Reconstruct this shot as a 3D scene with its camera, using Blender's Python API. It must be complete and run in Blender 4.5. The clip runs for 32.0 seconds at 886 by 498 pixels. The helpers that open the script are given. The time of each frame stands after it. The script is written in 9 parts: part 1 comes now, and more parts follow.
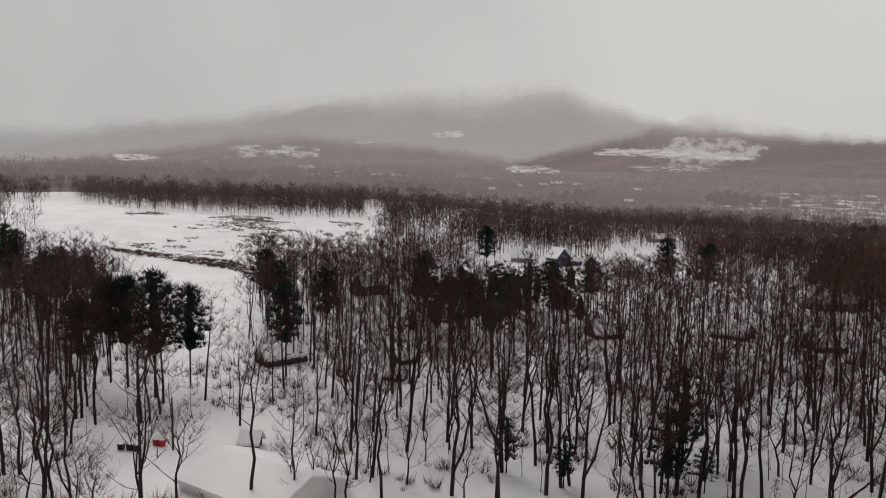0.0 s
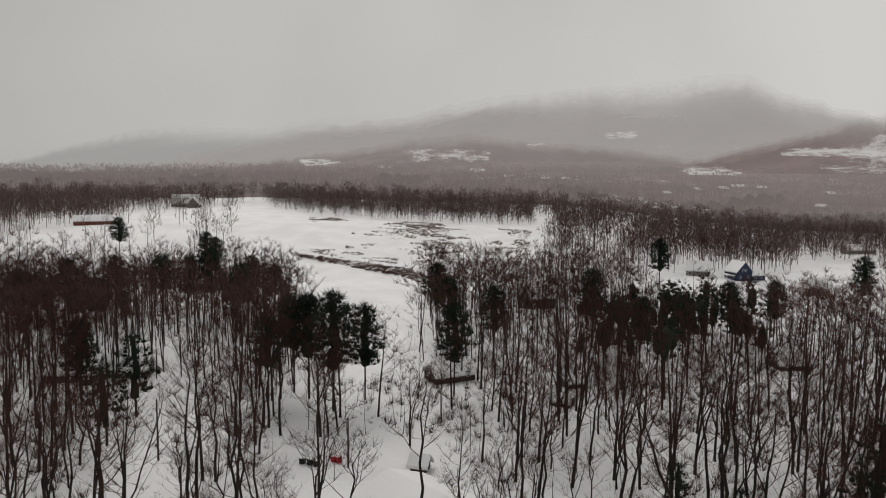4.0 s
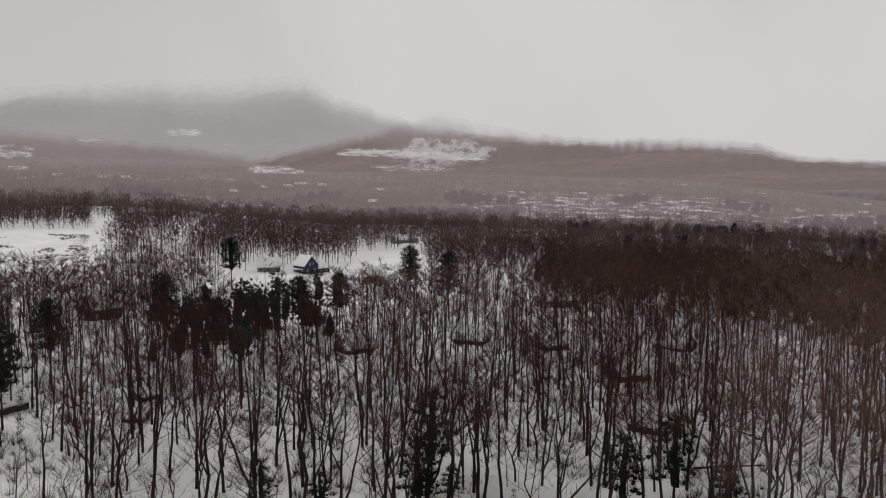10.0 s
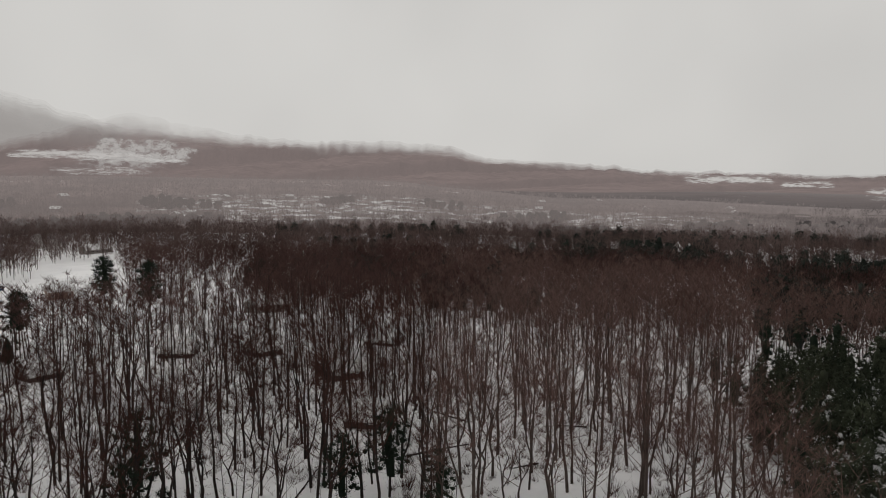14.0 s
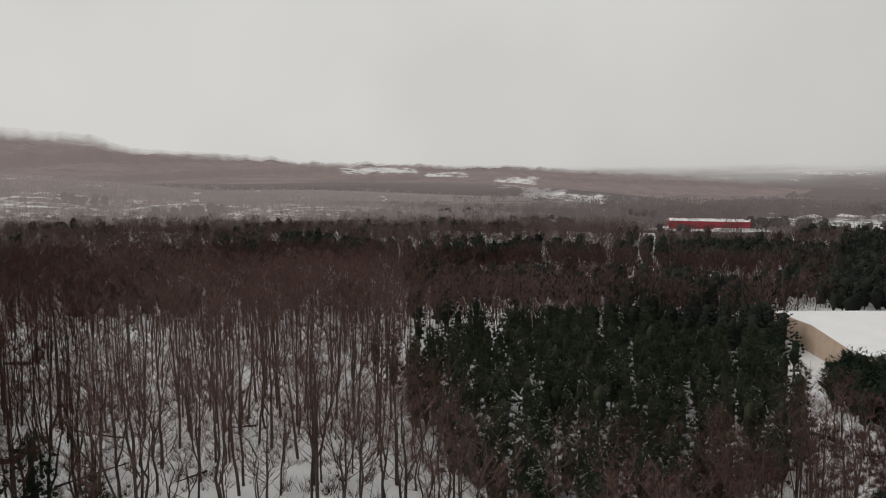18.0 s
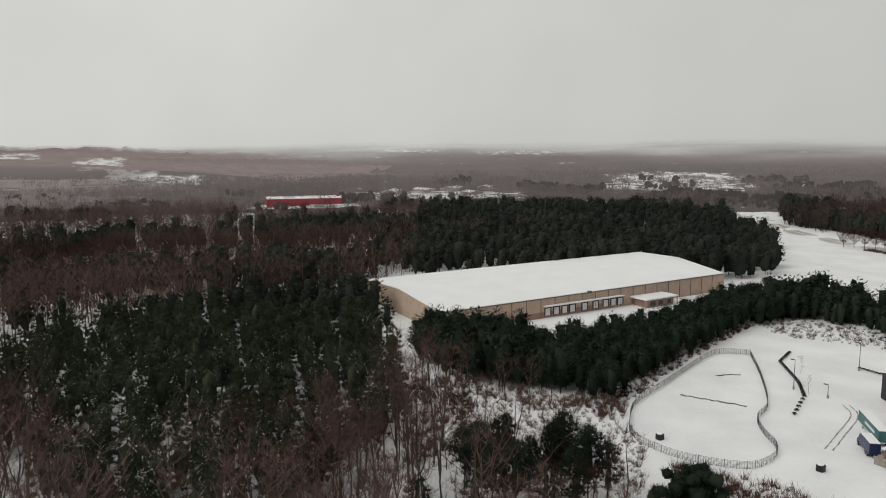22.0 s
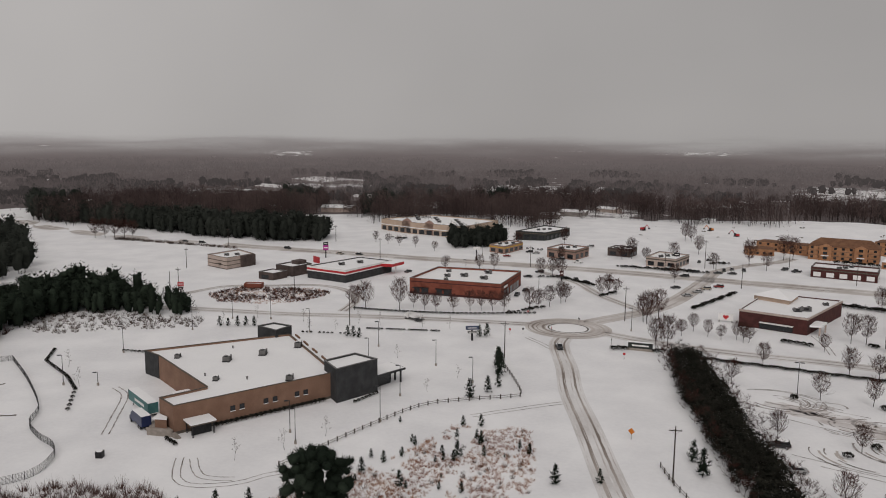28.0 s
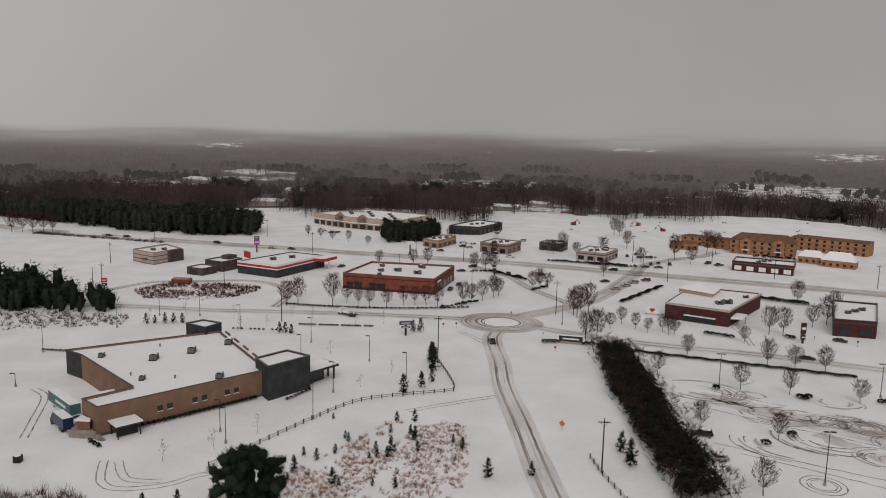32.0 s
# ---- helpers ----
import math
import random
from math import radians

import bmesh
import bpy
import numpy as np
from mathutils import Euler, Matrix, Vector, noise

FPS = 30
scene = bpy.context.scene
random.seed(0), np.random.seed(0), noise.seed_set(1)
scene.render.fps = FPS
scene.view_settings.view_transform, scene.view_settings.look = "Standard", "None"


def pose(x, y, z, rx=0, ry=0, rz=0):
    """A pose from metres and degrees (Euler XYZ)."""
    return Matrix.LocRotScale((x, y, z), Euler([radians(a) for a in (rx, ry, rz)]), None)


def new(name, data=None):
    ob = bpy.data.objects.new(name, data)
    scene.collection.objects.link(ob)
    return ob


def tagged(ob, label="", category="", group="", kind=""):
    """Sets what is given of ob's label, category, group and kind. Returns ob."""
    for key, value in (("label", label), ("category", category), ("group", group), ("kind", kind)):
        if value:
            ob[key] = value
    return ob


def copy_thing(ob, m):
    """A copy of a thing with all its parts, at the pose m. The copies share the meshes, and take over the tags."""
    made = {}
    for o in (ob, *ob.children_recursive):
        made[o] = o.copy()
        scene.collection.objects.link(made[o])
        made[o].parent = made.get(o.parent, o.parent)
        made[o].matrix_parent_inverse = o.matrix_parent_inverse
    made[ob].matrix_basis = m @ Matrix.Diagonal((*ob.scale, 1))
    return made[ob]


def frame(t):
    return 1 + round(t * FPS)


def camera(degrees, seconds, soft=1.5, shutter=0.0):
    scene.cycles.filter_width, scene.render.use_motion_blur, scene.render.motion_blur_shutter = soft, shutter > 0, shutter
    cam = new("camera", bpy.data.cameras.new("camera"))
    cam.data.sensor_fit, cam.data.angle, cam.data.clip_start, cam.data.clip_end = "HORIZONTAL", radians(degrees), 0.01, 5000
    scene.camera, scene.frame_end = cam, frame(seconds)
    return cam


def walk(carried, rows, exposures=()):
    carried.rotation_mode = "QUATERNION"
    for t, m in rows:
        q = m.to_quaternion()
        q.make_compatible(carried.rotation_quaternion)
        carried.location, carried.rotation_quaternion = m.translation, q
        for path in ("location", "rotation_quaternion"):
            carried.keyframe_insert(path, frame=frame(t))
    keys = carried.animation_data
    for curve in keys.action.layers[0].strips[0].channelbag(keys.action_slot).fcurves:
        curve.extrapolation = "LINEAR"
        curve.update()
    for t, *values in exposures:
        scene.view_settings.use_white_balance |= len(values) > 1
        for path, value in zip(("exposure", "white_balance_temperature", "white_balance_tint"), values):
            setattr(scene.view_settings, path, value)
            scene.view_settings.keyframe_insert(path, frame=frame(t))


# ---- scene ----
cam = camera(60.08, 32.0, 1.0)
EXPOSURES = [(0, 0.02, 6680, 11), (16, 0.04, 6650, 10), (21, 0.19, 6600, 8), (24, 0.12, 6580, 7), (26, -0.06, 6640, 11), (32, -0.22, 6700, 15)]
PATH = [  # seconds, yaw, pitch, roll, height
    (0.0, -6.85, -5.67, -0.69, 64.94),
    (0.5, -3.98, -5.69, -0.56, 65.94),
    (1.0, -1.00, -5.66, -0.45, 66.92),
    (1.5, 1.77, -5.70, -0.42, 67.85),
    (2.0, 4.28, -5.66, -0.31, 68.66),
    (2.5, 5.18, -5.59, -0.22, 69.25),
    (4.5, 5.77, -5.86, -0.35, 70.52),
    (5.0, 4.15, -5.93, -0.37, 70.65),
    (5.5, 1.97, -5.93, -0.39, 70.65),
    (6.0, -0.86, -5.89, -0.41, 70.62),
    (6.5, -3.84, -5.93, -0.36, 70.57),
    (7.0, -6.63, -5.91, -0.41, 70.56),
    (7.5, -9.53, -5.86, -0.38, 70.56),
    (8.0, -12.42, -5.87, -0.42, 70.57),
    (8.5, -15.48, -5.82, -0.45, 70.62),
    (9.0, -18.38, -5.80, -0.44, 70.68),
    (9.5, -21.71, -5.75, -0.42, 70.72),
    (10.0, -25.72, -5.71, -0.37, 70.72),
    (10.5, -29.52, -5.71, -0.27, 70.72),
    (11.0, -33.55, -5.67, -0.17, 70.72),
    (11.5, -37.35, -5.63, -0.09, 70.73),
    (12.0, -39.72, -5.60, -0.03, 70.75),
    (12.5, -39.73, -5.58, -0.08, 70.78),
    (13.0, -41.29, -5.55, -0.06, 70.80),
    (13.5, -44.06, -5.54, 0.01, 70.86),
    (14.0, -47.34, -5.51, 0.03, 70.96),
    (14.5, -50.45, -5.47, -0.04, 71.08),
    (16.5, -62.96, -5.51, 0.05, 71.71),
    (17.0, -66.17, -5.53, 0.08, 71.84),
    (17.5, -69.29, -5.73, 0.14, 71.96),
    (18.0, -72.43, -6.24, 0.14, 72.01),
    (18.5, -75.60, -6.78, 0.23, 72.06),
    (19.0, -78.84, -7.34, 0.28, 72.13),
    (19.5, -81.98, -7.68, 0.35, 72.20),
    (20.0, -85.31, -7.69, 0.40, 72.27),
    (20.5, -89.40, -7.74, 0.55, 72.33),
    (21.0, -93.47, -7.85, 0.49, 72.37),
    (21.5, -97.75, -7.92, 0.46, 72.42),
    (22.0, -101.90, -7.93, 0.43, 72.48),
    (22.5, -106.52, -7.96, 0.38, 72.56),
    (23.0, -111.32, -8.01, 0.30, 72.63),
    (23.5, -115.88, -8.03, 0.32, 72.62),
    (24.0, -120.14, -8.08, 0.23, 72.52),
    (24.5, -124.25, -8.12, 0.13, 72.36),
    (25.0, -128.45, -8.13, 0.06, 72.19),
    (25.5, -132.63, -8.18, 0.02, 72.06),
    (26.0, -136.78, -8.18, -0.05, 72.00),
    (26.5, -141.10, -8.25, -0.23, 71.99),
    (28.5, -156.12, -8.46, -0.70, 72.09),
    (29.0, -156.38, -8.52, -0.79, 72.12),
    (29.5, -156.66, -8.56, -0.87, 72.16),
    (30.0, -156.94, -8.59, -0.95, 72.22),
    (30.5, -157.24, -8.65, -0.98, 72.29),
    (31.0, -157.53, -8.66, -1.07, 72.39),
    (31.5, -158.73, -8.67, -1.19, 72.50),
    (32.0, -159.12, -8.75, -1.23, 72.60),
]
walk(cam, [(t, pose(0, 0, z, 90 + p, r, y)) for t, y, p, r, z in PATH], EXPOSURES)

# world: overcast winter sky, weak broad sun
world = bpy.data.worlds.new("world")
scene.world = world
world.use_nodes = True
wn, wl = world.node_tree.nodes, world.node_tree.links
sky = wn.new("ShaderNodeTexSky")
sky.sky_type, sky.sun_disc = "NISHITA", False
sky.sun_elevation, sky.sun_rotation = radians(38), radians(200)
grey = wn.new("ShaderNodeHueSaturation")
grey.inputs["Saturation"].default_value = 0.06
wl.new(sky.outputs[0], grey.inputs["Color"])
cloud_noise = wn.new("ShaderNodeTexNoise")
cloud_noise.inputs["Scale"].default_value, cloud_noise.inputs["Detail"].default_value = 2.2, 3
cloud = wn.new("ShaderNodeValToRGB")
cloud.color_ramp.elements[0].position, cloud.color_ramp.elements[0].color = 0.3, (5.0, 5.0, 4.93, 1)
cloud.color_ramp.elements[1].position, cloud.color_ramp.elements[1].color = 0.7, (6.0, 6.0, 5.9, 1)
wc = wn.new("ShaderNodeTexCoord")
wl.new(wc.outputs["Generated"], cloud_noise.inputs["Vector"])
wl.new(cloud_noise.outputs[0], cloud.inputs[0])
toward = wn.new("ShaderNodeVectorMath")
toward.operation = "DOT_PRODUCT"
toward.inputs[1].default_value = (0.766, 0.643, 0)
wl.new(wc.outputs["Generated"], toward.inputs[0])
dim = wn.new("ShaderNodeMapRange")
dim.inputs[1].default_value, dim.inputs[2].default_value = -0.6, 1.0
dim.inputs[3].default_value, dim.inputs[4].default_value = 0.55, 1.03
wl.new(toward.outputs["Value"], dim.inputs[0])
shade = wn.new("ShaderNodeVectorMath")
shade.operation = "SCALE"
wl.new(cloud.outputs[0], shade.inputs[0])
wl.new(dim.outputs[0], shade.inputs["Scale"])
wmix = wn.new("ShaderNodeMix")
wmix.data_type = "RGBA"
wmix.inputs[0].default_value = 0.93
wl.new(grey.outputs[0], wmix.inputs[6])
wl.new(shade.outputs[0], wmix.inputs[7])
wl.new(wmix.outputs[2], wn["Background"].inputs["Color"])
wn["Background"].inputs["Strength"].default_value = 0.105

sun_data = bpy.data.lights.new("sun", "SUN")
sun_data.energy, sun_data.angle, sun_data.color = 1.2, radians(40), (1.0, 0.98, 0.95)
sun_lamp = new("sun", sun_data)
sun_lamp.matrix_world = pose(0, 0, 300, 48, 0, 200)


# ---- materials ----
def material(name, col, rough=0.8, metal=0.0, col2=None, scale=1.0, bump=0.0, fine=None, per_object=0.0, spec=0.3, island=0.0):
    m = bpy.data.materials.new(name)
    m.use_nodes = True
    n, l = m.node_tree.nodes, m.node_tree.links
    b = n["Principled BSDF"]
    b.inputs["Roughness"].default_value, b.inputs["Metallic"].default_value = rough, metal
    b.inputs["Specular IOR Level"].default_value = spec
    geo = n.new("ShaderNodeNewGeometry")
    big = n.new("ShaderNodeTexNoise")
    big.inputs["Scale"].default_value, big.inputs["Detail"].default_value = scale, 5
    l.new(geo.outputs["Position"], big.inputs["Vector"])
    ramp = n.new("ShaderNodeValToRGB")
    c2 = col2 or tuple(min(1, c * 1.25) for c in col)
    ramp.color_ramp.elements[0].position, ramp.color_ramp.elements[0].color = 0.36, (*col, 1)
    ramp.color_ramp.elements[1].position, ramp.color_ramp.elements[1].color = 0.66, (*c2, 1)
    l.new(big.outputs[0], ramp.inputs[0])
    out = ramp.outputs[0]
    small = n.new("ShaderNodeTexNoise")
    small.inputs["Scale"].default_value, small.inputs["Detail"].default_value = fine or scale * 9, 3
    l.new(geo.outputs["Position"], small.inputs["Vector"])
    mul = n.new("ShaderNodeMix")
    mul.data_type, mul.blend_type = "RGBA", "OVERLAY"
    mul.inputs[0].default_value = 0.25
    l.new(out, mul.inputs[6])
    l.new(small.outputs[0], mul.inputs[7])
    out = mul.outputs[2]
    if per_object:
        info = n.new("ShaderNodeObjectInfo")
        hsv = n.new("ShaderNodeHueSaturation")
        mr = n.new("ShaderNodeMapRange")
        mr.inputs[3].default_value, mr.inputs[4].default_value = 1 - per_object, 1 + per_object
        l.new(info.outputs["Random"], mr.inputs[0])
        l.new(mr.outputs[0], hsv.inputs["Value"])
        l.new(out, hsv.inputs["Color"])
        out = hsv.outputs[0]
    if island:
        hsv = n.new("ShaderNodeHueSaturation")
        mr = n.new("ShaderNodeMapRange")
        mr.inputs[3].default_value, mr.inputs[4].default_value = 1 - island, 1 + island
        l.new(geo.outputs["Random Per Island"], mr.inputs[0])
        l.new(mr.outputs[0], hsv.inputs["Value"])
        l.new(out, hsv.inputs["Color"])
        out = hsv.outputs[0]
    l.new(out, b.inputs["Base Color"])
    if bump:
        bp = n.new("ShaderNodeBump")
        bp.inputs["Strength"].default_value, bp.inputs["Distance"].default_value = bump, 0.3
        l.new(small.outputs[0], bp.inputs["Height"])
        l.new(bp.outputs[0], b.inputs["Normal"])
    return m


M = {}
M["snow"] = material("snow", (0.76, 0.76, 0.775), 0.65, 0, (0.86, 0.86, 0.87), 0.06, 0.15, 0.9)
M["roof_snow"] = material("roof_snow", (0.83, 0.83, 0.838), 0.6, 0, (0.87, 0.87, 0.875), 0.08, 0.04, 2.0)
M["bark"] = material("bark", (0.014, 0.010, 0.0085), 0.9, 0, (0.038, 0.027, 0.0235), 0.5, 0.4, 8)
M["bark_pale"] = material("bark_pale", (0.09, 0.078, 0.07), 0.9, 0, (0.19, 0.17, 0.155), 0.6, 0.4, 8)
M["twig"] = material("twig", (0.044, 0.020, 0.0165), 0.95, 0, (0.078, 0.040, 0.033), 0.03, 0, 1.5, spec=0.05, island=0.35)
M["twig_red"] = material("twig_red", (0.052, 0.027, 0.0235), 0.95, 0, (0.108, 0.063, 0.056), 0.016, 0, 0.35, spec=0.05, island=0.2)
M["needle"] = material("needle", (0.012, 0.0175, 0.0125), 0.9, 0, (0.030, 0.041, 0.029), 0.12, 0, 2.0, spec=0.05, island=0.2)
# lighter copy of needle, haze of the distance worked into its colour
M["needle_hazed"] = material("needle_hazed", (0.019, 0.0225, 0.019), 0.95, 0, (0.038, 0.042, 0.036), 0.02, 0, 0.5, spec=0.05, island=0.1)
M["straw"] = material("straw", (0.24, 0.095, 0.055), 0.95, 0, (0.44, 0.26, 0.17), 0.12, 0, 3.0)
M["straw_grey"] = material("straw_grey", (0.13, 0.10, 0.085), 0.95, 0, (0.27, 0.215, 0.185), 0.1, 0, 2.0)
M["brush"] = material("brush", (0.06, 0.045, 0.038), 0.95, 0, (0.15, 0.11, 0.09), 0.1, 0, 2.0)


def glow_material(name, forest, forest2, air, amount, scale, snow_spots=0.0, z_fade=None, crest=False, r_fade=None, reach=None):
    """Distant hillside as if through fog: wooded slope with the haze painted in as emission."""
    m = bpy.data.materials.new(name)
    m.use_nodes = True
    n, l = m.node_tree.nodes, m.node_tree.links
    b, outp = n["Principled BSDF"], n["Material Output"]
    b.inputs["Roughness"].default_value = 1.0
    b.inputs["Specular IOR Level"].default_value = 0.0
    geo = n.new("ShaderNodeNewGeometry")
    mp = n.new("ShaderNodeMapping")
    mp.inputs["Scale"].default_value = (1, 1, 0.35)
    l.new(geo.outputs["Position"], mp.inputs["Vector"])
    no = n.new("ShaderNodeTexNoise")
    no.inputs["Scale"].default_value, no.inputs["Detail"].default_value, no.inputs["Roughness"].default_value = scale, 9, 0.7
    l.new(mp.outputs[0], no.inputs["Vector"])
    r = n.new("ShaderNodeValToRGB")
    e = r.color_ramp.elements
    e[0].position, e[0].color = 0.35, (*forest, 1)
    e[1].position, e[1].color = 0.62, (*forest2, 1)
    if snow_spots:
        k = e.new(1 - snow_spots)
        k.color = (*forest2, 1)
        k = e.new(min(0.99, 1.04 - snow_spots))
        k.color = (0.7, 0.7, 0.7, 1)
    l.new(no.outputs[0], r.inputs[0])
    l.new(r.outputs[0], b.inputs["Base Color"])
    # painted haze: the surface itself emits the air's colour, more with distance given reach
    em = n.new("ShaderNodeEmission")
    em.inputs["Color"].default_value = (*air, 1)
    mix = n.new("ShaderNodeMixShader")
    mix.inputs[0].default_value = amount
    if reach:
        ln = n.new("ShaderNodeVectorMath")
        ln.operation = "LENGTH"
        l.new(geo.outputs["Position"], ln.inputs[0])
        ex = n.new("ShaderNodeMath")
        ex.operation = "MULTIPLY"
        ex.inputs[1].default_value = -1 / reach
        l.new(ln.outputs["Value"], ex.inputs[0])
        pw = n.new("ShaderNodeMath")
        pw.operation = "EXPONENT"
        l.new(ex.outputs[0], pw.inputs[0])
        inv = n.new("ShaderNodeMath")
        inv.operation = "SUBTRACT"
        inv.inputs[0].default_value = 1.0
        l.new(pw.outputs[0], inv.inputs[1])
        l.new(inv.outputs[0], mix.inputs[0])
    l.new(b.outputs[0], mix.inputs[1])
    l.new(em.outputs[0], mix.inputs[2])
    last = mix.outputs[0]
    # low cloud imitated by turning the slope transparent with height
    if z_fade:
        sep = n.new("ShaderNodeSeparateXYZ")
        l.new(geo.outputs["Position"], sep.inputs[0])
        wob = n.new("ShaderNodeTexNoise")
        wob.inputs["Scale"].default_value, wob.inputs["Detail"].default_value = 0.0016, 4
        l.new(geo.outputs["Position"], wob.inputs["Vector"])
        am = n.new("ShaderNodeMath")
        am.operation = "MULTIPLY_ADD"
        am.inputs[1].default_value = (z_fade[1] - z_fade[0]) * 1.2
        l.new(wob.outputs[0], am.inputs[0])
        l.new(sep.outputs[2], am.inputs[2])
        mr = n.new("ShaderNodeMapRange")
        mr.inputs[1].default_value = z_fade[0] + (z_fade[1] - z_fade[0]) * 0.6
        mr.inputs[2].default_value = z_fade[1] + (z_fade[1] - z_fade[0]) * 0.6
        mr.inputs[4].default_value = z_fade[2]
        mr.interpolation_type = "SMOOTHSTEP"
        l.new(am.outputs[0], mr.inputs[0])
        tr = n.new("ShaderNodeBsdfTransparent")
        m2 = n.new("ShaderNodeMixShader")
        l.new(mr.outputs[0], m2.inputs[0])
        l.new(last, m2.inputs[1])
        l.new(tr.outputs[0], m2.inputs[2])
        last = m2.outputs[0]
    # fog over the far ground imitated by fading it out with distance
    if r_fade:
        vl = n.new("ShaderNodeVectorMath")
        vl.operation = "LENGTH"
        l.new(geo.outputs["Position"], vl.inputs[0])
        fr = n.new("ShaderNodeMapRange")
        fr.inputs[1].default_value, fr.inputs[2].default_value = r_fade
        l.new(vl.outputs["Value"], fr.inputs[0])
        ft = n.new("ShaderNodeBsdfTransparent")
        m4 = n.new("ShaderNodeMixShader")
        l.new(fr.outputs[0], m4.inputs[0])
        l.new(last, m4.inputs[1])
        l.new(ft.outputs[0], m4.inputs[2])
        last = m4.outputs[0]
    if crest:
        at = n.new("ShaderNodeAttribute")
        at.attribute_name = "rise"
        cn = n.new("ShaderNodeTexNoise")
        cn.inputs["Scale"].default_value, cn.inputs["Detail"].default_value = 0.03, 5
        l.new(geo.outputs["Position"], cn.inputs["Vector"])
        ca = n.new("ShaderNodeMath")
        ca.operation = "MULTIPLY_ADD"
        ca.inputs[1].default_value = 0.16
        l.new(cn.outputs[0], ca.inputs[0])
        l.new(at.outputs["Fac"], ca.inputs[2])
        cr = n.new("ShaderNodeMapRange")
        cr.inputs[1].default_value, cr.inputs[2].default_value, cr.inputs[4].default_value = 0.8, 1.09, 0.94
        cr.interpolation_type = "SMOOTHSTEP"
        l.new(ca.outputs[0], cr.inputs[0])
        ct = n.new("ShaderNodeBsdfTransparent")
        m3 = n.new("ShaderNodeMixShader")
        l.new(cr.outputs[0], m3.inputs[0])
        l.new(last, m3.inputs[1])
        l.new(ct.outputs[0], m3.inputs[2])
        last = m3.outputs[0]
    l.new(last, outp.inputs["Surface"])
    return m


def clearing_material(name, streak, air, amount):
    """Far snow showing between trees: upright gaps, soft ragged edges, haze painted in as emission."""
    m = bpy.data.materials.new(name)
    m.use_nodes = True
    n, l = m.node_tree.nodes, m.node_tree.links
    b, outp = n["Principled BSDF"], n["Material Output"]
    b.inputs["Roughness"].default_value = 1.0
    b.inputs["Base Color"].default_value = (0.78, 0.78, 0.785, 1)
    geo = n.new("ShaderNodeNewGeometry")
    mp = n.new("ShaderNodeMapping")
    mp.inputs["Scale"].default_value = (1, 1, 0.2) if streak else (1, 1, 2.2)
    l.new(geo.outputs["Position"], mp.inputs["Vector"])
    no = n.new("ShaderNodeTexNoise")
    no.inputs["Scale"].default_value, no.inputs["Detail"].default_value, no.inputs["Roughness"].default_value = 0.035, 7, 0.7
    l.new(mp.outputs[0], no.inputs["Vector"])
    at = n.new("ShaderNodeAttribute")
    at.attribute_name = "rise"
    k = 5.5
    ma = n.new("ShaderNodeMath")
    ma.operation = "MULTIPLY_ADD"
    ma.inputs[1].default_value = k
    l.new(no.outputs[0], ma.inputs[0])
    l.new(at.outputs["Fac"], ma.inputs[2])
    mr = n.new("ShaderNodeMapRange")
    mr.interpolation_type = "SMOOTHSTEP"
    mr.inputs[1].default_value, mr.inputs[2].default_value = k * 0.5 + 0.15, k * 0.5 + 1.35
    mr.inputs[4].default_value = 0.9
    l.new(ma.outputs[0], mr.inputs[0])
    # snow glows with the air's colour to imitate haze
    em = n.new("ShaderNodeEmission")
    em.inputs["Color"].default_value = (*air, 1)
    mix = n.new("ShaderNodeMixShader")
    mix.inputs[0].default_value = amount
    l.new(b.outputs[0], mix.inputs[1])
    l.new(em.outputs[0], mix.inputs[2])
    tr = n.new("ShaderNodeBsdfTransparent")
    m2 = n.new("ShaderNodeMixShader")
    l.new(mr.outputs[0], m2.inputs[0])
    l.new(tr.outputs[0], m2.inputs[1])
    l.new(mix.outputs[0], m2.inputs[2])
    l.new(m2.outputs[0], outp.inputs["Surface"])
    return m


# far hills, floors and woods: haze is emission mixed into each material
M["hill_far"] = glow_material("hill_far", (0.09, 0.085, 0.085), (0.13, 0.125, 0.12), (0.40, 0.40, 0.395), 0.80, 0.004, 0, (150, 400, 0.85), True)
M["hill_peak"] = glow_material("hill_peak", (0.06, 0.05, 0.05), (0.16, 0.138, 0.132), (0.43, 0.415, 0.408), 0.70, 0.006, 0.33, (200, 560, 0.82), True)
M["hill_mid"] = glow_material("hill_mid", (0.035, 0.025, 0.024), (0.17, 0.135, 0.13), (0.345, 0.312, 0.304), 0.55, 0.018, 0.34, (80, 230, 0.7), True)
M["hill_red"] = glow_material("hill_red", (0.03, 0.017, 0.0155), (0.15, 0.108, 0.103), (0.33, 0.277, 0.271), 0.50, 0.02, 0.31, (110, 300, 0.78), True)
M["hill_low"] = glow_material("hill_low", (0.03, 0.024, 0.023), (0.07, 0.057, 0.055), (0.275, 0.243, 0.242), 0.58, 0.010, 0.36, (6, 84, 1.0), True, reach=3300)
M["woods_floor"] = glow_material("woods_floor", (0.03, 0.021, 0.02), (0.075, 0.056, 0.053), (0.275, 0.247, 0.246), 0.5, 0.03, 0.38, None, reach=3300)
# twigs paler than twig_red: distance haze put into the base colour
M["twig_hazed"] = material("twig_hazed", (0.082, 0.055, 0.050), 0.95, 0, (0.15, 0.108, 0.10), 0.014, 0, 0.3, spec=0.05, island=0.15)
M["twig_dusk"] = material("twig_dusk", (0.05, 0.035, 0.033), 0.95, 0, (0.10, 0.072, 0.068), 0.02, 0, 0.3, spec=0.05, island=0.15)
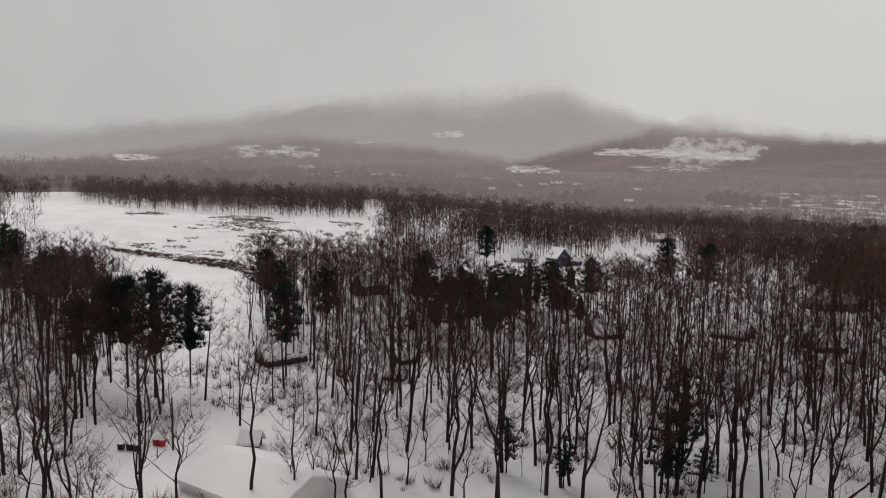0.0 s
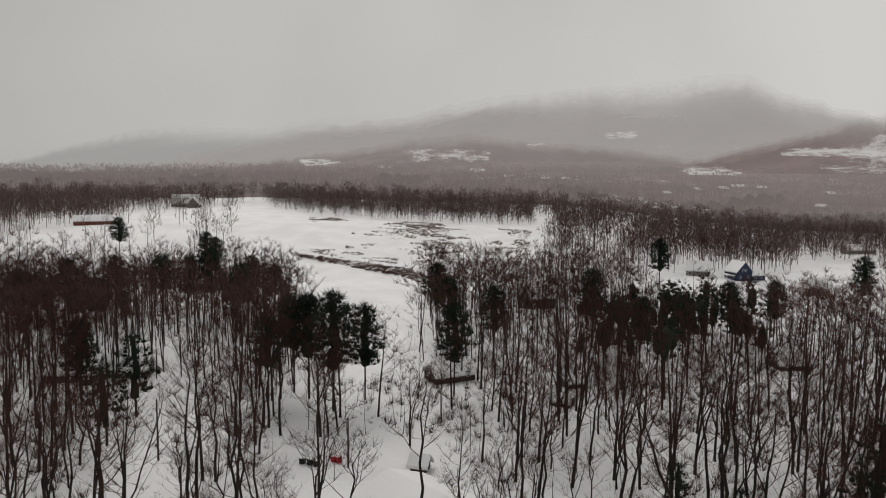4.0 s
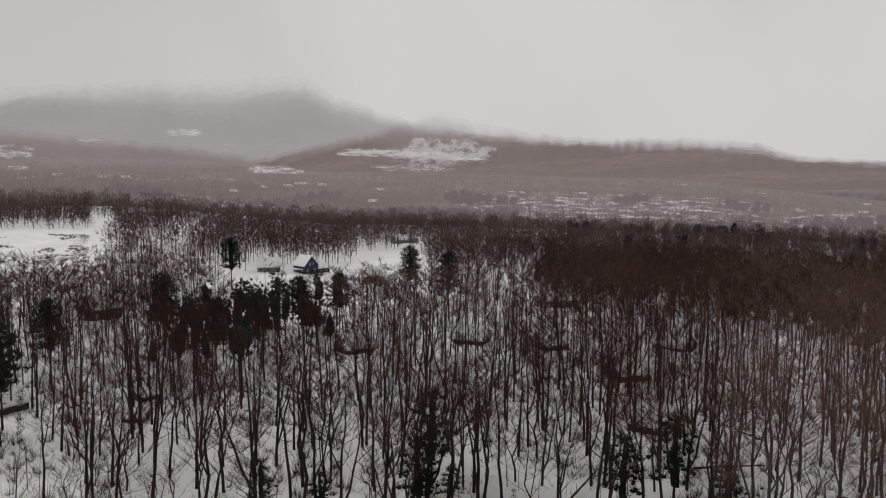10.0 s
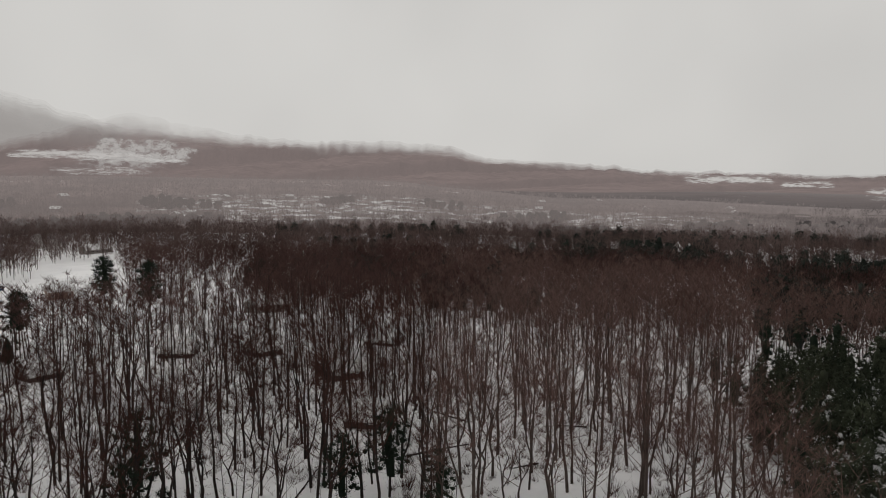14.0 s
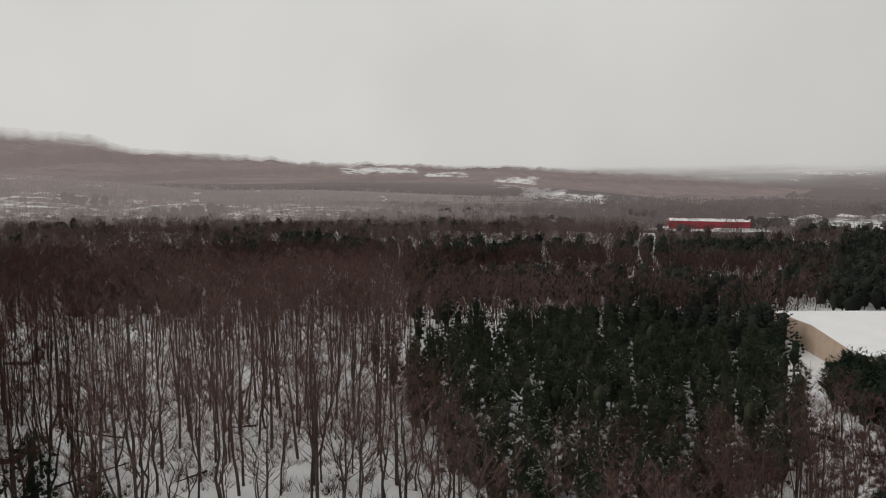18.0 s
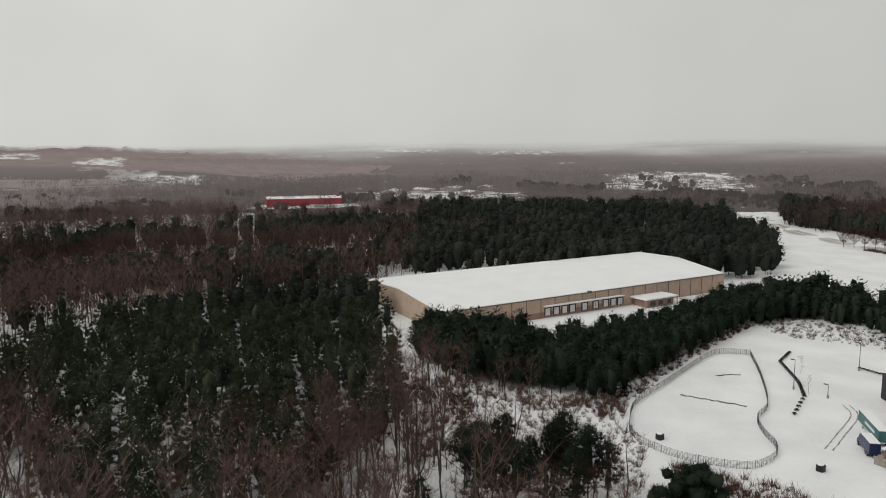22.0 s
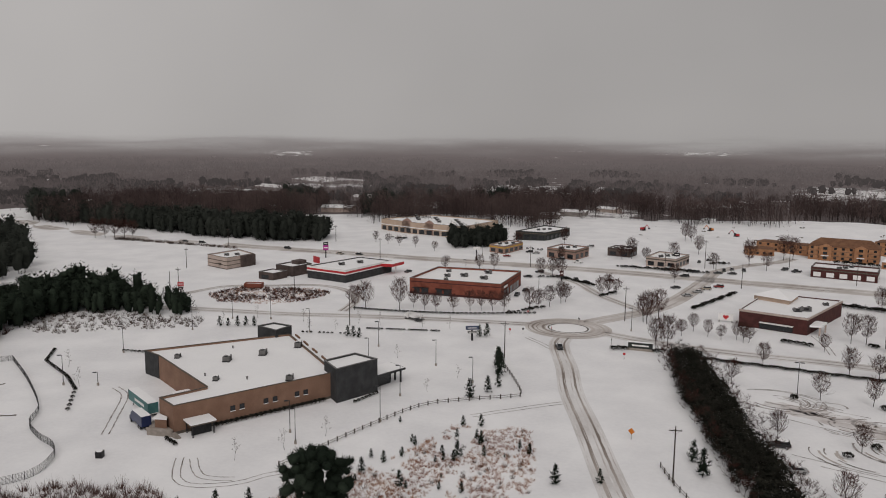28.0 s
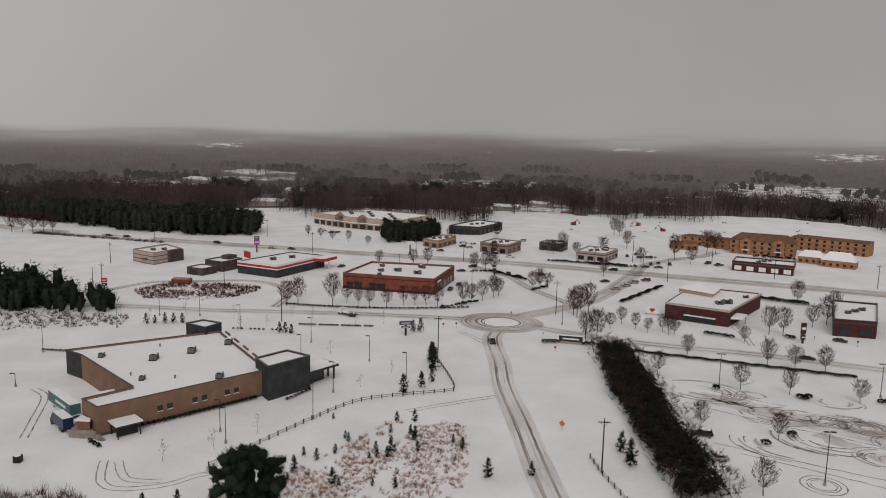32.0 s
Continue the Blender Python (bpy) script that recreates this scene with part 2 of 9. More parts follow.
M["needle_young"] = material("needle_young", (0.022, 0.028, 0.019), 0.9, 0, (0.062, 0.070, 0.046), 0.12, 0, 2.0, spec=0.05, island=0.22)
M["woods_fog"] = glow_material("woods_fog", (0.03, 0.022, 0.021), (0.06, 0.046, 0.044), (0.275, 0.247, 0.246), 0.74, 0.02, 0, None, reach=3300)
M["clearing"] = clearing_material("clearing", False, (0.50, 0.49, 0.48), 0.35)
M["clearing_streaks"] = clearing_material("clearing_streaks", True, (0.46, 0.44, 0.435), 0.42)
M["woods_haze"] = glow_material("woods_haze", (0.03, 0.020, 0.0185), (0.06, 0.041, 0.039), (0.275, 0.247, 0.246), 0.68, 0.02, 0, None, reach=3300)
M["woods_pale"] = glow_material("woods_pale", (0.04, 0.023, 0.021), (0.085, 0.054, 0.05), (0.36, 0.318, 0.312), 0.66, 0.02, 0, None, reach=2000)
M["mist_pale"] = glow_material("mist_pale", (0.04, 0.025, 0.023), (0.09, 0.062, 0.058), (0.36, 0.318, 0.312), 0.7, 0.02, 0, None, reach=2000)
# wall and roof copies for distant houses, emitting a haze colour
M["house_hazed"] = glow_material("house_hazed", (0.05, 0.043, 0.04), (0.14, 0.125, 0.118), (0.36, 0.318, 0.312), 0.5, 0.05, 0, None, reach=1900)
M["roof_hazed"] = glow_material("roof_hazed", (0.66, 0.66, 0.665), (0.76, 0.76, 0.765), (0.40, 0.375, 0.37), 0.5, 0.05, 0, None, reach=1900)
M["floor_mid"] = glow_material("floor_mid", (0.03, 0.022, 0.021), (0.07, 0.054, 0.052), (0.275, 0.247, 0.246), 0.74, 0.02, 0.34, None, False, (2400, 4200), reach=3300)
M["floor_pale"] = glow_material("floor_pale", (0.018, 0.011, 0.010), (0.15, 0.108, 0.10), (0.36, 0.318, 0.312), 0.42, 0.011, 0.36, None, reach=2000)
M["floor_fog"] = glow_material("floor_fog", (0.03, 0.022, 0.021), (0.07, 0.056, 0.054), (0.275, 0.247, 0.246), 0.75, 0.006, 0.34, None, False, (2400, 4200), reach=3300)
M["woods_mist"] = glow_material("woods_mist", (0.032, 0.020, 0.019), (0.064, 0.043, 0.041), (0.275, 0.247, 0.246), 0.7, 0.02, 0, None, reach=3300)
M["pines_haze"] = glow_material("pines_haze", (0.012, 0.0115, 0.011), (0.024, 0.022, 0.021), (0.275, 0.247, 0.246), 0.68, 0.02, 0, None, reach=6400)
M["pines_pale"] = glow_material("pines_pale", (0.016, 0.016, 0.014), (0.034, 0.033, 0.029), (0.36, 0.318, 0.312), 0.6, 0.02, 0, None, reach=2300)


# ---- geometry helpers ----
class Geo:
    """Collects vertices and faces for one mesh."""

    def __init__(self):
        self.v, self.f = [], []

    def add(self, vs, fs):
        k = len(self.v)
        self.v += vs
        self.f += [tuple(i + k for i in q) for q in fs]
        return self

    def box(self, cx, cy, z0, sx, sy, sz, rot=0.0):
        c, s = math.cos(rot), math.sin(rot)
        vs = []
        for z in (z0, z0 + sz):
            for ux, uy in ((-1, -1), (1, -1), (1, 1), (-1, 1)):
                dx, dy = ux * sx / 2, uy * sy / 2
                vs.append((cx + dx * c - dy * s, cy + dx * s + dy * c, z))
        return self.add(vs, [(3, 2, 1, 0), (4, 5, 6, 7), (0, 1, 5, 4), (1, 2, 6, 5), (2, 3, 7, 6), (3, 0, 4, 7)])

    def slab(self, pts, z0, z1):
        n = len(pts)
        if sum(pts[i][0] * pts[(i + 1) % n][1] - pts[(i + 1) % n][0] * pts[i][1] for i in range(n)) < 0:
            pts = pts[::-1]
        vs = [(x, y, z0) for x, y in pts] + [(x, y, z1) for x, y in pts]
        fs = [tuple(range(n - 1, -1, -1)), tuple(range(n, 2 * n))]
        fs += [(i, (i + 1) % n, n + (i + 1) % n, n + i) for i in range(n)]
        return self.add(vs, fs)

    def rod(self, p, q, r0, r1=None, n=6):
        r1 = r0 if r1 is None else r1
        p, q = Vector(p), Vector(q)
        a = (q - p).normalized()
        u = a.cross(Vector((0, 0, 1)) if abs(a.z) < 0.9 else Vector((1, 0, 0))).normalized()
        w = a.cross(u)
        vs = []
        for c, r in ((p, r0), (q, r1)):
            vs += [tuple(c + (u * math.cos(k * math.tau / n) + w * math.sin(k * math.tau / n)) * r) for k in range(n)]
        fs = [(k, (k + 1) % n, n + (k + 1) % n, n + k) for k in range(n)] + [tuple(range(n - 1, -1, -1)), tuple(range(n, 2 * n))]
        return self.add(vs, fs)

    def blob(self, c, r, rz, seed, n=9, m=5, rough=0.25):
        rg = random.Random(seed)
        vs = [(c[0], c[1], c[2] - rz)]
        for j in range(1, m):
            t = math.pi * j / m
            for i in range(n):
                k = 1 + rg.uniform(-rough, rough)
                a = math.tau * (i + 0.5 * (j % 2)) / n
                vs.append((c[0] + r * k * math.sin(t) * math.cos(a), c[1] + r * k * math.sin(t) * math.sin(a), c[2] - rz * k * math.cos(t)))
        vs.append((c[0], c[1], c[2] + rz))
        e = len(vs) - 1
        fs = [(0, 1 + (i + 1) % n, 1 + i) for i in range(n)]
        for j in range(m - 2):
            b0, b1 = 1 + j * n, 1 + (j + 1) * n
            fs += [(b0 + i, b0 + (i + 1) % n, b1 + (i + 1) % n, b1 + i) for i in range(n)]
        b0 = 1 + (m - 2) * n
        fs += [(b0 + i, b0 + (i + 1) % n, e) for i in range(n)]
        return self.add(vs, fs)

    def mesh(self, name, mat):
        me = bpy.data.meshes.new(name)
        me.from_pydata(self.v, [], self.f)
        me.materials.append(mat)
        return me


def fast_mesh(name, V, F, mat):
    """A triangle mesh from arrays."""
    me = bpy.data.meshes.new(name)
    V, F = np.asarray(V, np.float32), np.asarray(F, np.int32)
    me.vertices.add(len(V))
    me.vertices.foreach_set("co", V.ravel())
    me.loops.add(F.size)
    me.loops.foreach_set("vertex_index", F.ravel())
    me.polygons.add(len(F))
    me.polygons.foreach_set("loop_start", np.arange(0, F.size, F.shape[1], dtype=np.int32))
    me.update(calc_edges=True)
    me.materials.append(mat)
    return me


def rise(me, values):
    me.attributes.new("rise", "FLOAT", "POINT").data.foreach_set("value", np.asarray(values, np.float32))


def thing(name, label, category, group="", at=(0, 0, 0), rot=0.0, kind=""):
    e = new(name)
    e.empty_display_size = 0.5
    e.matrix_basis = pose(at[0], at[1], at[2], 0, 0, math.degrees(rot))
    return tagged(e, label, category, group, kind)


def part(name, geo, mat, parent, label=""):
    ob = new(name, geo.mesh(name, mat) if isinstance(geo, Geo) else geo)
    ob.parent = parent
    if label:
        ob["label"] = label
    return ob


def solid(name, geo, mat, label, category, group="", kind="", at=(0, 0, 0), rot=0.0):
    ob = new(name, geo.mesh(name, mat) if isinstance(geo, Geo) else geo)
    ob.matrix_basis = pose(at[0], at[1], at[2], 0, 0, math.degrees(rot))
    return tagged(ob, label, category, group, kind)


# ---- lie of the land ----
AZ = [-300, -190, -120, -97, -78, -60, -40, -20, 0, 20, 40, 60]
RR = [0, 100, 200, 300, 400, 550, 750, 1000, 1500]
ZT = np.array([
    [10] * 9, [0] * 9, [0] * 9, [4, 3, 2, 0, 0, 0, 0, 0, 2], [13, 12, 9, 5, 1, 0, 0, 0, 4], [20, 20, 18, 12, 6, 4, 2, 4, 20],
    [20, 20, 20, 18, 12, 8, 6, 14, 62], [20, 20, 20, 17, 13, 10, 12, 18, 70], [20, 20, 18, 14, 14, 28, 30, 46, 70],
    [20, 20, 18, 14, 16, 34, 36, 52, 70], [20, 20, 20, 18, 20, 34, 37, 52, 65], [10] * 9], float)


def polar(x, y):
    a = math.degrees(math.atan2(-x, y))
    return (a if a <= 60 else a - 360), math.hypot(x, y)


def mound(x, y):
    """Graded snowy rise behind the building site."""
    d = np.clip(np.hypot((x + 30) / 150, (y + 672) / 95), 0, 1)
    return 7.5 * (np.cos(math.pi * d) * 0.5 + 0.5)


def height(x, y):
    a, r = polar(x, y)
    r = min(r, 1499)
    i = max(0, min(len(AZ) - 2, int(np.searchsorted(AZ, a) - 1)))
    u = (a - AZ[i]) / (AZ[i + 1] - AZ[i])
    u = u * u * (3 - 2 * u)
    return float((1 - u) * np.interp(r, RR, ZT[i]) + u * np.interp(r, RR, ZT[i + 1])) + float(mound(x, y))


def heights(x, y):
    a = np.degrees(np.arctan2(-x, y))
    a = np.where(a <= 60, a, a - 360)
    r = np.minimum(np.hypot(x, y), 1499)
    z = np.zeros_like(r)
    for i in range(len(AZ) - 1):
        k = (a >= AZ[i]) & (a <= AZ[i + 1])
        u = (a[k] - AZ[i]) / (AZ[i + 1] - AZ[i])
        u = u * u * (3 - 2 * u)
        z[k] = (1 - u) * np.interp(r[k], RR, ZT[i]) + u * np.interp(r[k], RR, ZT[i + 1])
    return z + mound(x, y)


def from_polar(az, r):
    return -r * math.sin(radians(az)), r * math.cos(radians(az))


OPEN_FAR = [(-19, -26, 0, 720), (-131, -200, 0, 545), (-148, -163, 0, 620), (-163, -200, 0, 690), (-126, -131, 0, 700), (-130, -137, 540, 665), (-87.3, -96.8, 735, 930), (-88.2, -96, 872, 940), (-94.3, -107.6, 830, 1120), (-113.5, -123.5, 1080, 1500),
            (-133, -149, 540, 645), (-144.5, -149, 640, 695), (-165, -168, 690, 800), (42, 17, 560, 585), (-135.8, -141, 930, 1070), (-150.5, -154, 730, 830), (-157, -160, 870, 950), (-172, -176, 800, 900), (-184, -190, 740, 870), (-126.5, -131, 765, 850)]


WHITE_FAR = [(-131, -200, 0, 545), (-148, -163, 0, 620), (-163, -200, 0, 690)]
HALF_OPEN = [(-179.5, -189, 880, 1330), (-135.5, -142, 900, 1090), (-142, -150, 1080, 1160), (-158, -167, 980, 1180), (-150, -158, 740, 830), (-168, -178, 760, 860)]


def ground_sheet():
    rings = np.concatenate([[0, 40, 70], np.arange(85, 420, 5), np.arange(420, 800, 14), np.arange(800, 1600, 40), [1700, 2200, 3000, 4800]])
    na = 360
    az = np.linspace(-300, 60, na, endpoint=False)
    A, R = np.meshgrid(np.radians(az), rings)
    X, Y = -R * np.sin(A), R * np.cos(A)
    Z = heights(X.ravel(), Y.ravel()).reshape(X.shape)
    aa = np.degrees(A)
    rough = np.where((aa > -98) | (R > 520), 1.0, 0.0)
    Z = Z + rough * (0.35 * np.sin(X * 0.13 + 1.3 * np.sin(Y * 0.05)) + 0.3 * np.sin(Y * 0.17 + X * 0.03)) * np.clip(R / 300, 0.3, 1.0)
    Z[R > 1600] = np.minimum(Z[R > 1600], 20)
    V = np.stack([X, Y, Z], -1).reshape(-1, 3)
    i, j = np.meshgrid(np.arange(len(rings) - 1), np.arange(na), indexing="ij")
    j2 = (j + 1) % na
    F = np.stack([i * na + j, (i + 1) * na + j, (i + 1) * na + j2, i * na + j2], -1).reshape(-1, 4)[:, ::-1]
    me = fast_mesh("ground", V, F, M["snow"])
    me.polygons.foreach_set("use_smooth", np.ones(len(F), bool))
    # distant floor materials carry their haze as emission
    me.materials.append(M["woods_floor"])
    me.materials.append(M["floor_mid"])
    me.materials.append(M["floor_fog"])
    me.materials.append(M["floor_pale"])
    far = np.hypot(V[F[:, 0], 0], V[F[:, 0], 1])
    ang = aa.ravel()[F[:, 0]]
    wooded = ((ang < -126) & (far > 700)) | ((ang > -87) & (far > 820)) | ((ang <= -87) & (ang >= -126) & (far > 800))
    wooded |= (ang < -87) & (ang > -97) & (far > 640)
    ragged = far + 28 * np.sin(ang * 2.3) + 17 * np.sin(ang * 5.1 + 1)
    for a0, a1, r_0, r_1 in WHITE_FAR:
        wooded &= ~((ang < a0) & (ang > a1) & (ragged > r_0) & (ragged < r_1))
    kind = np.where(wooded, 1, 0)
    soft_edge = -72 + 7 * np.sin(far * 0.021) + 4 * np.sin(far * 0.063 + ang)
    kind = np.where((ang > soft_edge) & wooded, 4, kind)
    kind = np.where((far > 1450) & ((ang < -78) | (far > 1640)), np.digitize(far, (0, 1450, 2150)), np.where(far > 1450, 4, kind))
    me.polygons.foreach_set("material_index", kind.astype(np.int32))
    return solid("ground", me, None, "snow-covered ground rolling from flat lots to wooded hills", "ground", kind="structure")


ground_sheet()


# ---- distant hills ----
def ridge(name, label, crest, r0, r1, z0, mat, az0, az1, wob=4.0, seed=1):
    """A wooded hillside from its foot at r0 to its crest at r1; crest gives elevation over bearing."""
    na, nr = int(abs(az1 - az0) * 3), 14
    rg = np.random.RandomState(seed)
    bear = np.linspace(az0, az1, na)
    ca, ce = [c[0] for c in crest], [c[1] for c in crest]
    el = np.interp(bear, ca[::-1], ce[::-1])
    top = 72 + r1 * np.tan(np.radians(el))
    foot = z0 if name != "backdrop_red_ridge" else np.interp(bear, (-112, -92, -76), (-50, 0, z0))
    z0 = foot + np.zeros(na)
    jag = np.convolve(rg.uniform(-1, 1, na + 8), np.ones(3) / 3, "same")[4:-4] * wob + rg.uniform(-1, 1, na) * wob * 0.4
    V = []
    for k in range(nr + 1):
        u = k / nr
        r = r0 + (r1 - r0) * u + 60 * np.sin(bear * 0.35 + k)
        prof = u ** 1.15
        z = z0 + (top + jag - z0) * prof + (rg.uniform(-1, 1, na) * wob * 0.8 + wob * 1.4 * np.sin(bear * 0.8 + k * 1.7)) * u * (1 - u) * 2
        V.append(np.stack([-r * np.sin(np.radians(bear)), r * np.cos(np.radians(bear)), z], -1))
    r = r1 + 500
    V.append(np.stack([-r * np.sin(np.radians(bear)), r * np.cos(np.radians(bear)), z0], -1))
    V = np.concatenate(V)
    i, j = np.meshgrid(np.arange(nr + 1), np.arange(na - 1), indexing="ij")
    F = np.stack([i * na + j, i * na + j + 1, (i + 1) * na + j + 1, (i + 1) * na + j], -1).reshape(-1, 4)
    me = fast_mesh(name, V, F, mat)
    rise(me, np.concatenate([np.repeat(np.arange(nr + 1) / nr, na), np.ones(na)]))
    me.polygons.foreach_set("use_smooth", np.ones(len(F), bool))
    return solid(name, me, None, label, "hills", kind="structure")


CRESTS = {
    "far": [(50, -0.5), (35.7, 0.4), (28.9, 2.3), (25.2, 3.05), (19.5, 2.95), (15, 3.9), (10, 4.2), (0, 4.4), (-10, 4)],
    "peak": [(34, -0.5), (26, 0.6), (20, 2.0), (14, 3.2), (8.4, 3.9), (2.7, 5.5), (-3.6, 5.95), (-9.7, 6.25), (-13.5, 6.75), (-15.7, 6.8), (-17.6, 5.6), (-21.4, 4.3), (-25, 3.2), (-34, 2)],
    "mid": [(50, -1.2), (29, -0.8), (22.3, 0.3), (16.8, 0.95), (10.9, 1.65), (8.5, 2.3), (3.5, 2.75), (-1.5, 2.15), (-7.8, 1.6), (-14, 0.6), (-20, 0.1)],
    "red": [(-12, 0.8), (-16.4, 1.9), (-21.8, 3.3), (-23.4, 3.75), (-25.7, 4.1), (-28, 3.6), (-32, 2.95), (-37.8, 2.5), (-44, 2.4), (-47.4, 2.1), (-50.3, 1.35), (-54.3, 1.1), (-62, 0.35), (-71, 0.1), (-80, -0.15), (-88, -0.7), (-97, -1.3), (-106, -2.2), (-112, -2.9)],
    "low": [(-50, 0.5), (-59, 0.4), (-66, 0.15), (-86, -0.1), (-98, 0.1), (-113, 0.1), (-143, 0.25), (-160, 0.25), (-190, 0.3), (-215, 0.3)],
}
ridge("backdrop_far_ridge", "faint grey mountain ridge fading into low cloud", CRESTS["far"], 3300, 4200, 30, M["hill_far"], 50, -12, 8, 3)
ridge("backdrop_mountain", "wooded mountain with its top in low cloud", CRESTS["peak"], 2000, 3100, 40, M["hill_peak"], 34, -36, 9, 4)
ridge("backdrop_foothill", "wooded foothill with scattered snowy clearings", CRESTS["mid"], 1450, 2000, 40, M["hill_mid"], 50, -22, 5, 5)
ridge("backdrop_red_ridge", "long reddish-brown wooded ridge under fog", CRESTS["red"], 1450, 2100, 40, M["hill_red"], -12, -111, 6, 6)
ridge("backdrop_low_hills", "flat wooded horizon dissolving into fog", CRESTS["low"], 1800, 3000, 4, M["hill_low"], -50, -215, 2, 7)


def hill_patch(label, az0, az1, el0, el1, r, strength=1.0, streaks=True):
    """A snowy clearing on a far hillside, thinning out towards its edge."""
    n, k = 20, 8
    vs, fs, w = [], [], []
    for i in range(n + 1):
        for j in range(k + 1):
            u, v = 2 * i / n - 1, 2 * j / k - 1
            rr = r + 12 * j
            vs.append((*from_polar(az0 + (az1 - az0) * i / n, rr), 72 + rr * math.tan(radians(el0 + (el1 - el0) * j / k))))
            w.append(strength * max(0.0, 1 - u ** 4 - v * v) if abs(u) < 1 and abs(v) < 1 else -0.6)
    for i in range(n):
        for j in range(k):
            q = i * (k + 1) + j
            fs.append((q, q + 1, q + k + 2, q + k + 1))
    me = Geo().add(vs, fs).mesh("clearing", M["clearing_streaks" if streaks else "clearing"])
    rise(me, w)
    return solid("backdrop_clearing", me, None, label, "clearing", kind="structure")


CLEARINGS = [
    ("steep snowy clearing streaked with bare trees", -21.5, -30, 0.2, 2.7, 1440, 1.0, True),
    ("bright upper edge of the snowy clearing", -17.5, -27, 1.0, 1.75, 1430, 1.12, True),
    ("bright upper edge of the snowy clearing", -21.5, -29.5, 0.75, 1.5, 1425, 1.05, False),
    ("thin snow below the clearing", -20, -27, -0.1, 0.6, 1432, 0.7, True),
    ("small snowy clearing on the mountain side", -5.8, -8.5, 2.3, 2.95, 1960, 1.05, False),
    ("small snowy clearing on the mountain side", -0.2, -2.2, 1.8, 2.1, 1960, 0.9, False),
    ("faint snowy pasture on the wooded foothill", 9.5, 2, 0.5, 1.7, 1436, 0.72, True),
    ("faint snowy pasture on the wooded foothill", 10.8, 9.2, -0.4, 0.5, 1436, 0.8, True),
    ("faint snowy pasture on the wooded foothill", 4.4, 2.4, -0.15, 0.25, 1436, 1.00, False),
    ("snowy clearing with farm buildings", 16.6, 13.2, 0.25, 0.85, 1436, 1.12, False),
    ("snowy clearing with farm buildings", 21.5, 19, -0.35, 0.05, 1436, 0.8, False),
    ("snowy yards of a far village", -4, -8, -0.7, 0.0, 1434, 0.9, True),
    ("snowy yards of a far village", -11, -15.6, -0.5, 0.45, 1434, 1.04, False),
    ("snowy yards of a far village", -11, -14.5, -2.1, -1.35, 1180, 0.9, True),
    ("white hilltop field in the fog", -64.5, -70.8, -0.75, 0.0, 1432, 1.15, False),
    ("white hilltop field in the fog", -71, -74.5, -0.95, -0.4, 1432, 1.00, False),
    ("snow-covered meadow between woods", -76, -79.8, -1.8, -0.75, 1420, 1.18, False),
    ("lower arm of the snowy meadow", -78, -82, -2.6, -1.4, 1400, 1.18, False),
    ("lower arm of the snowy meadow", -80.5, -85, -3.0, -2.0, 1380, 1.15, False),
    ("white lots far out on the misty plain", -97, -102, -0.75, -0.45, 1900, 0.6, False),
    ("white lots far out on the misty plain", -104, -111, -1.0, -0.6, 1890, 0.5, False),
    ("white lots far out on the misty plain", -113.5, -123.5, -3.1, -2.1, 1400, 1.0, False),
    ("white lots far out on the misty plain", -141, -145, -1.5, -1.1, 1880, 0.7, False),
    ("white lots far out on the misty plain", -171, -175, -1.2, -0.9, 1880, 0.7, False),
    ("white lots far out on the misty plain", -184, -192, -1.5, -0.8, 1880, 0.6, False)]
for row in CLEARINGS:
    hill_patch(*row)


def ground_patch(label, az0, az1, r0, r1, strength):
    """Snow lying on a far slope between the trees, thinning out towards its edge."""
    n, k = 46, 16
    vs, fs, w = [], [], []
    for i in range(n + 1):
        for j in range(k + 1):
            u, v = 2 * i / n - 1, 2 * j / k - 1
            x, y = from_polar(az0 + (az1 - az0) * i / n, r0 + (r1 - r0) * j / k)
            vs.append((x, y, height(x, y) + 1.2))
            w.append(strength * (1 - u ** 4 - v ** 4) if abs(u) < 1 and abs(v) < 1 else -1.6)
    for i in range(n):
        for j in range(k):
            q = i * (k + 1) + j
            fs.append((q, q + 1, q + k + 2, q + k + 1))
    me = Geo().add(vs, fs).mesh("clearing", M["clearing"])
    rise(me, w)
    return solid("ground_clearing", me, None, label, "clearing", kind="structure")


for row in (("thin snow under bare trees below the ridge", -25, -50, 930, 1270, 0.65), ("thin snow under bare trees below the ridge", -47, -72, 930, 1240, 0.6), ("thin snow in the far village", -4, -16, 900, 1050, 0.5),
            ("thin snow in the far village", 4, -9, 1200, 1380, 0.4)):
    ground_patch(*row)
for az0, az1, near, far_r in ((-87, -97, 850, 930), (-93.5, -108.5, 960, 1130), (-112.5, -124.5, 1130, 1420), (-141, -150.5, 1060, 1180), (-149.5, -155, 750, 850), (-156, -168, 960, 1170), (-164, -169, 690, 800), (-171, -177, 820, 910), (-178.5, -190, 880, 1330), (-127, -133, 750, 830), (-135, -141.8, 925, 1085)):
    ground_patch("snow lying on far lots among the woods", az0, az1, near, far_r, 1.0)


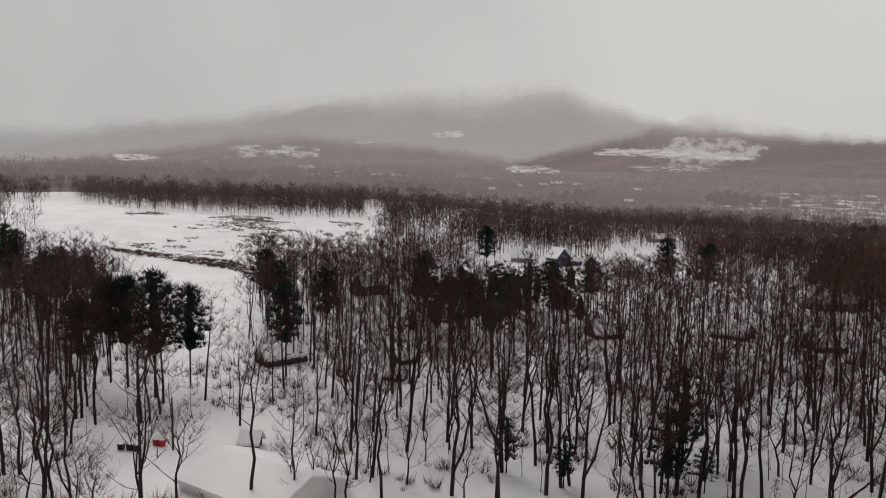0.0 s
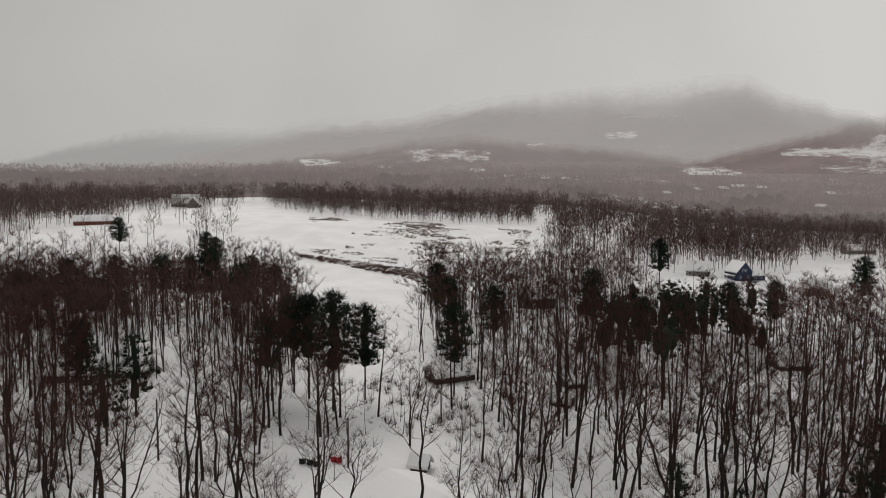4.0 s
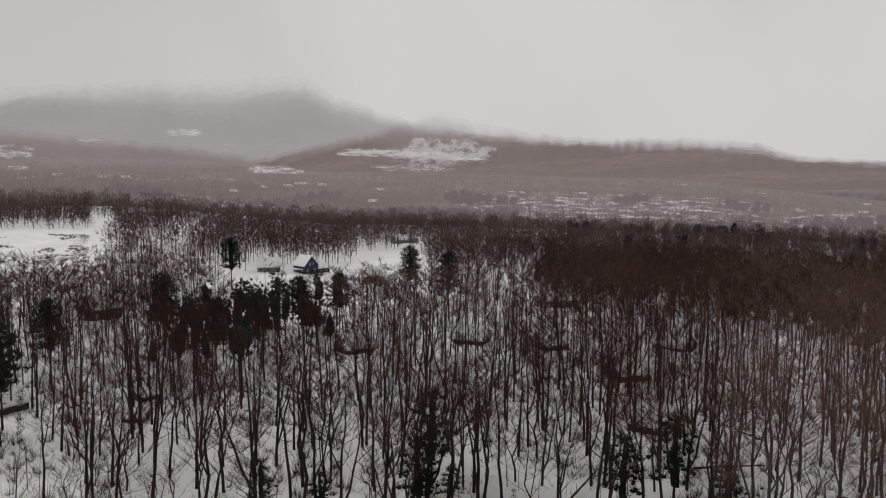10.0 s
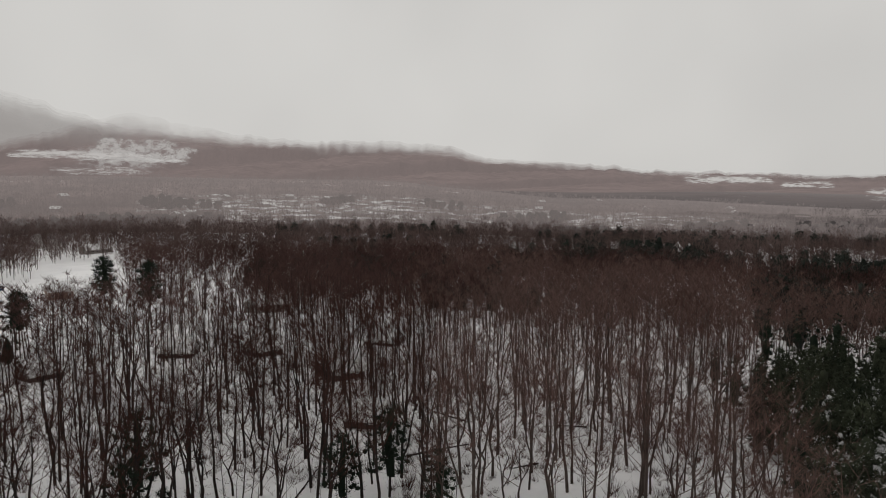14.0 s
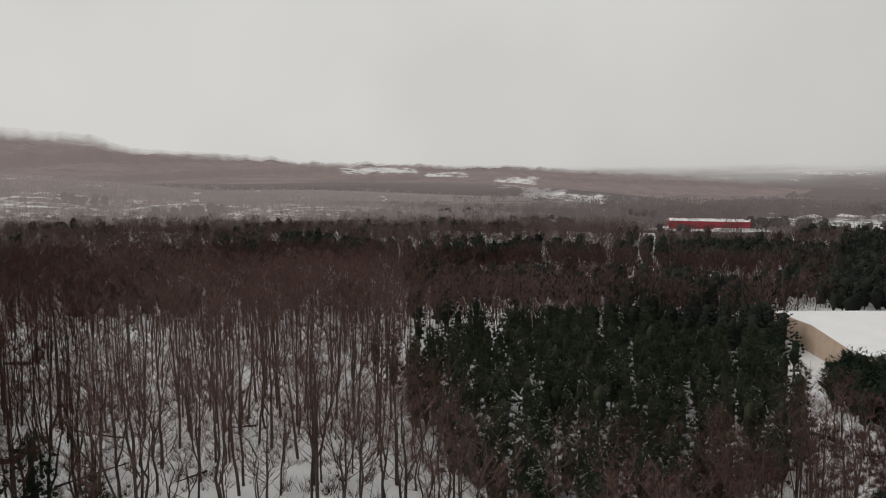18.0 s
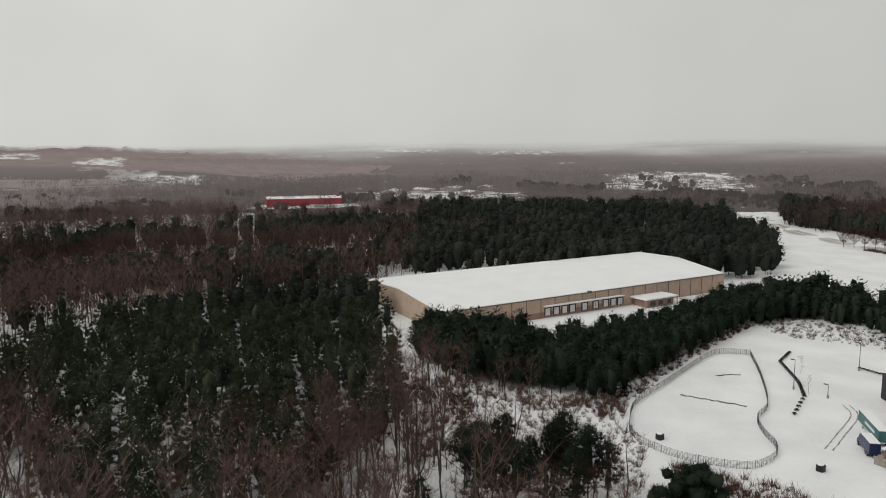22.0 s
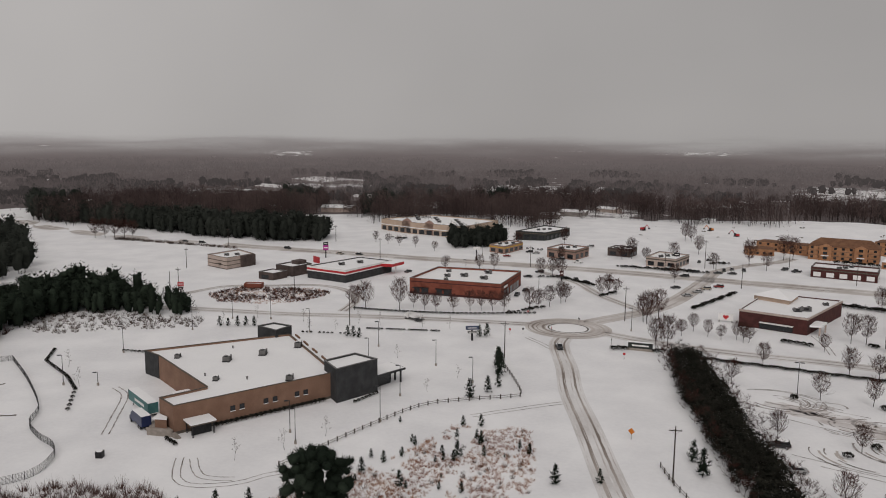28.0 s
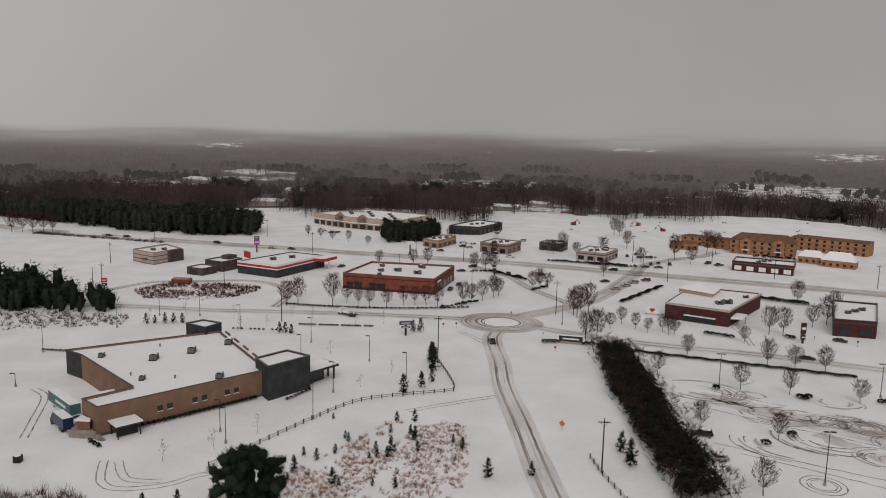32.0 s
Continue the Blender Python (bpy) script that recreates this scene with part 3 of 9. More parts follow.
# ---- trees ----
M["bark_brown"] = material("bark_brown", (0.05, 0.036, 0.031), 0.9, 0, (0.115, 0.088, 0.078), 0.4, 0.4, 8)
M["twig_light"] = material("twig_light", (0.092, 0.053, 0.046), 0.95, 0, (0.165, 0.108, 0.095), 0.03, 0, 1.5, spec=0.05, island=0.35)
class Tri:
    """Collects triangles for a plant."""

    def __init__(self):
        self.v, self.f = [], []

    def limb(self, pts, radii, n=3):
        k = len(self.v)
        for i, (p, r) in enumerate(zip(pts, radii)):
            for j in range(n):
                a = math.tau * j / n + i * 0.3
                self.v.append((p[0] + r * math.cos(a), p[1] + r * math.sin(a), p[2]))
        for i in range(len(pts) - 1):
            for j in range(n):
                a, b = k + i * n + j, k + i * n + (j + 1) % n
                self.f.append((a, b, b + n))
                self.f.append((a, b + n, a + n))

    def sliver(self, p, d, w, rg):
        k = len(self.v)
        sx, sy, sz = rg.uniform(-w, w), rg.uniform(-w, w), rg.uniform(-w, w) * 0.5
        self.v += [(p[0] - sx, p[1] - sy, p[2] - sz), (p[0] + sx, p[1] + sy, p[2] + sz), (p[0] + d[0], p[1] + d[1], p[2] + d[2])]
        self.f.append((k, k + 1, k + 2))

    def arrays(self):
        return np.array(self.v, np.float32), np.array(self.f, np.int32)


def lump(c, o, r, rz, rg):
    """A ragged mass of foliage or twigs: overlapping shards round a centre."""
    for _ in range(9):
        k = len(c.v)
        a, s = rg.uniform(0, math.tau), rg.uniform(-1, 1)
        for m in range(3):
            a += rg.uniform(0.7, 1.9)
            s2 = max(-1, min(1, s + rg.uniform(-0.8, 0.8)))
            w = math.sqrt(1 - s2 * s2)
            q = rg.uniform(0.6, 1.2)
            c.v.append((o[0] + r * q * w * math.cos(a), o[1] + r * q * w * math.sin(a), o[2] + rz * q * s2))
        c.f.append((k, k + 1, k + 2))


def fuzz(c, o, r, rz, n, ln, w, rg, up=0.3):
    """Loose ends standing out of a mass."""
    for _ in range(n):
        a, s = rg.uniform(0, math.tau), rg.uniform(-0.6, 1)
        q = math.sqrt(max(0, 1 - s * s))
        d = (math.cos(a) * q, math.sin(a) * q, s)
        l3 = ln * rg.uniform(0.6, 1.3)
        c.sliver((o[0] + d[0] * r * 0.6, o[1] + d[1] * r * 0.6, o[2] + d[2] * rz * 0.6), (d[0] * l3, d[1] * l3, d[2] * l3 + up * l3), w, rg)


def bunch(c, o, r, rz, rg, n=6, m=4, rough=0.35):
    """A closed, bumpy bunch of foliage."""
    k = len(c.v)
    c.v.append((o[0], o[1], o[2] - rz))
    for j in range(1, m):
        t = math.pi * j / m
        for i in range(n):
            q = 1 + rg.uniform(-rough, rough)
            a = math.tau * (i + 0.5 * (j % 2)) / n
            c.v.append((o[0] + r * q * math.sin(t) * math.cos(a), o[1] + r * q * math.sin(t) * math.sin(a), o[2] - rz * q * math.cos(t)))
    c.v.append((o[0], o[1], o[2] + rz))
    e = len(c.v) - 1
    for i in range(n):
        i2 = (i + 1) % n
        c.f.append((k, k + 1 + i2, k + 1 + i))
        for j in range(m - 2):
            b0, b1 = k + 1 + j * n, k + 1 + (j + 1) * n
            c.f.append((b0 + i, b0 + i2, b1 + i2))
            c.f.append((b0 + i, b1 + i2, b1 + i))
        b0 = k + 1 + (m - 2) * n
        c.f.append((b0 + i, b0 + i2, e))


def veil_tree(seed, h, r, n, ln, w, low=0.35, stem=0.2, boughs=5):
    """A leafless tree seen from afar: stem, a few boughs and a fine haze of twigs, densest on top."""
    g = random.Random(seed)
    t, c = Tri(), Tri()
    top = (g.uniform(-0.8, 0.8), g.uniform(-0.8, 0.8), h * 0.86)
    t.limb([(0, 0, -0.6), (top[0] * 0.4, top[1] * 0.4, h * 0.5), top], [stem, stem * 0.75, stem * 0.2], 3)
    for k in range(boughs):
        a, u = g.uniform(0, math.tau), g.uniform(low * 0.9, 0.75)
        c.sliver((0, 0, h * u), (math.cos(a) * r * 0.75, math.sin(a) * r * 0.75, h * g.uniform(0.12, 0.26)), stem * 0.7, g)
    for k in range(n):
        u = g.random() ** 0.75
        a, q = g.uniform(0, math.tau), r * math.sqrt(g.random()) * math.sin(math.pi * (0.14 + 0.74 * u)) ** 0.8
        z = h * (low + (0.93 - low) * u)
        l3 = ln * g.uniform(0.6, 1.3)
        c.sliver((math.cos(a) * q, math.sin(a) * q, z), (math.cos(a) * l3 * 0.4 + g.uniform(-.3, .3) * l3, math.sin(a) * l3 * 0.4 + g.uniform(-.3, .3) * l3, l3 * g.uniform(0.3, 1.0)), w, g)
    return t.arrays(), c.arrays()


def round_pine(seed, h, r, start, lumps, tufts, ln, w, rad=0.2, n=6, m=4, core=0.55):
    """A pine with a rounded, bumpy crown: dark bunches round the stem, needle tufts on their tops."""
    g = random.Random(seed)
    t, c = Tri(), Tri()
    t.limb([(0, 0, -0.6), (g.uniform(-.2, .2), g.uniform(-.2, .2), h * 0.45), (0, 0, h * 0.85)], [rad * 1.15, rad * 0.8, 0.05], 4)
    az = g.uniform(0, 6)
    bunch(c, (0, 0, h * (start + 0.55) * 0.62), r * 0.42, h * (0.9 - start) * 0.42, g, n, m)
    for k in range(lumps):
        f = (k + g.random()) / lumps
        az += 2.4 + g.uniform(-.6, .6)
        env = r * math.sqrt(max(0.0, 1 - f ** 2.4)) * (0.75 + 0.25 * min(1, f * 3))
        q = r * g.uniform(0.2, 0.34)
        d = max(0.0, env - q * 0.6) * g.uniform(0.75, 1.1)
        o = (math.cos(az) * d, math.sin(az) * d, h * (start + (0.95 - start) * f) - q * 0.2)
        qz = q * g.uniform(0.55, 0.8)
        bunch(c, o, q * core, qz * core, g, n, m)
        for i in range(tufts // lumps):
            a, sn = g.uniform(0, math.tau), g.uniform(-0.5, 1)
            cs = math.sqrt(max(0, 1 - sn * sn))
            d3 = (math.cos(a) * cs, math.sin(a) * cs, sn)
            l3 = ln * g.uniform(0.5, 1.3)
            c.sliver((o[0] + d3[0] * q * 0.45, o[1] + d3[1] * q * 0.45, o[2] + d3[2] * qz * 0.45), (d3[0] * l3, d3[1] * l3, d3[2] * l3 * 0.8 + 0.3 * l3), w, g)
    return t.arrays(), c.arrays()


def stand_pine(seed, h, r, tufts, ln, w, start=0.08, n=8, m=6, sides=3):
    """A pine of a close stand: one deep ragged crown with shoulders, short needle ends all over."""
    g = random.Random(seed)
    t, c = Tri(), Tri()
    t.limb([(0, 0, -0.6), (0, 0, h * 0.7)], [0.22, 0.12], 3)
    rz = h * (1 - start) * 0.5
    bunch(c, (0, 0, h * start + rz * 0.9), r * 0.62, rz * 0.78, g, n, m, 0.35)
    for k in range(sides):
        a, u = g.uniform(0, math.tau), g.uniform(0.3, 0.84)
        d = r * 0.62 * math.sqrt(max(0.1, 1 - (2 * u - 1) ** 2))
        bunch(c, (math.cos(a) * d, math.sin(a) * d, h * u), r * g.uniform(0.16, 0.28), r * g.uniform(0.16, 0.28), g, 5, 3, 0.4)
    for k in range(tufts):
        a, sn = g.uniform(0, math.tau), g.uniform(-0.6, 1)
        cs = math.sqrt(max(0, 1 - sn * sn))
        q = g.uniform(0.62, 1.0)
        l3 = ln * g.uniform(0.5, 1.3)
        c.sliver((math.cos(a) * cs * r * q, math.sin(a) * cs * r * q, h * start + rz + sn * rz * q), (math.cos(a) * cs * l3, math.sin(a) * cs * l3, l3 * g.uniform(0.1, 0.8)), w, g)
    return t.arrays(), c.arrays()


def bare_tree(seed, h, start=0.45, spread=3.2, limbs=12, subs=3, twigs=8, rad=0.2, seg=6, twig_w=0.03, twig_l=1.4, joints=3, leaders=1, crook=0.5):
    """A leafless tree: wavering trunk that may fork, rising limbs, side branches and twigs."""
    rg = random.Random(seed)
    t, c = Tri(), Tri()
    lean = (rg.uniform(-0.08, 0.08), rg.uniform(-0.08, 0.08))
    stems = []
    wob = [(rg.uniform(-crook, crook), rg.uniform(-crook, crook)) for _ in range(seg + 1)]
    main = [(lean[0] * h * i / seg + wob[i][0] * min(1, 2 * i / seg), lean[1] * h * i / seg + wob[i][1] * min(1, 2 * i / seg), h * i / seg) for i in range(seg + 1)]
    t.limb([(main[0][0], main[0][1], -0.6)] + main, [rad * 1.3] + [rad * (1 - 0.88 * (i / seg) ** 1.1) for i in range(seg + 1)], 5 if seg > 4 else 3)
    stems.append((main, start))
    for k in range(leaders - 1):
        i0 = rg.randrange(max(1, seg // 4), max(2, seg // 2 + 1))
        az, q = rg.uniform(0, math.tau), main[i0]
        pts = [q]
        n2 = seg - i0
        for i in range(n2):
            dz = (h * rg.uniform(0.82, 1.0) - q[2]) / n2
            out = dz * rg.uniform(0.25, 0.7) * (1 if i == 0 else 0.6)
            az += rg.uniform(-0.5, 0.5)
            pts.append((pts[-1][0] + math.cos(az) * out, pts[-1][1] + math.sin(az) * out, pts[-1][2] + dz))
        r0 = rad * (1 - 0.88 * i0 / seg) * 0.8
        t.limb(pts, [r0 * (1 - 0.85 * i / n2) for i in range(n2 + 1)], 4)
        stems.append((pts, 0.25))

    def on(stem, u):
        pts = stem[0]
        x = u * (len(pts) - 1)
        i = min(len(pts) - 2, int(x))
        return tuple(pts[i][m] * (1 - x + i) + pts[i + 1][m] * (x - i) for m in range(3))

    for b in range(limbs):
        st = stems[b % len(stems)]
        u = st[1] + (0.97 - st[1]) * (b + rg.random()) / limbs
        p = on(st, u)
        az = rg.uniform(0, math.tau)
        f = min(1, max(0, p[2] / h))
        ln = spread * (1.2 - 0.75 * max(0, f - start) / (1 - start)) * rg.uniform(0.55, 1.25)
        up = rg.uniform(0.35, 1.3)
        r0 = rad * (1 - 0.85 * f) * 0.6 + 0.015
        pts = [p]
        for s in range(joints):
            k = ln / joints
            pts.append((pts[-1][0] + math.cos(az) * k, pts[-1][1] + math.sin(az) * k, pts[-1][2] + up * k * (0.6 + 0.4 * s)))
            az += rg.uniform(-0.7, 0.7)
        c.limb(pts, [r0 * (1 - 0.8 * s / joints) for s in range(joints + 1)], 3)
        ends = pts[1:]
        for s in range(subs):
            q = ends[rg.randrange(joints)]
            a2 = az + rg.uniform(-1.6, 1.6)
            l2 = ln * rg.uniform(0.35, 0.7)
            e = (q[0] + math.cos(a2) * l2, q[1] + math.sin(a2) * l2, q[2] + l2 * rg.uniform(0.2, 1.3))
            c.sliver(q, (e[0] - q[0], e[1] - q[1], e[2] - q[2]), max(twig_w * 1.4, r0 * 0.5), rg)
            for w in range(twigs):
                g = rg.random()
                o = tuple(q[i] + (e[i] - q[i]) * g for i in range(3))
                a3, l3 = rg.uniform(0, math.tau), twig_l * rg.uniform(0.5, 1.3)
                c.sliver(o, (math.cos(a3) * l3 * 0.7, math.sin(a3) * l3 * 0.7, l3 * rg.uniform(0.0, 1.0)), twig_w, rg)
    for w in range(twigs * 2):
        o = on(stems[w % len(stems)], rg.uniform(0.75, 1.0))
        a3, l3 = rg.uniform(0, math.tau), twig_l * rg.uniform(0.6, 1.4)
        c.sliver(o, (math.cos(a3) * l3 * 0.6, math.sin(a3) * l3 * 0.6, l3), twig_w, rg)
    return t.arrays(), c.arrays()


def massed_pine(seed, h, start, r, clumps, ends, ln, w, core=3, size=1.1, flat=0.6, dome=0.5, bough=False, rad=0.2, heart=0.58, taper=0.5, tip=3.2, simple=False, skirt=0.0, core_size=0.4):
    """A pine: straight stem, dark heart, and clumps of needles at the ends of its boughs."""
    g = random.Random(seed)
    t, c = Tri(), Tri()
    if simple:
        t.limb([(0, 0, -0.6), (0, 0, h * 0.7)], [rad, rad * 0.5], 3)
    else:
        t.limb([(0, 0, -0.6), (0, 0, 0), (g.uniform(-.2, .2), g.uniform(-.2, .2), h * 0.5), (0, 0, h * 0.9)], [rad * 1.2, rad, rad * 0.7, 0.03], 4)
    for k in range(core):
        u = start + (0.88 - start) * (k + 0.6) / core
        (bunch if bough else lump)(c, (g.uniform(-.3, .3), g.uniform(-.3, .3), h * u), r * heart * (1.12 - taper * (u - start) / (1 - start)), h * (1 - start) * 0.62 / core, g)
    if skirt:
        lump(c, (0, 0, 1.2), skirt, 1.1, g)
    az = 0
    for k in range(clumps):
        f = (k + g.random()) / clumps
        u = start + (0.95 - start) * f
        az += 2.4 + g.uniform(-.5, .5)
        d = r * max(0.15, (1 - f ** tip) ** dome) * (0.65 + 0.35 * min(1, f * 4)) * g.uniform(0.6, 1.12)
        o = (math.cos(az) * d, math.sin(az) * d, h * u + d * g.uniform(-0.05, 0.25))
        q = size * g.uniform(0.7, 1.25)
        if bough:
            bunch(c, o, q * core_size, q * flat * core_size * 1.2, g, 5, 3)
            c.limb([(0, 0, h * u - 0.3), o], [0.06, 0.02], 3)
            if d > 2.5:
                m = (o[0] * 0.6 + g.uniform(-.5, .5), o[1] * 0.6 + g.uniform(-.5, .5), h * u + (o[2] - h * u) * 0.6 + 0.2)
                bunch(c, m, q * core_size, q * flat * core_size * 1.2, g, 5, 3)
                fuzz(c, m, q * 0.8, q * flat, ends // 2, ln, w, g)
        if not bough:
            lump(c, o, q * 0.6, q * flat * 0.75, g)
        fuzz(c, o, q, q * flat, ends, ln, w, g)
    return t.arrays(), c.arrays()


def scatter_mesh(name, variants, places, mat):
    """One joined mesh: a variant at each place (x, y, z, turn, scale, which)."""
    vs, fs, k = [], [], 0
    P = np.array(places)
    for w, (V, F) in enumerate(variants):
        sel = P[P[:, 5] == w]
        if not len(sel):
            continue
        c, s = np.cos(sel[:, 3])[:, None], np.sin(sel[:, 3])[:, None]
        sc = sel[:, 4][:, None]
        X = (V[None, :, 0] * c - V[None, :, 1] * s) * sc + sel[:, 0][:, None]
        Y = (V[None, :, 0] * s + V[None, :, 1] * c) * sc + sel[:, 1][:, None]
        Z = V[None, :, 2] * sc + sel[:, 2][:, None]
        n = len(sel)
        vs.append(np.stack([X, Y, Z], -1).reshape(-1, 3))
        fs.append((F[None] + (np.arange(n) * len(V))[:, None, None] + k).reshape(-1, 3))
        k += n * len(V)
    return fast_mesh(name, np.concatenate(vs), np.concatenate(fs), mat)


def inside(x, y, poly):
    ok = False
    for i in range(len(poly)):
        (x0, y0), (x1, y1) = poly[i], poly[i - 1]
        if (y0 > y) != (y1 > y) and x < (x1 - x0) * (y - y0) / (y1 - y0) + x0:
            ok = not ok
    return ok


# open ground inside the woods
POND = [(-138, 432), (-96, 430), (-51, 380), (-40, 300), (-62, 296), (-98, 318), (-122, 390)]
FIELD = [(-330, 560), (-262, 760), (-173, 620), (-60, 600), (10, 565), (6, 425), (-90, 420), (-150, 440), (-235, 500)]
YARD = [(-47, 137), (-38, 108), (-6, 104), (-2, 128), (-14, 136), (-30, 142)]
LANE = [(-95, 150), (-60, 100), (-50, 112), (-66, 172), (-84, 180)]
HOUSE_LOT = [(85, 404), (150, 392), (185, 400), (250, 545), (225, 560), (180, 520), (140, 445), (90, 445)]
WAREHOUSE = [(279, -57), (358, -37.5), (408, -202), (331, -209)]
COURT = [(252, -60), (285, -48), (345, -215), (300, -205), (262, -110)]
PINE_ROW = [(238, -41.5), (214, -51), (192, -88), (226, -128), (262, -176), (284, -199), (300, -212), (306, -200), (268, -142), (246, -90), (250, -58), (259, -46)]
PINE_CLUMP = [(262, -178), (268, -206), (246, -216), (214, -229), (240, -238), (282, -226), (296, -210)]
PLANT = [(112, 26), (146, 50), (180, 72), (243, 80), (300, 60), (340, -10), (345, -28), (262, -34), (205, -36), (178, -24), (140, -6), (104, 12)]
SWALE = [(118, -30), (150, -33), (195, -41), (230, -48), (210, -62), (186, -90), (150, -78), (130, -64), (112, -40)]


PINE_STAND = [from_polar(*q) for q in ((-126.6, 700), (-129.2, 678), (-133.4, 612), (-136, 574), (-141.7, 532), (-145, 526), (-146, 560), (-141, 590), (-133, 665), (-127, 760))]
DARK_CLUMP = [(208, -447), (183, -470), (188, -492), (206, -500), (222, -470)]


def wood_kind(x, y):
    """What grows here: '' open, 'b' bare wood, 'p' pines, 'm' mixed."""
    a, r = polar(x, y)
    if inside(x, y, PINE_ROW):
        return ""
    lane_gap = -100.0 < a < -98.6 and 150 < r < 262
    if lane_gap:
        return ""
    jx, jy = noise.noise((x * 0.045, y * 0.045, 11)), noise.noise((x * 0.045, y * 0.045, 17))
    if inside(x + 12 * jx, y + 12 * jy, PLANT) and not inside(x, y, WAREHOUSE):
        return "p"
    if r < 100 or a > 42 or a < -125.2 - 2.6 * noise.noise((r * 0.025, 3, 9)) + max(0, (r - 560) * 0.018) or (-97.3 < a < -86.8 and r > 735):
        return ""
    for poly in (YARD, LANE, WAREHOUSE, COURT, SWALE):
        if inside(x, y, poly):
            return ""
    for poly in (POND, FIELD, HOUSE_LOT):
        if inside(x + 9 * jx, y + 9 * jy, poly):
            return ""
    if r > 180:
        a, r = a + 1.6 * jx, r + 22 * jy
    if a > -66:
        if a > 16 and r > 335 + min(110, max(0, (a - 19) * 22)):
            return "" if r < 585 - max(0, 6 * (a - 27)) else "b"
        if a > -1.5 and r > 345 or 7.0 < a < 16.8 and r > 158:
            return "" if r < 605 else "b"
        if -9.5 < a < -1 and r > 340 and (noise.noise((x * 0.03, y * 0.03, 6)) > 0.18 or a > -2.2 + 2 * noise.noise((r * 0.03, 1, 1))):
            return ""
        if -25 < a < -9.5 and 285 < r < 452:
            return ""
        if -24 < a < -20.3 and r < 545 and r > 452:
            return ""
        if -18 < a < -5 and 190 < r < 290:
            return "d"
        if a > 16 and 190 < r < 460:
            return "m" if noise.noise((x * 0.02, y * 0.02, 7)) > 0.22 else "b"
        if -45 < a < -29.5 and 395 < r < 440:
            return "p" if noise.noise((x * 0.03, y * 0.03, 2)) > 0.02 else "b"
        if a < -57 and 545 < r < 640 and noise.noise((x * 0.013, y * 0.013, 12)) > -0.12:
            return "p"
        return "b" if r > 640 and a > -24 else ("m" if a < -34 and r > 300 and noise.noise((x * 0.012, y * 0.012, 3)) > 0.12 else "b")
    if a < -66 and 552 + 16 * noise.noise((a * 0.5, 2, 2)) < r < 622 + 20 * noise.noise((a * 0.4, 5, 5)) and a > -97 and noise.noise((x * 0.013, y * 0.013, 12)) > -0.15:
        return "p"
    if -96.8 < a < -87.3 and r > 735:
        return ""
    if a > -99.5 and r < 200 or a > -97:
        if r < 230:
            return "b"
        pn = noise.noise((x * 0.011, y * 0.011, 4)) + (0.1 if a < -86 else 0.06 if r < 430 and a < -70 else -0.2)
        return "p" if pn > 0.2 else ("m" if pn > -0.05 else "b")
    if -117 < a < -103 and r < 146:
        return "b" if noise.noise((x * 0.1, y * 0.1, 1)) > -0.1 else ""
    if r > 410 and x > 350:
        dn = noise.noise((x * 0.014, y * 0.014, 8)) + 0.5 * noise.noise((x * 0.05, y * 0.05, 3))
        return "p" if dn > (-0.6 if a < -100 else 0.1) else "b" if r > 520 and dn < -0.3 else "m"
    return ""


rg = random.Random(5)
near_b, mid_b, far_b, pines_n, pines_f, skirted = [], [], [], [], [], []
for ring_lo, ring_hi, step in ((100, 190, 6.7), (190, 330, 6.9), (330, 560, 8.2), (560, 820, 9.6)):
    lim = int(ring_hi / step) + 1
    for i in range(-lim, lim + 1):
        for j in range(-lim, lim + 1):
            x, y = (i + rg.uniform(-.5, .5)) * step, (j + rg.uniform(-.5, .5)) * step
            r = math.hypot(x, y)
            if not ring_lo <= r < ring_hi:
                continue
            k = wood_kind(x, y)
            if not k:
                continue
            u = rg.random()
            if r < 235 and -32 < polar(x, y)[0] < 12 and noise.noise((x * 0.035, y * 0.035, 21)) + rg.uniform(-0.5, 0.5) > (0.2 if polar(x, y)[0] > -17 else 0.5):
                continue
            if -34 < polar(x, y)[0] < -23 and 255 < r < 480 and rg.random() < 0.55:
                continue
            z = height(x, y)
            if k == "p" or (k == "m" and u < 0.4) or (k == "d" and u < 0.62):
                (pines_n if r < 300 else pines_f).append((x, y, z))
            elif r < 190:
                near_b.append((x, y, z))
            elif r < 425:
                mid_b.append((x, y, z))
            else:
                far_b.append((x, y, z))
pines_low = []
for i in range(-98, 99):
    for j in range(-98, 99):
        x, y = (i + rg.uniform(-.5, .5)) * 3.7, (j + rg.uniform(-.5, .5)) * 3.7
        if inside(x, y, PINE_ROW):
            pines_low.append((x, y, height(x, y)))
        elif inside(x, y, PINE_CLUMP) and rg.random() < 0.35 + (x - 214) / 70:
            skirted.append((x, y, height(x, y)))
for poly, st in ((PINE_STAND, 5.2), (DARK_CLUMP, 4.2)):
    lim = int(740 / st)
    for i in range(-lim, lim + 1):
        for j in range(-lim, lim + 1):
            x, y = (i + rg.uniform(-.5, .5)) * st, (j + rg.uniform(-.5, .5)) * st
            if inside(x, y, poly):
                skirted.append((x, y, height(x, y)))
g = random.Random(77)
for k in range(120):
    a, r = g.uniform(16.8, 40), 190 + 145 * g.random() ** 0.8
    x, y = from_polar(a, r)
    (mid_b if g.random() < 0.88 else pines_n).append((x, y, height(x, y)))
for k in range(70):
    a = g.uniform(18.5, 38)
    far = 285 + 26 * (a - 17) if a < 21 else (390 if a < 24 else 400 - 2 * (a - 24))
    x, y = from_polar(a, 295 + (far - 280) * g.random())
    mid_b.append((x, y, height(x, y)))
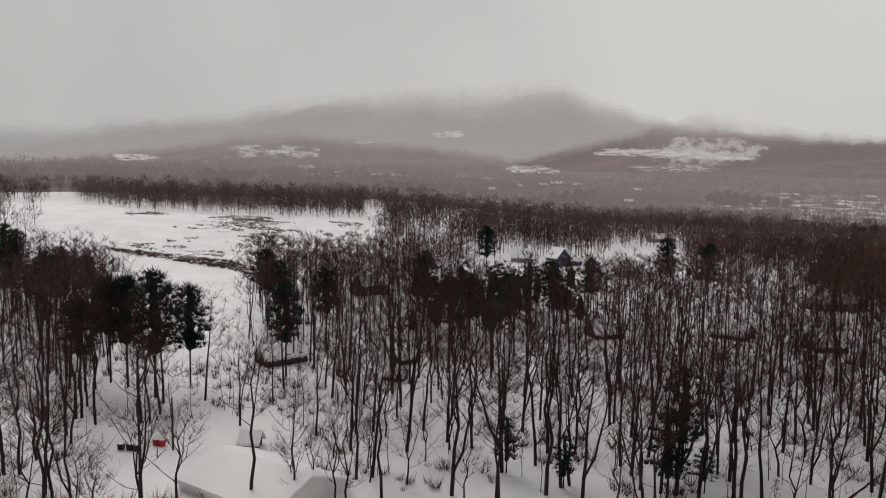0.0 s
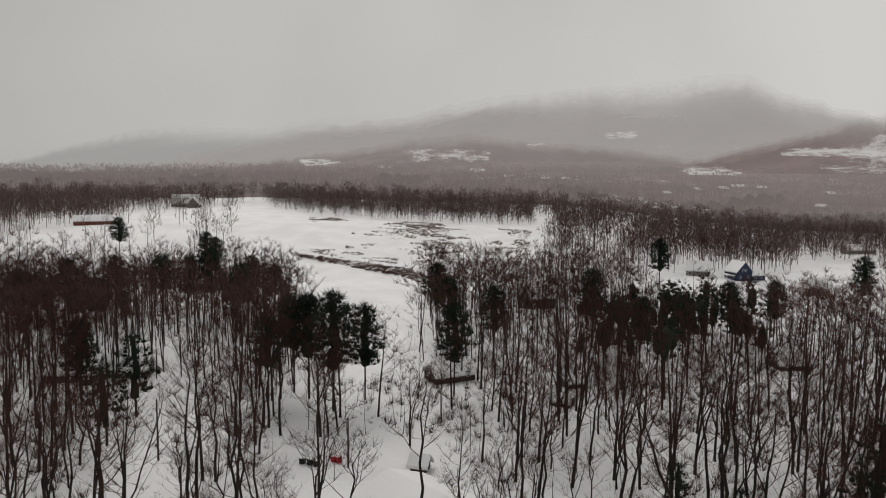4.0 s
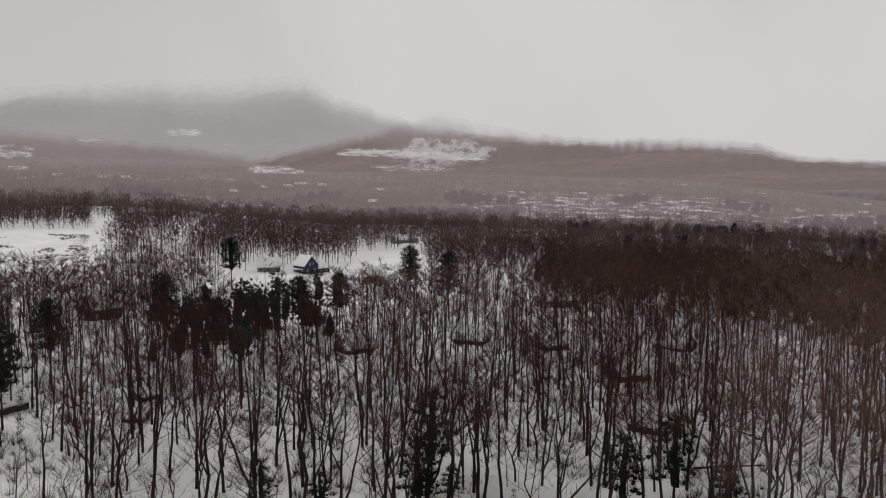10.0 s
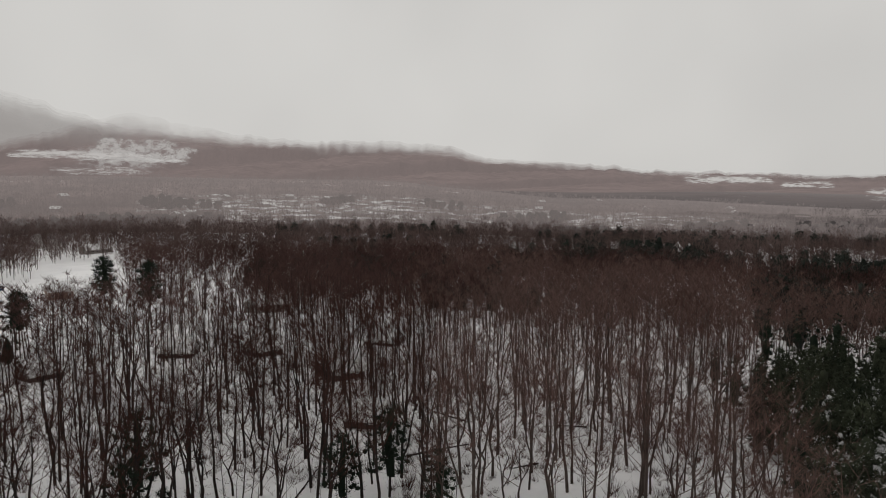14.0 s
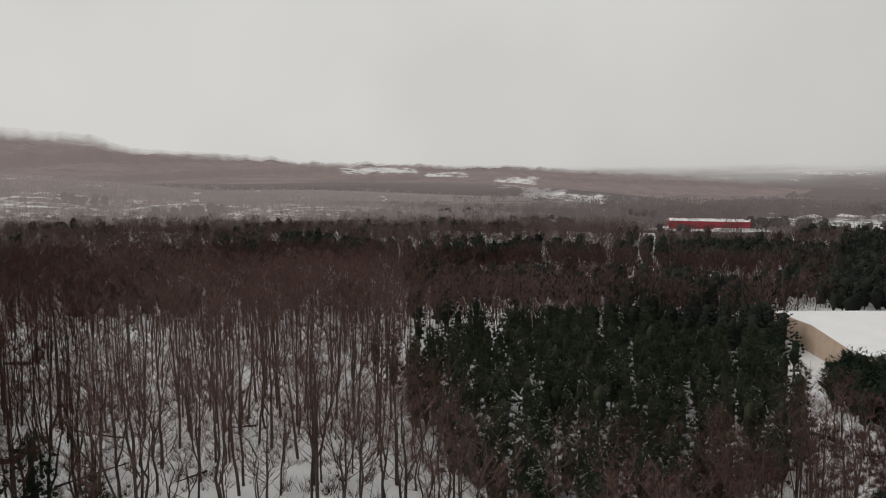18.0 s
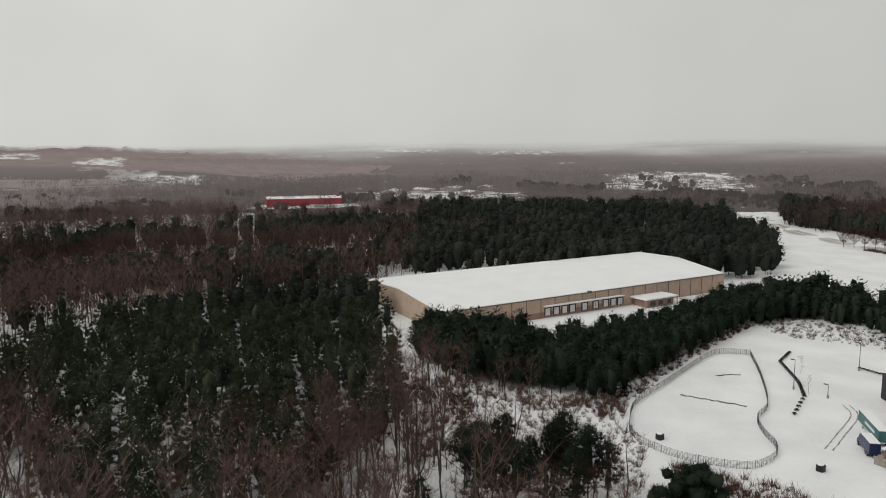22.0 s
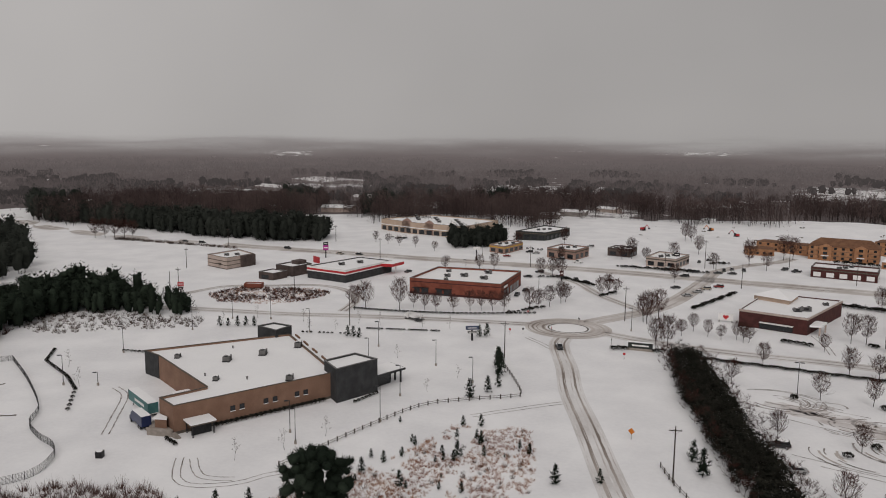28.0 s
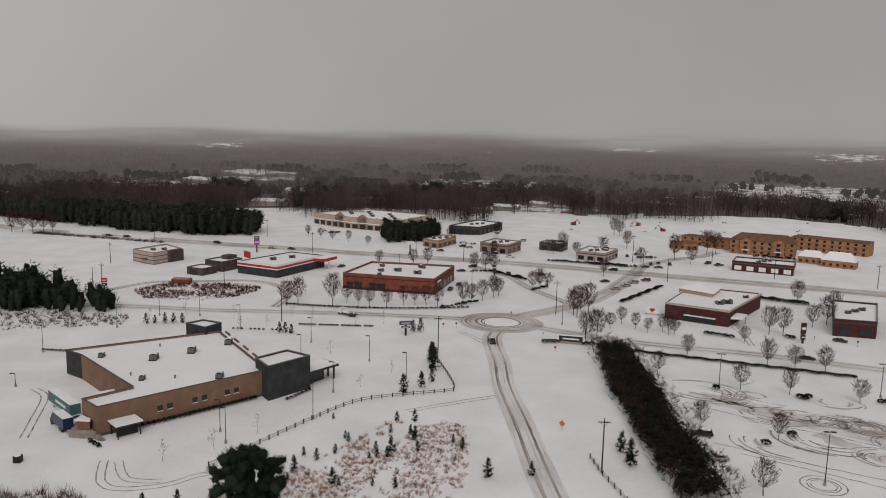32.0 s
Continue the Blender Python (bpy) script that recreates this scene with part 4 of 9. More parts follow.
for k in range(16):
    x, y = from_polar(-98.2 - 3.6 * g.random(), g.uniform(138, 172))
    near_b.append((x, y, height(x, y)))
for k in range(2):
    x, y = from_polar(-97.4 - 2.0 * g.random(), g.uniform(202, 226))
    pines_n.append((x, y, height(x, y)))
for k in range(40):
    x, y = from_polar(g.uniform(21, 41), g.uniform(430, 575))
    far_b.append((x, y, height(x, y)))
near_b.sort(key=lambda q: math.hypot(q[0], q[1]))


def spread_places(pts, nvar, lo, hi, seed):
    g = random.Random(seed)
    return [(x, y, z, g.uniform(0, 6.28), g.uniform(lo, hi), g.randrange(nvar)) for x, y, z in pts]


# nearest bare trees: each a thing of its own
near_var = [bare_tree(100 + i, 21 + 1.2 * (i % 4), 0.36 + 0.08 * (i % 3), 4.6 + 0.6 * (i % 3), 16, 4, 11, 0.26 + 0.03 * (i % 3), 7, 0.032, 1.9, 3, 1 + (i % 3), 0.2 + 0.13 * (i % 4)) for i in range(8)]
near_var += [bare_tree(140 + i, 15 + i, 0.2, 6.0, 15, 5, 8, 0.24, 6, 0.034, 1.7, 3, 3, 0.8) for i in range(3)]
near_mesh = [(fast_mesh("trunk", *t, M["bark"]), fast_mesh("crown", *c, M["twig"])) for t, c in near_var]
brown_mesh = [(fast_mesh("trunk", *t, M["bark_brown"]), fast_mesh("crown", *c, M["twig_light"])) for t, c in near_var]
for n, (x, y, z, tr, sc, w) in enumerate(spread_places(near_b[:300], 11, 0.7, 1.12, 7)):
    e = thing("bare_tree", "wide-spreading leafless tree with low dark limbs in snow" if w > 7 else "tall leafless forest tree with dark bark standing in snow", "tree", "forest trees", (x, y, z), tr)
    e.scale = (sc, sc, sc)
    brown = polar(x, y)[0] < -47 - 6 * noise.noise((x * 0.05, y * 0.05, 0))
    part("trunk", (brown_mesh if brown else near_mesh)[w][0], None, e)
    part("crown", (brown_mesh if brown else near_mesh)[w][1], None, e)
near2_var = [bare_tree(170 + i, 21 + 1.2 * (i % 4), 0.38 + 0.07 * (i % 3), 5.4, 12, 3, 14, 0.28, 5, 0.045, 2.0, 2, 1 + i % 3, 0.18) for i in range(8)]
rest = spread_places(near_b[300:], 8, 0.7, 1.12, 8)
mid_var = [bare_tree(200 + i, 21 + (i % 4), 0.42, 5.0, 9, 2, 10, 0.23, 4, 0.08, 2.4, 1, 1 + i % 2, 0.18) for i in range(8)]
pl = [(x, y, z, tr, s * (0.85 if polar(x, y)[1] > 225 and -26 < polar(x, y)[0] < -8 else 1), w) for x, y, z, tr, s, w in spread_places(mid_b, 8, 0.72, 1.1, 9)]
for label, places, var, east, bark, twig in (
        ("dense leafless winter wood with snow beneath", rest, near2_var, False, "bark", "twig"), ("brown leafless wood with snow beneath", rest, near2_var, True, "bark_brown", "twig_light"),
        ("leafless reddish-brown wood further up the slope", pl, mid_var, False, "bark", "twig_red"), ("lighter brown wood on the falling slope", pl, mid_var, True, "bark_brown", "twig_light")):
    here = [q for q in places if (polar(q[0], q[1])[0] < -47 - 6 * noise.noise((q[0] * 0.05, q[1] * 0.05, 0))) == east]
    wood = thing("bare_wood", label, "woods", kind="stuff")
    part("trunks", scatter_mesh("trunks", [t for t, c in var], here, M[bark]), None, wood)
    part("branches", scatter_mesh("branches", [c for t, c in var], here, M[twig]), None, wood)
under_var = [veil_tree(340 + i, 8 + i, 4.2, 46, 2.4, 0.18, 0.05, 0.08, 2) for i in range(4)]
g = random.Random(41)
low_b = [(x + g.uniform(-4, 4), y + g.uniform(-4, 4), z) for x, y, z in mid_b + far_b for k in range(2 if math.hypot(x, y) < 480 else 1) if (300 if polar(x, y)[0] < -27 else 590) < math.hypot(x, y) < 830]
low_b = [q for q in low_b if wood_kind(q[0], q[1]) and (polar(q[0], q[1])[0] < -33 or math.hypot(q[0], q[1]) > 590)]
# farther tier gets the twig colour lightened to stand for haze
for lo, hi, mat, label in ((0, 480, "twig_light", "reddish-brown young growth filling the wood"), (480, 9999, "twig_hazed", "hazy brown young growth filling the far wood")):
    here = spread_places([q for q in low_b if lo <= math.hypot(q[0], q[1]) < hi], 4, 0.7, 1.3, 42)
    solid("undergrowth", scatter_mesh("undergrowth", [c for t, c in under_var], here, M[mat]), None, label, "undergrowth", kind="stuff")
far_var = [veil_tree(300 + i, 19 + (i % 4) * 0.8, 5.0, 130, 2.6, 0.17, 0.25) for i in range(6)]
open_var = [veil_tree(320 + i, 18 + (i % 4) * 0.8, 5.6, 80, 3.0, 0.22, 0.2) for i in range(6)]
# beyond 500 m twigs and trunks take paler colours in place of haze
for lo, hi, mat, label in ((0, 500, "twig_red", "leafless woods in a reddish-brown mass of twigs"), (500, 9999, "twig_hazed", "distant reddish leafless woods with haze in their colour")):
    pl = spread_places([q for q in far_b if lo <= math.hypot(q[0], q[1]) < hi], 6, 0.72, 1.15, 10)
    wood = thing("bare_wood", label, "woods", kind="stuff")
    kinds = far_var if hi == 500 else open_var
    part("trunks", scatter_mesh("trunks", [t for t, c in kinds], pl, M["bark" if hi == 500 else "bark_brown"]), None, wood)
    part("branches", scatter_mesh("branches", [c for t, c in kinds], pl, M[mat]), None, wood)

# pine plantation and forest
pine_var = [round_pine(400 + i, 12.5 + (i % 4) * 0.9, 3.5, 0.06, 26, 780, 1.05, 0.15, 0.2, 4, 3, 0.45) for i in range(8)]
wild_var = [round_pine(440 + i, 16 + (i % 4) * 0.8, 3.5, 0.36, 16, 336, 1.0, 0.1, 0.22, 4, 3) for i in range(8)]
belt_var = [stand_pine(430 + i, 13.5 + (i % 4) * 0.9, 3.3, 420, 1.1, 0.26, 0.08, 7, 5, 9) for i in range(8)]
pl = spread_places([q for q in pines_n if not inside(q[0], q[1], PLANT)], 8, 0.75, 1.15, 11)
wood = thing("pine_wood", "dark pines standing among the bare trees", "pine trees", kind="stuff")
part("trunks", scatter_mesh("trunks", [t for t, c in wild_var], pl, M["bark"]), None, wood)
part("crown", scatter_mesh("crown", [c for t, c in wild_var], pl, M["needle"]), None, wood)
pl = spread_places([q for q in pines_low if q[1] < -78], 8, 0.55, 0.76, 19) + spread_places([q for q in pines_low if q[1] >= -78], 8, 0.85, 1.15, 19)
wood = thing("pine_wood", "dense near-black pines in a belt", "pine trees", kind="stuff")
part("trunks", scatter_mesh("trunks", [t for t, c in belt_var], pl, M["bark"]), None, wood)
part("crown", scatter_mesh("crown", [c for t, c in belt_var], pl, M["needle"]), None, wood)
pl = spread_places([q for q in pines_n if inside(q[0], q[1], PLANT)], 8, 0.75, 1.15, 12)
wood = thing("pine_wood", "young green pine plantation dusted with snow", "pine trees", kind="stuff")
part("trunks", scatter_mesh("trunks", [t for t, c in pine_var], pl, M["bark"]), None, wood)
part("crown", scatter_mesh("crown", [c for t, c in pine_var], pl, M["needle_young"]), None, wood)


def snow_flecks(seed):
    """Snow lying on the outer boughs of one pine."""
    g, t = random.Random(seed), Tri()
    for k in range(80):
        a, u = g.uniform(0, math.tau), g.uniform(0.3, 0.97)
        r = 3.3 * (1 - u ** 1.6) * g.uniform(0.6, 1.05) + 0.3
        o = (math.cos(a) * r, math.sin(a) * r, 15 * u + 0.3)
        t.sliver(o, (math.cos(a) * 0.4, math.sin(a) * 0.4, g.uniform(-0.35, 0.1)), 0.055, g)
    return t.arrays()


snowy = [p for p in pl if p[0] < 215 and rg.random() < (0.95 if p[0] < 165 else 0.35)]
part("snow_flecks", scatter_mesh("snow_flecks", [snow_flecks(i) for i in range(8)], snowy, M["roof_snow"]), None, wood, "snow caught on the boughs")
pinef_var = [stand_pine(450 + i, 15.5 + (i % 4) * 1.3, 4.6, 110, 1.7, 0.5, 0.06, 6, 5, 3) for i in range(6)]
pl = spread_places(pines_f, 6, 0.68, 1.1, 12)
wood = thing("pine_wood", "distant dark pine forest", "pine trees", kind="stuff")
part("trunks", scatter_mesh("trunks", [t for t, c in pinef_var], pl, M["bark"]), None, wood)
part("crown", scatter_mesh("crown", [c for t, c in pinef_var], pl, M["needle_hazed"]), None, wood)


sk_var = [stand_pine(470 + i, 11.5 + (i % 4) * 1.0, 3.4, 150, 1.25, 0.38, 0.0, 6, 5, 5) for i in range(6)]
pl = [(x, y, z, tr, sc * (1.35 if x > 290 and y < -300 else 0.62 + 0.6 * min(1, max(0, (x - 222) / 50)) if y > -300 else 1.0), w) for x, y, z, tr, sc, w in spread_places(skirted, 6, 0.7, 1.1, 14)]
wood = thing("pine_wood", "thick dark evergreen clump with low skirts", "pine trees", kind="stuff")
part("trunks", scatter_mesh("trunks", [t for t, c in sk_var], pl, M["bark"]), None, wood)
part("crown", scatter_mesh("crown", [c for t, c in sk_var], [q for q in pl if q[1] > -300], M["needle"]), None, wood)
# far stand takes the needle colour paled for haze
part("crown", scatter_mesh("crown", [c for t, c in sk_var], [q for q in pl if q[1] <= -300], M["needle_hazed"]), None, wood)

# tall single pines among the bare trees: bearing, distance, height, spread
white_pine = [massed_pine(500 + i, 24, 0.36 + 0.05 * (i % 3), 4.8, 74, 46, 1.0, 0.085, 4, 1.25, 0.62, 0.55, True, 0.26, 0.26, 0.6, 2.6) for i in range(5)]
dense_pine = [massed_pine(520 + i, 16, 0.24, 4.0, 38, 56, 0.8, 0.06, 3, 1.15, 0.6, 0.5, True, 0.24, 0.2, 0.6, 2.2) for i in range(3)]
wp_mesh = [(fast_mesh("trunk", *t, M["bark"]), fast_mesh("crown", *c, M["needle"])) for t, c in white_pine + dense_pine]
SINGLES = [(14, 162, 27), (15.8, 172, 25), (16.9, 178, 24), (11.6, 170, 23), (18.8, 172, 20), (4.8, 175, 22), (6.1, 262, 24), (5.2, 230, 22), (-5.5, 235, 25), (-10.2, 372, 26),
           (-23.3, 330, 24), (-26.2, 285, 24), (20.7, 268, 24), (22.7, 300, 27), (24.1, 305, 24), (29, 320, 22), (28, 168, 18), (30, 150, 16), (-9, 205, 20), (1.8, 210, 22),
           (-7.5, 215, 18), (-12, 222, 18), (-43.2, 118, 15), (-39.5, 112, 13), (-47, 110, 11), (-25, 122, 16), (-24, 108, 13), (26, 300, 25), (32, 300, 23), (-18, 250, 20), (-15, 245, 20), (31.5, 175, 20), (28.7, 438, 24), (23, 392, 25), (22.3, 384, 23), (19.8, 330, 21), (18.2, 306, 20)]
for n, (a, r, h) in enumerate(SINGLES):
    x, y = from_polar(a, r)
    e = thing("pine_tree", "tall dark pine rising above the bare wood", "pine tree", "single pines", (x, y, height(x, y)), n * 1.3)
    k = n % 5 if h > 19 else 5 + n % 3
    sc = h / (24 if k < 5 else 16)
    e.scale = (sc, sc, sc)
    part("trunk", wp_mesh[k][0], None, e)
    part("crown", wp_mesh[k][1], None, e)

# far woods on the slopes and the plain
FAR_STANDS = [(-142.5, -147.8, 750, 830), (-148.3, -151.5, 700, 790), (-153, -155.5, 820, 880), (-157, -159, 760, 800)]
g = random.Random(31)
hz_b, hz_p, mist_b, edge_b, pines_e = [], [], [], [], []
fog_b = []
for lo, hi, step in ((480, 820, 7.4), (820, 1150, 12), (1150, 1440, 15.5), (1440, 2050, 24)):
    lim = int(hi / step) + 1
    for i in range(-lim, lim + 1):
        for j in range(-lim, lim + 1):
            x, y = (i + g.uniform(-.5, .5)) * step, (j + g.uniform(-.5, .5)) * step
            a, r = polar(x, y)
            if not lo <= r < hi or a > 44 or a < -205 or (r < 820 and a > -126) or (r > 1440 and a > -108):
                continue
            edge = 1 + 0.14 * noise.noise((a * 0.35, 1.7, 0)) + 0.05 * noise.noise((a * 1.7, 4.1, 0))
            if any(a1 < a < a0 and r_0 < r * edge < r_1 for a0, a1, r_0, r_1 in OPEN_FAR) and (r < 700 or g.random() > 0.3):
                continue
            if any(a1 < a < a0 and r_0 < r * edge < r_1 for a0, a1, r_0, r_1 in HALF_OPEN) and g.random() > 0.25:
                continue
            if -62 < a < -20 and r < 1150 and g.random() < 0.2:
                continue
            nz = noise.noise((x * 0.006, y * 0.006, 0.3)) + 0.6 * noise.noise((x * 0.02, y * 0.02, 5))
            if nz > (0.5 if a > -70 else 0.5 if r < 820 else 0.3 if a < -126 and r < 1200 else 0.4):
                continue
            z = height(x, y)
            pn = noise.noise((x * 0.009, y * 0.009, 9))
            if r > 1440:
                fog_b.append((x, y, z))
            elif r > 1150 and (pn < 0.22 or a > -100):
                mist_b.append((x, y, z))
            elif pn > (0.34 if a > -80 else 0.3 if a > -112 else 0.12 if r > 820 else 0.26 if a > -152 else 0.5) or any(a1 < a < a0 and r_0 < r * edge < r_1 for a0, a1, r_0, r_1 in FAR_STANDS):
                (hz_p if r > 820 else pines_e).append((x, y, z))
            elif r < 820:
                edge_b.append((x, y, z))
            else:
                hz_b.append((x, y, z))
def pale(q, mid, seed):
    """Whether a far tree takes the brighter painted haze below the mountains."""
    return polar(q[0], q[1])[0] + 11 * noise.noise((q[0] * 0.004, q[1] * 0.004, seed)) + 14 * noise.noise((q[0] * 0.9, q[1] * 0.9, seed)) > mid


tiny = [veil_tree(600 + i, 16 + (i % 3), 6.0, 34, 3.8, 0.32, 0.2, 0.22, 2) for i in range(6)]
tiny_t = [veil_tree(610 + i, 15 + (i % 3), 6.2, 34, 3.8, 0.32, 0.3, 0.3, 2) for i in range(6)]
tiny_m = [veil_tree(640 + i, 14 + (i % 3), 8.0, 16, 5.0, 0.6, 0.25, 0.3, 0) for i in range(6)]
tiny_f = [veil_tree(660 + i, 13 + (i % 3), 12.0, 14, 7.0, 1.0, 0.2, 0.4, 0) for i in range(4)]
tiny_p = [stand_pine(620 + i, 12 + i, 6.6, 22, 2.0, 0.4, 0.1, 7, 4, 3) for i in range(4)]
# far trees glow with painted haze, brighter for the pale sets
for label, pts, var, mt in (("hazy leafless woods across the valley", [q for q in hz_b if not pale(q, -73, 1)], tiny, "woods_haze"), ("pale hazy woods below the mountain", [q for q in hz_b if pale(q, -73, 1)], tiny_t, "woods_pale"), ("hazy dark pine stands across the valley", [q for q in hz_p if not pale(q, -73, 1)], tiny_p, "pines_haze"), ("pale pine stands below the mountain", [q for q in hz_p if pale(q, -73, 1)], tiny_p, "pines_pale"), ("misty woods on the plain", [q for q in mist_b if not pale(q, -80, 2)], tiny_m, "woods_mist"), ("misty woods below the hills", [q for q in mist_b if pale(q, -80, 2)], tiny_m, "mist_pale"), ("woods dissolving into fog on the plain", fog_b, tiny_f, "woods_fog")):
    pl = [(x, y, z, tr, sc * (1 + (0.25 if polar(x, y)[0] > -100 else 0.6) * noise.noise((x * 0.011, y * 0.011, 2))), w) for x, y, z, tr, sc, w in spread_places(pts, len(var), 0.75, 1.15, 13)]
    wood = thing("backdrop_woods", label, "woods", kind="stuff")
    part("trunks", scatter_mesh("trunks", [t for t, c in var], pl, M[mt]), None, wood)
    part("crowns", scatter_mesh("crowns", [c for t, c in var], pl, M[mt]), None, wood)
edge_var = [veil_tree(680 + i, 18 + (i % 4) * 1.3, 5.0, 130, 2.8, 0.22, 0.22, 0.24) for i in range(6)]
pl = spread_places(edge_b, 6, 0.75, 1.2, 17)
wood = thing("bare_wood", "dark bare wood edging the far snowy lots", "woods", kind="stuff")
part("trunks", scatter_mesh("trunks", [t for t, c in edge_var], pl, M["bark"]), None, wood)
part("branches", scatter_mesh("branches", [c for t, c in edge_var], pl, M["twig_dusk"]), None, wood)
pl = spread_places([(x + g.uniform(-5, 5), y + g.uniform(-5, 5), z) for x, y, z in edge_b], 4, 0.6, 1.1, 43)
solid("undergrowth", scatter_mesh("undergrowth", [c for t, c in under_var], pl, M["twig_dusk"]), None, "dark young growth along the far wood's edge", "undergrowth", kind="stuff")
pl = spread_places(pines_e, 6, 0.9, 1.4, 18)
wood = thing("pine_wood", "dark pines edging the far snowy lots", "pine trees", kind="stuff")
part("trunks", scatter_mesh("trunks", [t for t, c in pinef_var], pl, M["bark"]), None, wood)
part("crown", scatter_mesh("crown", [c for t, c in pinef_var], pl, M["needle_hazed"]), None, wood)


# ---- buildings ----
M["tan_block"] = material("tan_block", (0.205, 0.118, 0.082), 0.9, 0, (0.25, 0.15, 0.105), 0.3, 0.2, 4)
M["dark_block"] = material("dark_block", (0.030, 0.031, 0.033), 0.85, 0, (0.05, 0.051, 0.053), 0.4, 0.2, 4)
M["brick"] = material("brick", (0.17, 0.05, 0.032), 0.9, 0, (0.24, 0.075, 0.05), 0.5, 0.2, 5)
M["dark_brick"] = material("dark_brick", (0.055, 0.018, 0.017), 0.9, 0, (0.085, 0.028, 0.025), 0.5, 0.2, 5)
M["beige"] = material("beige", (0.44, 0.33, 0.255), 0.8, 0, (0.50, 0.385, 0.30), 0.3, 0.1, 4)
M["peach"] = material("peach", (0.27, 0.172, 0.14), 0.8, 0, (0.33, 0.22, 0.18), 0.3, 0.1, 4)
M["cream"] = material("cream", (0.40, 0.32, 0.28), 0.8, 0, (0.48, 0.395, 0.35), 0.3, 0.1, 4)
M["roof_wood"] = material("roof_wood", (0.13, 0.062, 0.035), 0.9, 0, (0.2, 0.1, 0.055), 0.4, 0.1, 5)
M["osb"] = material("osb", (0.30, 0.142, 0.07), 0.85, 0, (0.40, 0.205, 0.11), 0.5, 0.1, 6)
M["red_paint"] = material("red_paint", (0.42, 0.022, 0.03), 0.55, 0, (0.48, 0.035, 0.04), 0.5)
M["white_paint"] = material("white_paint", (0.70, 0.69, 0.68), 0.6, 0, (0.78, 0.77, 0.76), 0.5)
M["navy"] = material("navy", (0.022, 0.033, 0.075), 0.7, 0, (0.034, 0.048, 0.10), 0.5)
M["metal_grey"] = material("metal_grey", (0.13, 0.128, 0.125), 0.5, 0.4, (0.19, 0.187, 0.185), 1.5)
M["steel_dark"] = material("steel_dark", (0.02, 0.02, 0.022), 0.5, 0.4, (0.035, 0.035, 0.037), 1.5)
M["glass"] = material("glass", (0.010, 0.012, 0.014), 0.12, 0, (0.016, 0.018, 0.021), 0.5, spec=0.5)
M["wood_grey"] = material("wood_grey", (0.075, 0.06, 0.05), 0.9, 0, (0.13, 0.11, 0.09), 1.5, 0.2, 12)
M["pole_wood"] = material("pole_wood", (0.03, 0.022, 0.018), 0.9, 0, (0.055, 0.042, 0.034), 1.5, 0.2, 12)
M["siding"] = material("siding", (0.2, 0.18, 0.165), 0.8, 0, (0.28, 0.25, 0.23), 0.4)
M["dark_siding"] = material("dark_siding", (0.055, 0.040, 0.036), 0.85, 0, (0.095, 0.070, 0.063), 0.4)
M["concrete"] = material("concrete", (0.26, 0.23, 0.20), 0.9, 0, (0.34, 0.30, 0.27), 0.8, 0.2, 6)
M["teal"] = material("teal", (0.05, 0.15, 0.15), 0.5, 0, (0.07, 0.18, 0.18), 0.5)
M["magenta"] = material("magenta", (0.35, 0.03, 0.22), 0.5, 0, (0.42, 0.05, 0.28), 0.5)
M["orange"] = material("orange", (0.55, 0.16, 0.02), 0.5, 0, (0.6, 0.2, 0.03), 0.5)
M["yellow"] = material("yellow", (0.5, 0.3, 0.03), 0.6, 0, (0.55, 0.34, 0.05), 0.5)
M["sign_blue"] = material("sign_blue", (0.03, 0.045, 0.09), 0.5, 0, (0.045, 0.06, 0.11), 0.5)
M["green_dark"] = material("green_dark", (0.022, 0.025, 0.023), 0.7, 0, (0.035, 0.038, 0.035), 0.5)


def wall_run(a, b, z0, z1, thick):
    """A wall of that thickness from a to b; outside is on the right."""
    ln = math.hypot(b[0] - a[0], b[1] - a[1])
    nx, ny = -(b[1] - a[1]) / ln * thick, (b[0] - a[0]) / ln * thick
    return Geo().slab([a, b, (b[0] + nx, b[1] + ny), (a[0] + nx, a[1] + ny)], z0, z1)


def ccw(pts):
    s = sum(pts[i][0] * pts[(i + 1) % len(pts)][1] - pts[(i + 1) % len(pts)][0] * pts[i][1] for i in range(len(pts)))
    return list(pts) if s > 0 else list(pts)[::-1]


def shrink(pts, d):
    n, out = len(pts), []
    for i in range(n):
        p, q, r = Vector(pts[i - 1]), Vector(pts[i]), Vector(pts[(i + 1) % n])
        u, v = (q - p).normalized(), (r - q).normalized()
        n1, n2 = Vector((-u.y, u.x)), Vector((-v.y, v.x))
        b = n1 + n2
        b = b / max(0.2, b.dot(n1))
        out.append((q.x + b.x * d, q.y + b.y * d))
    return out


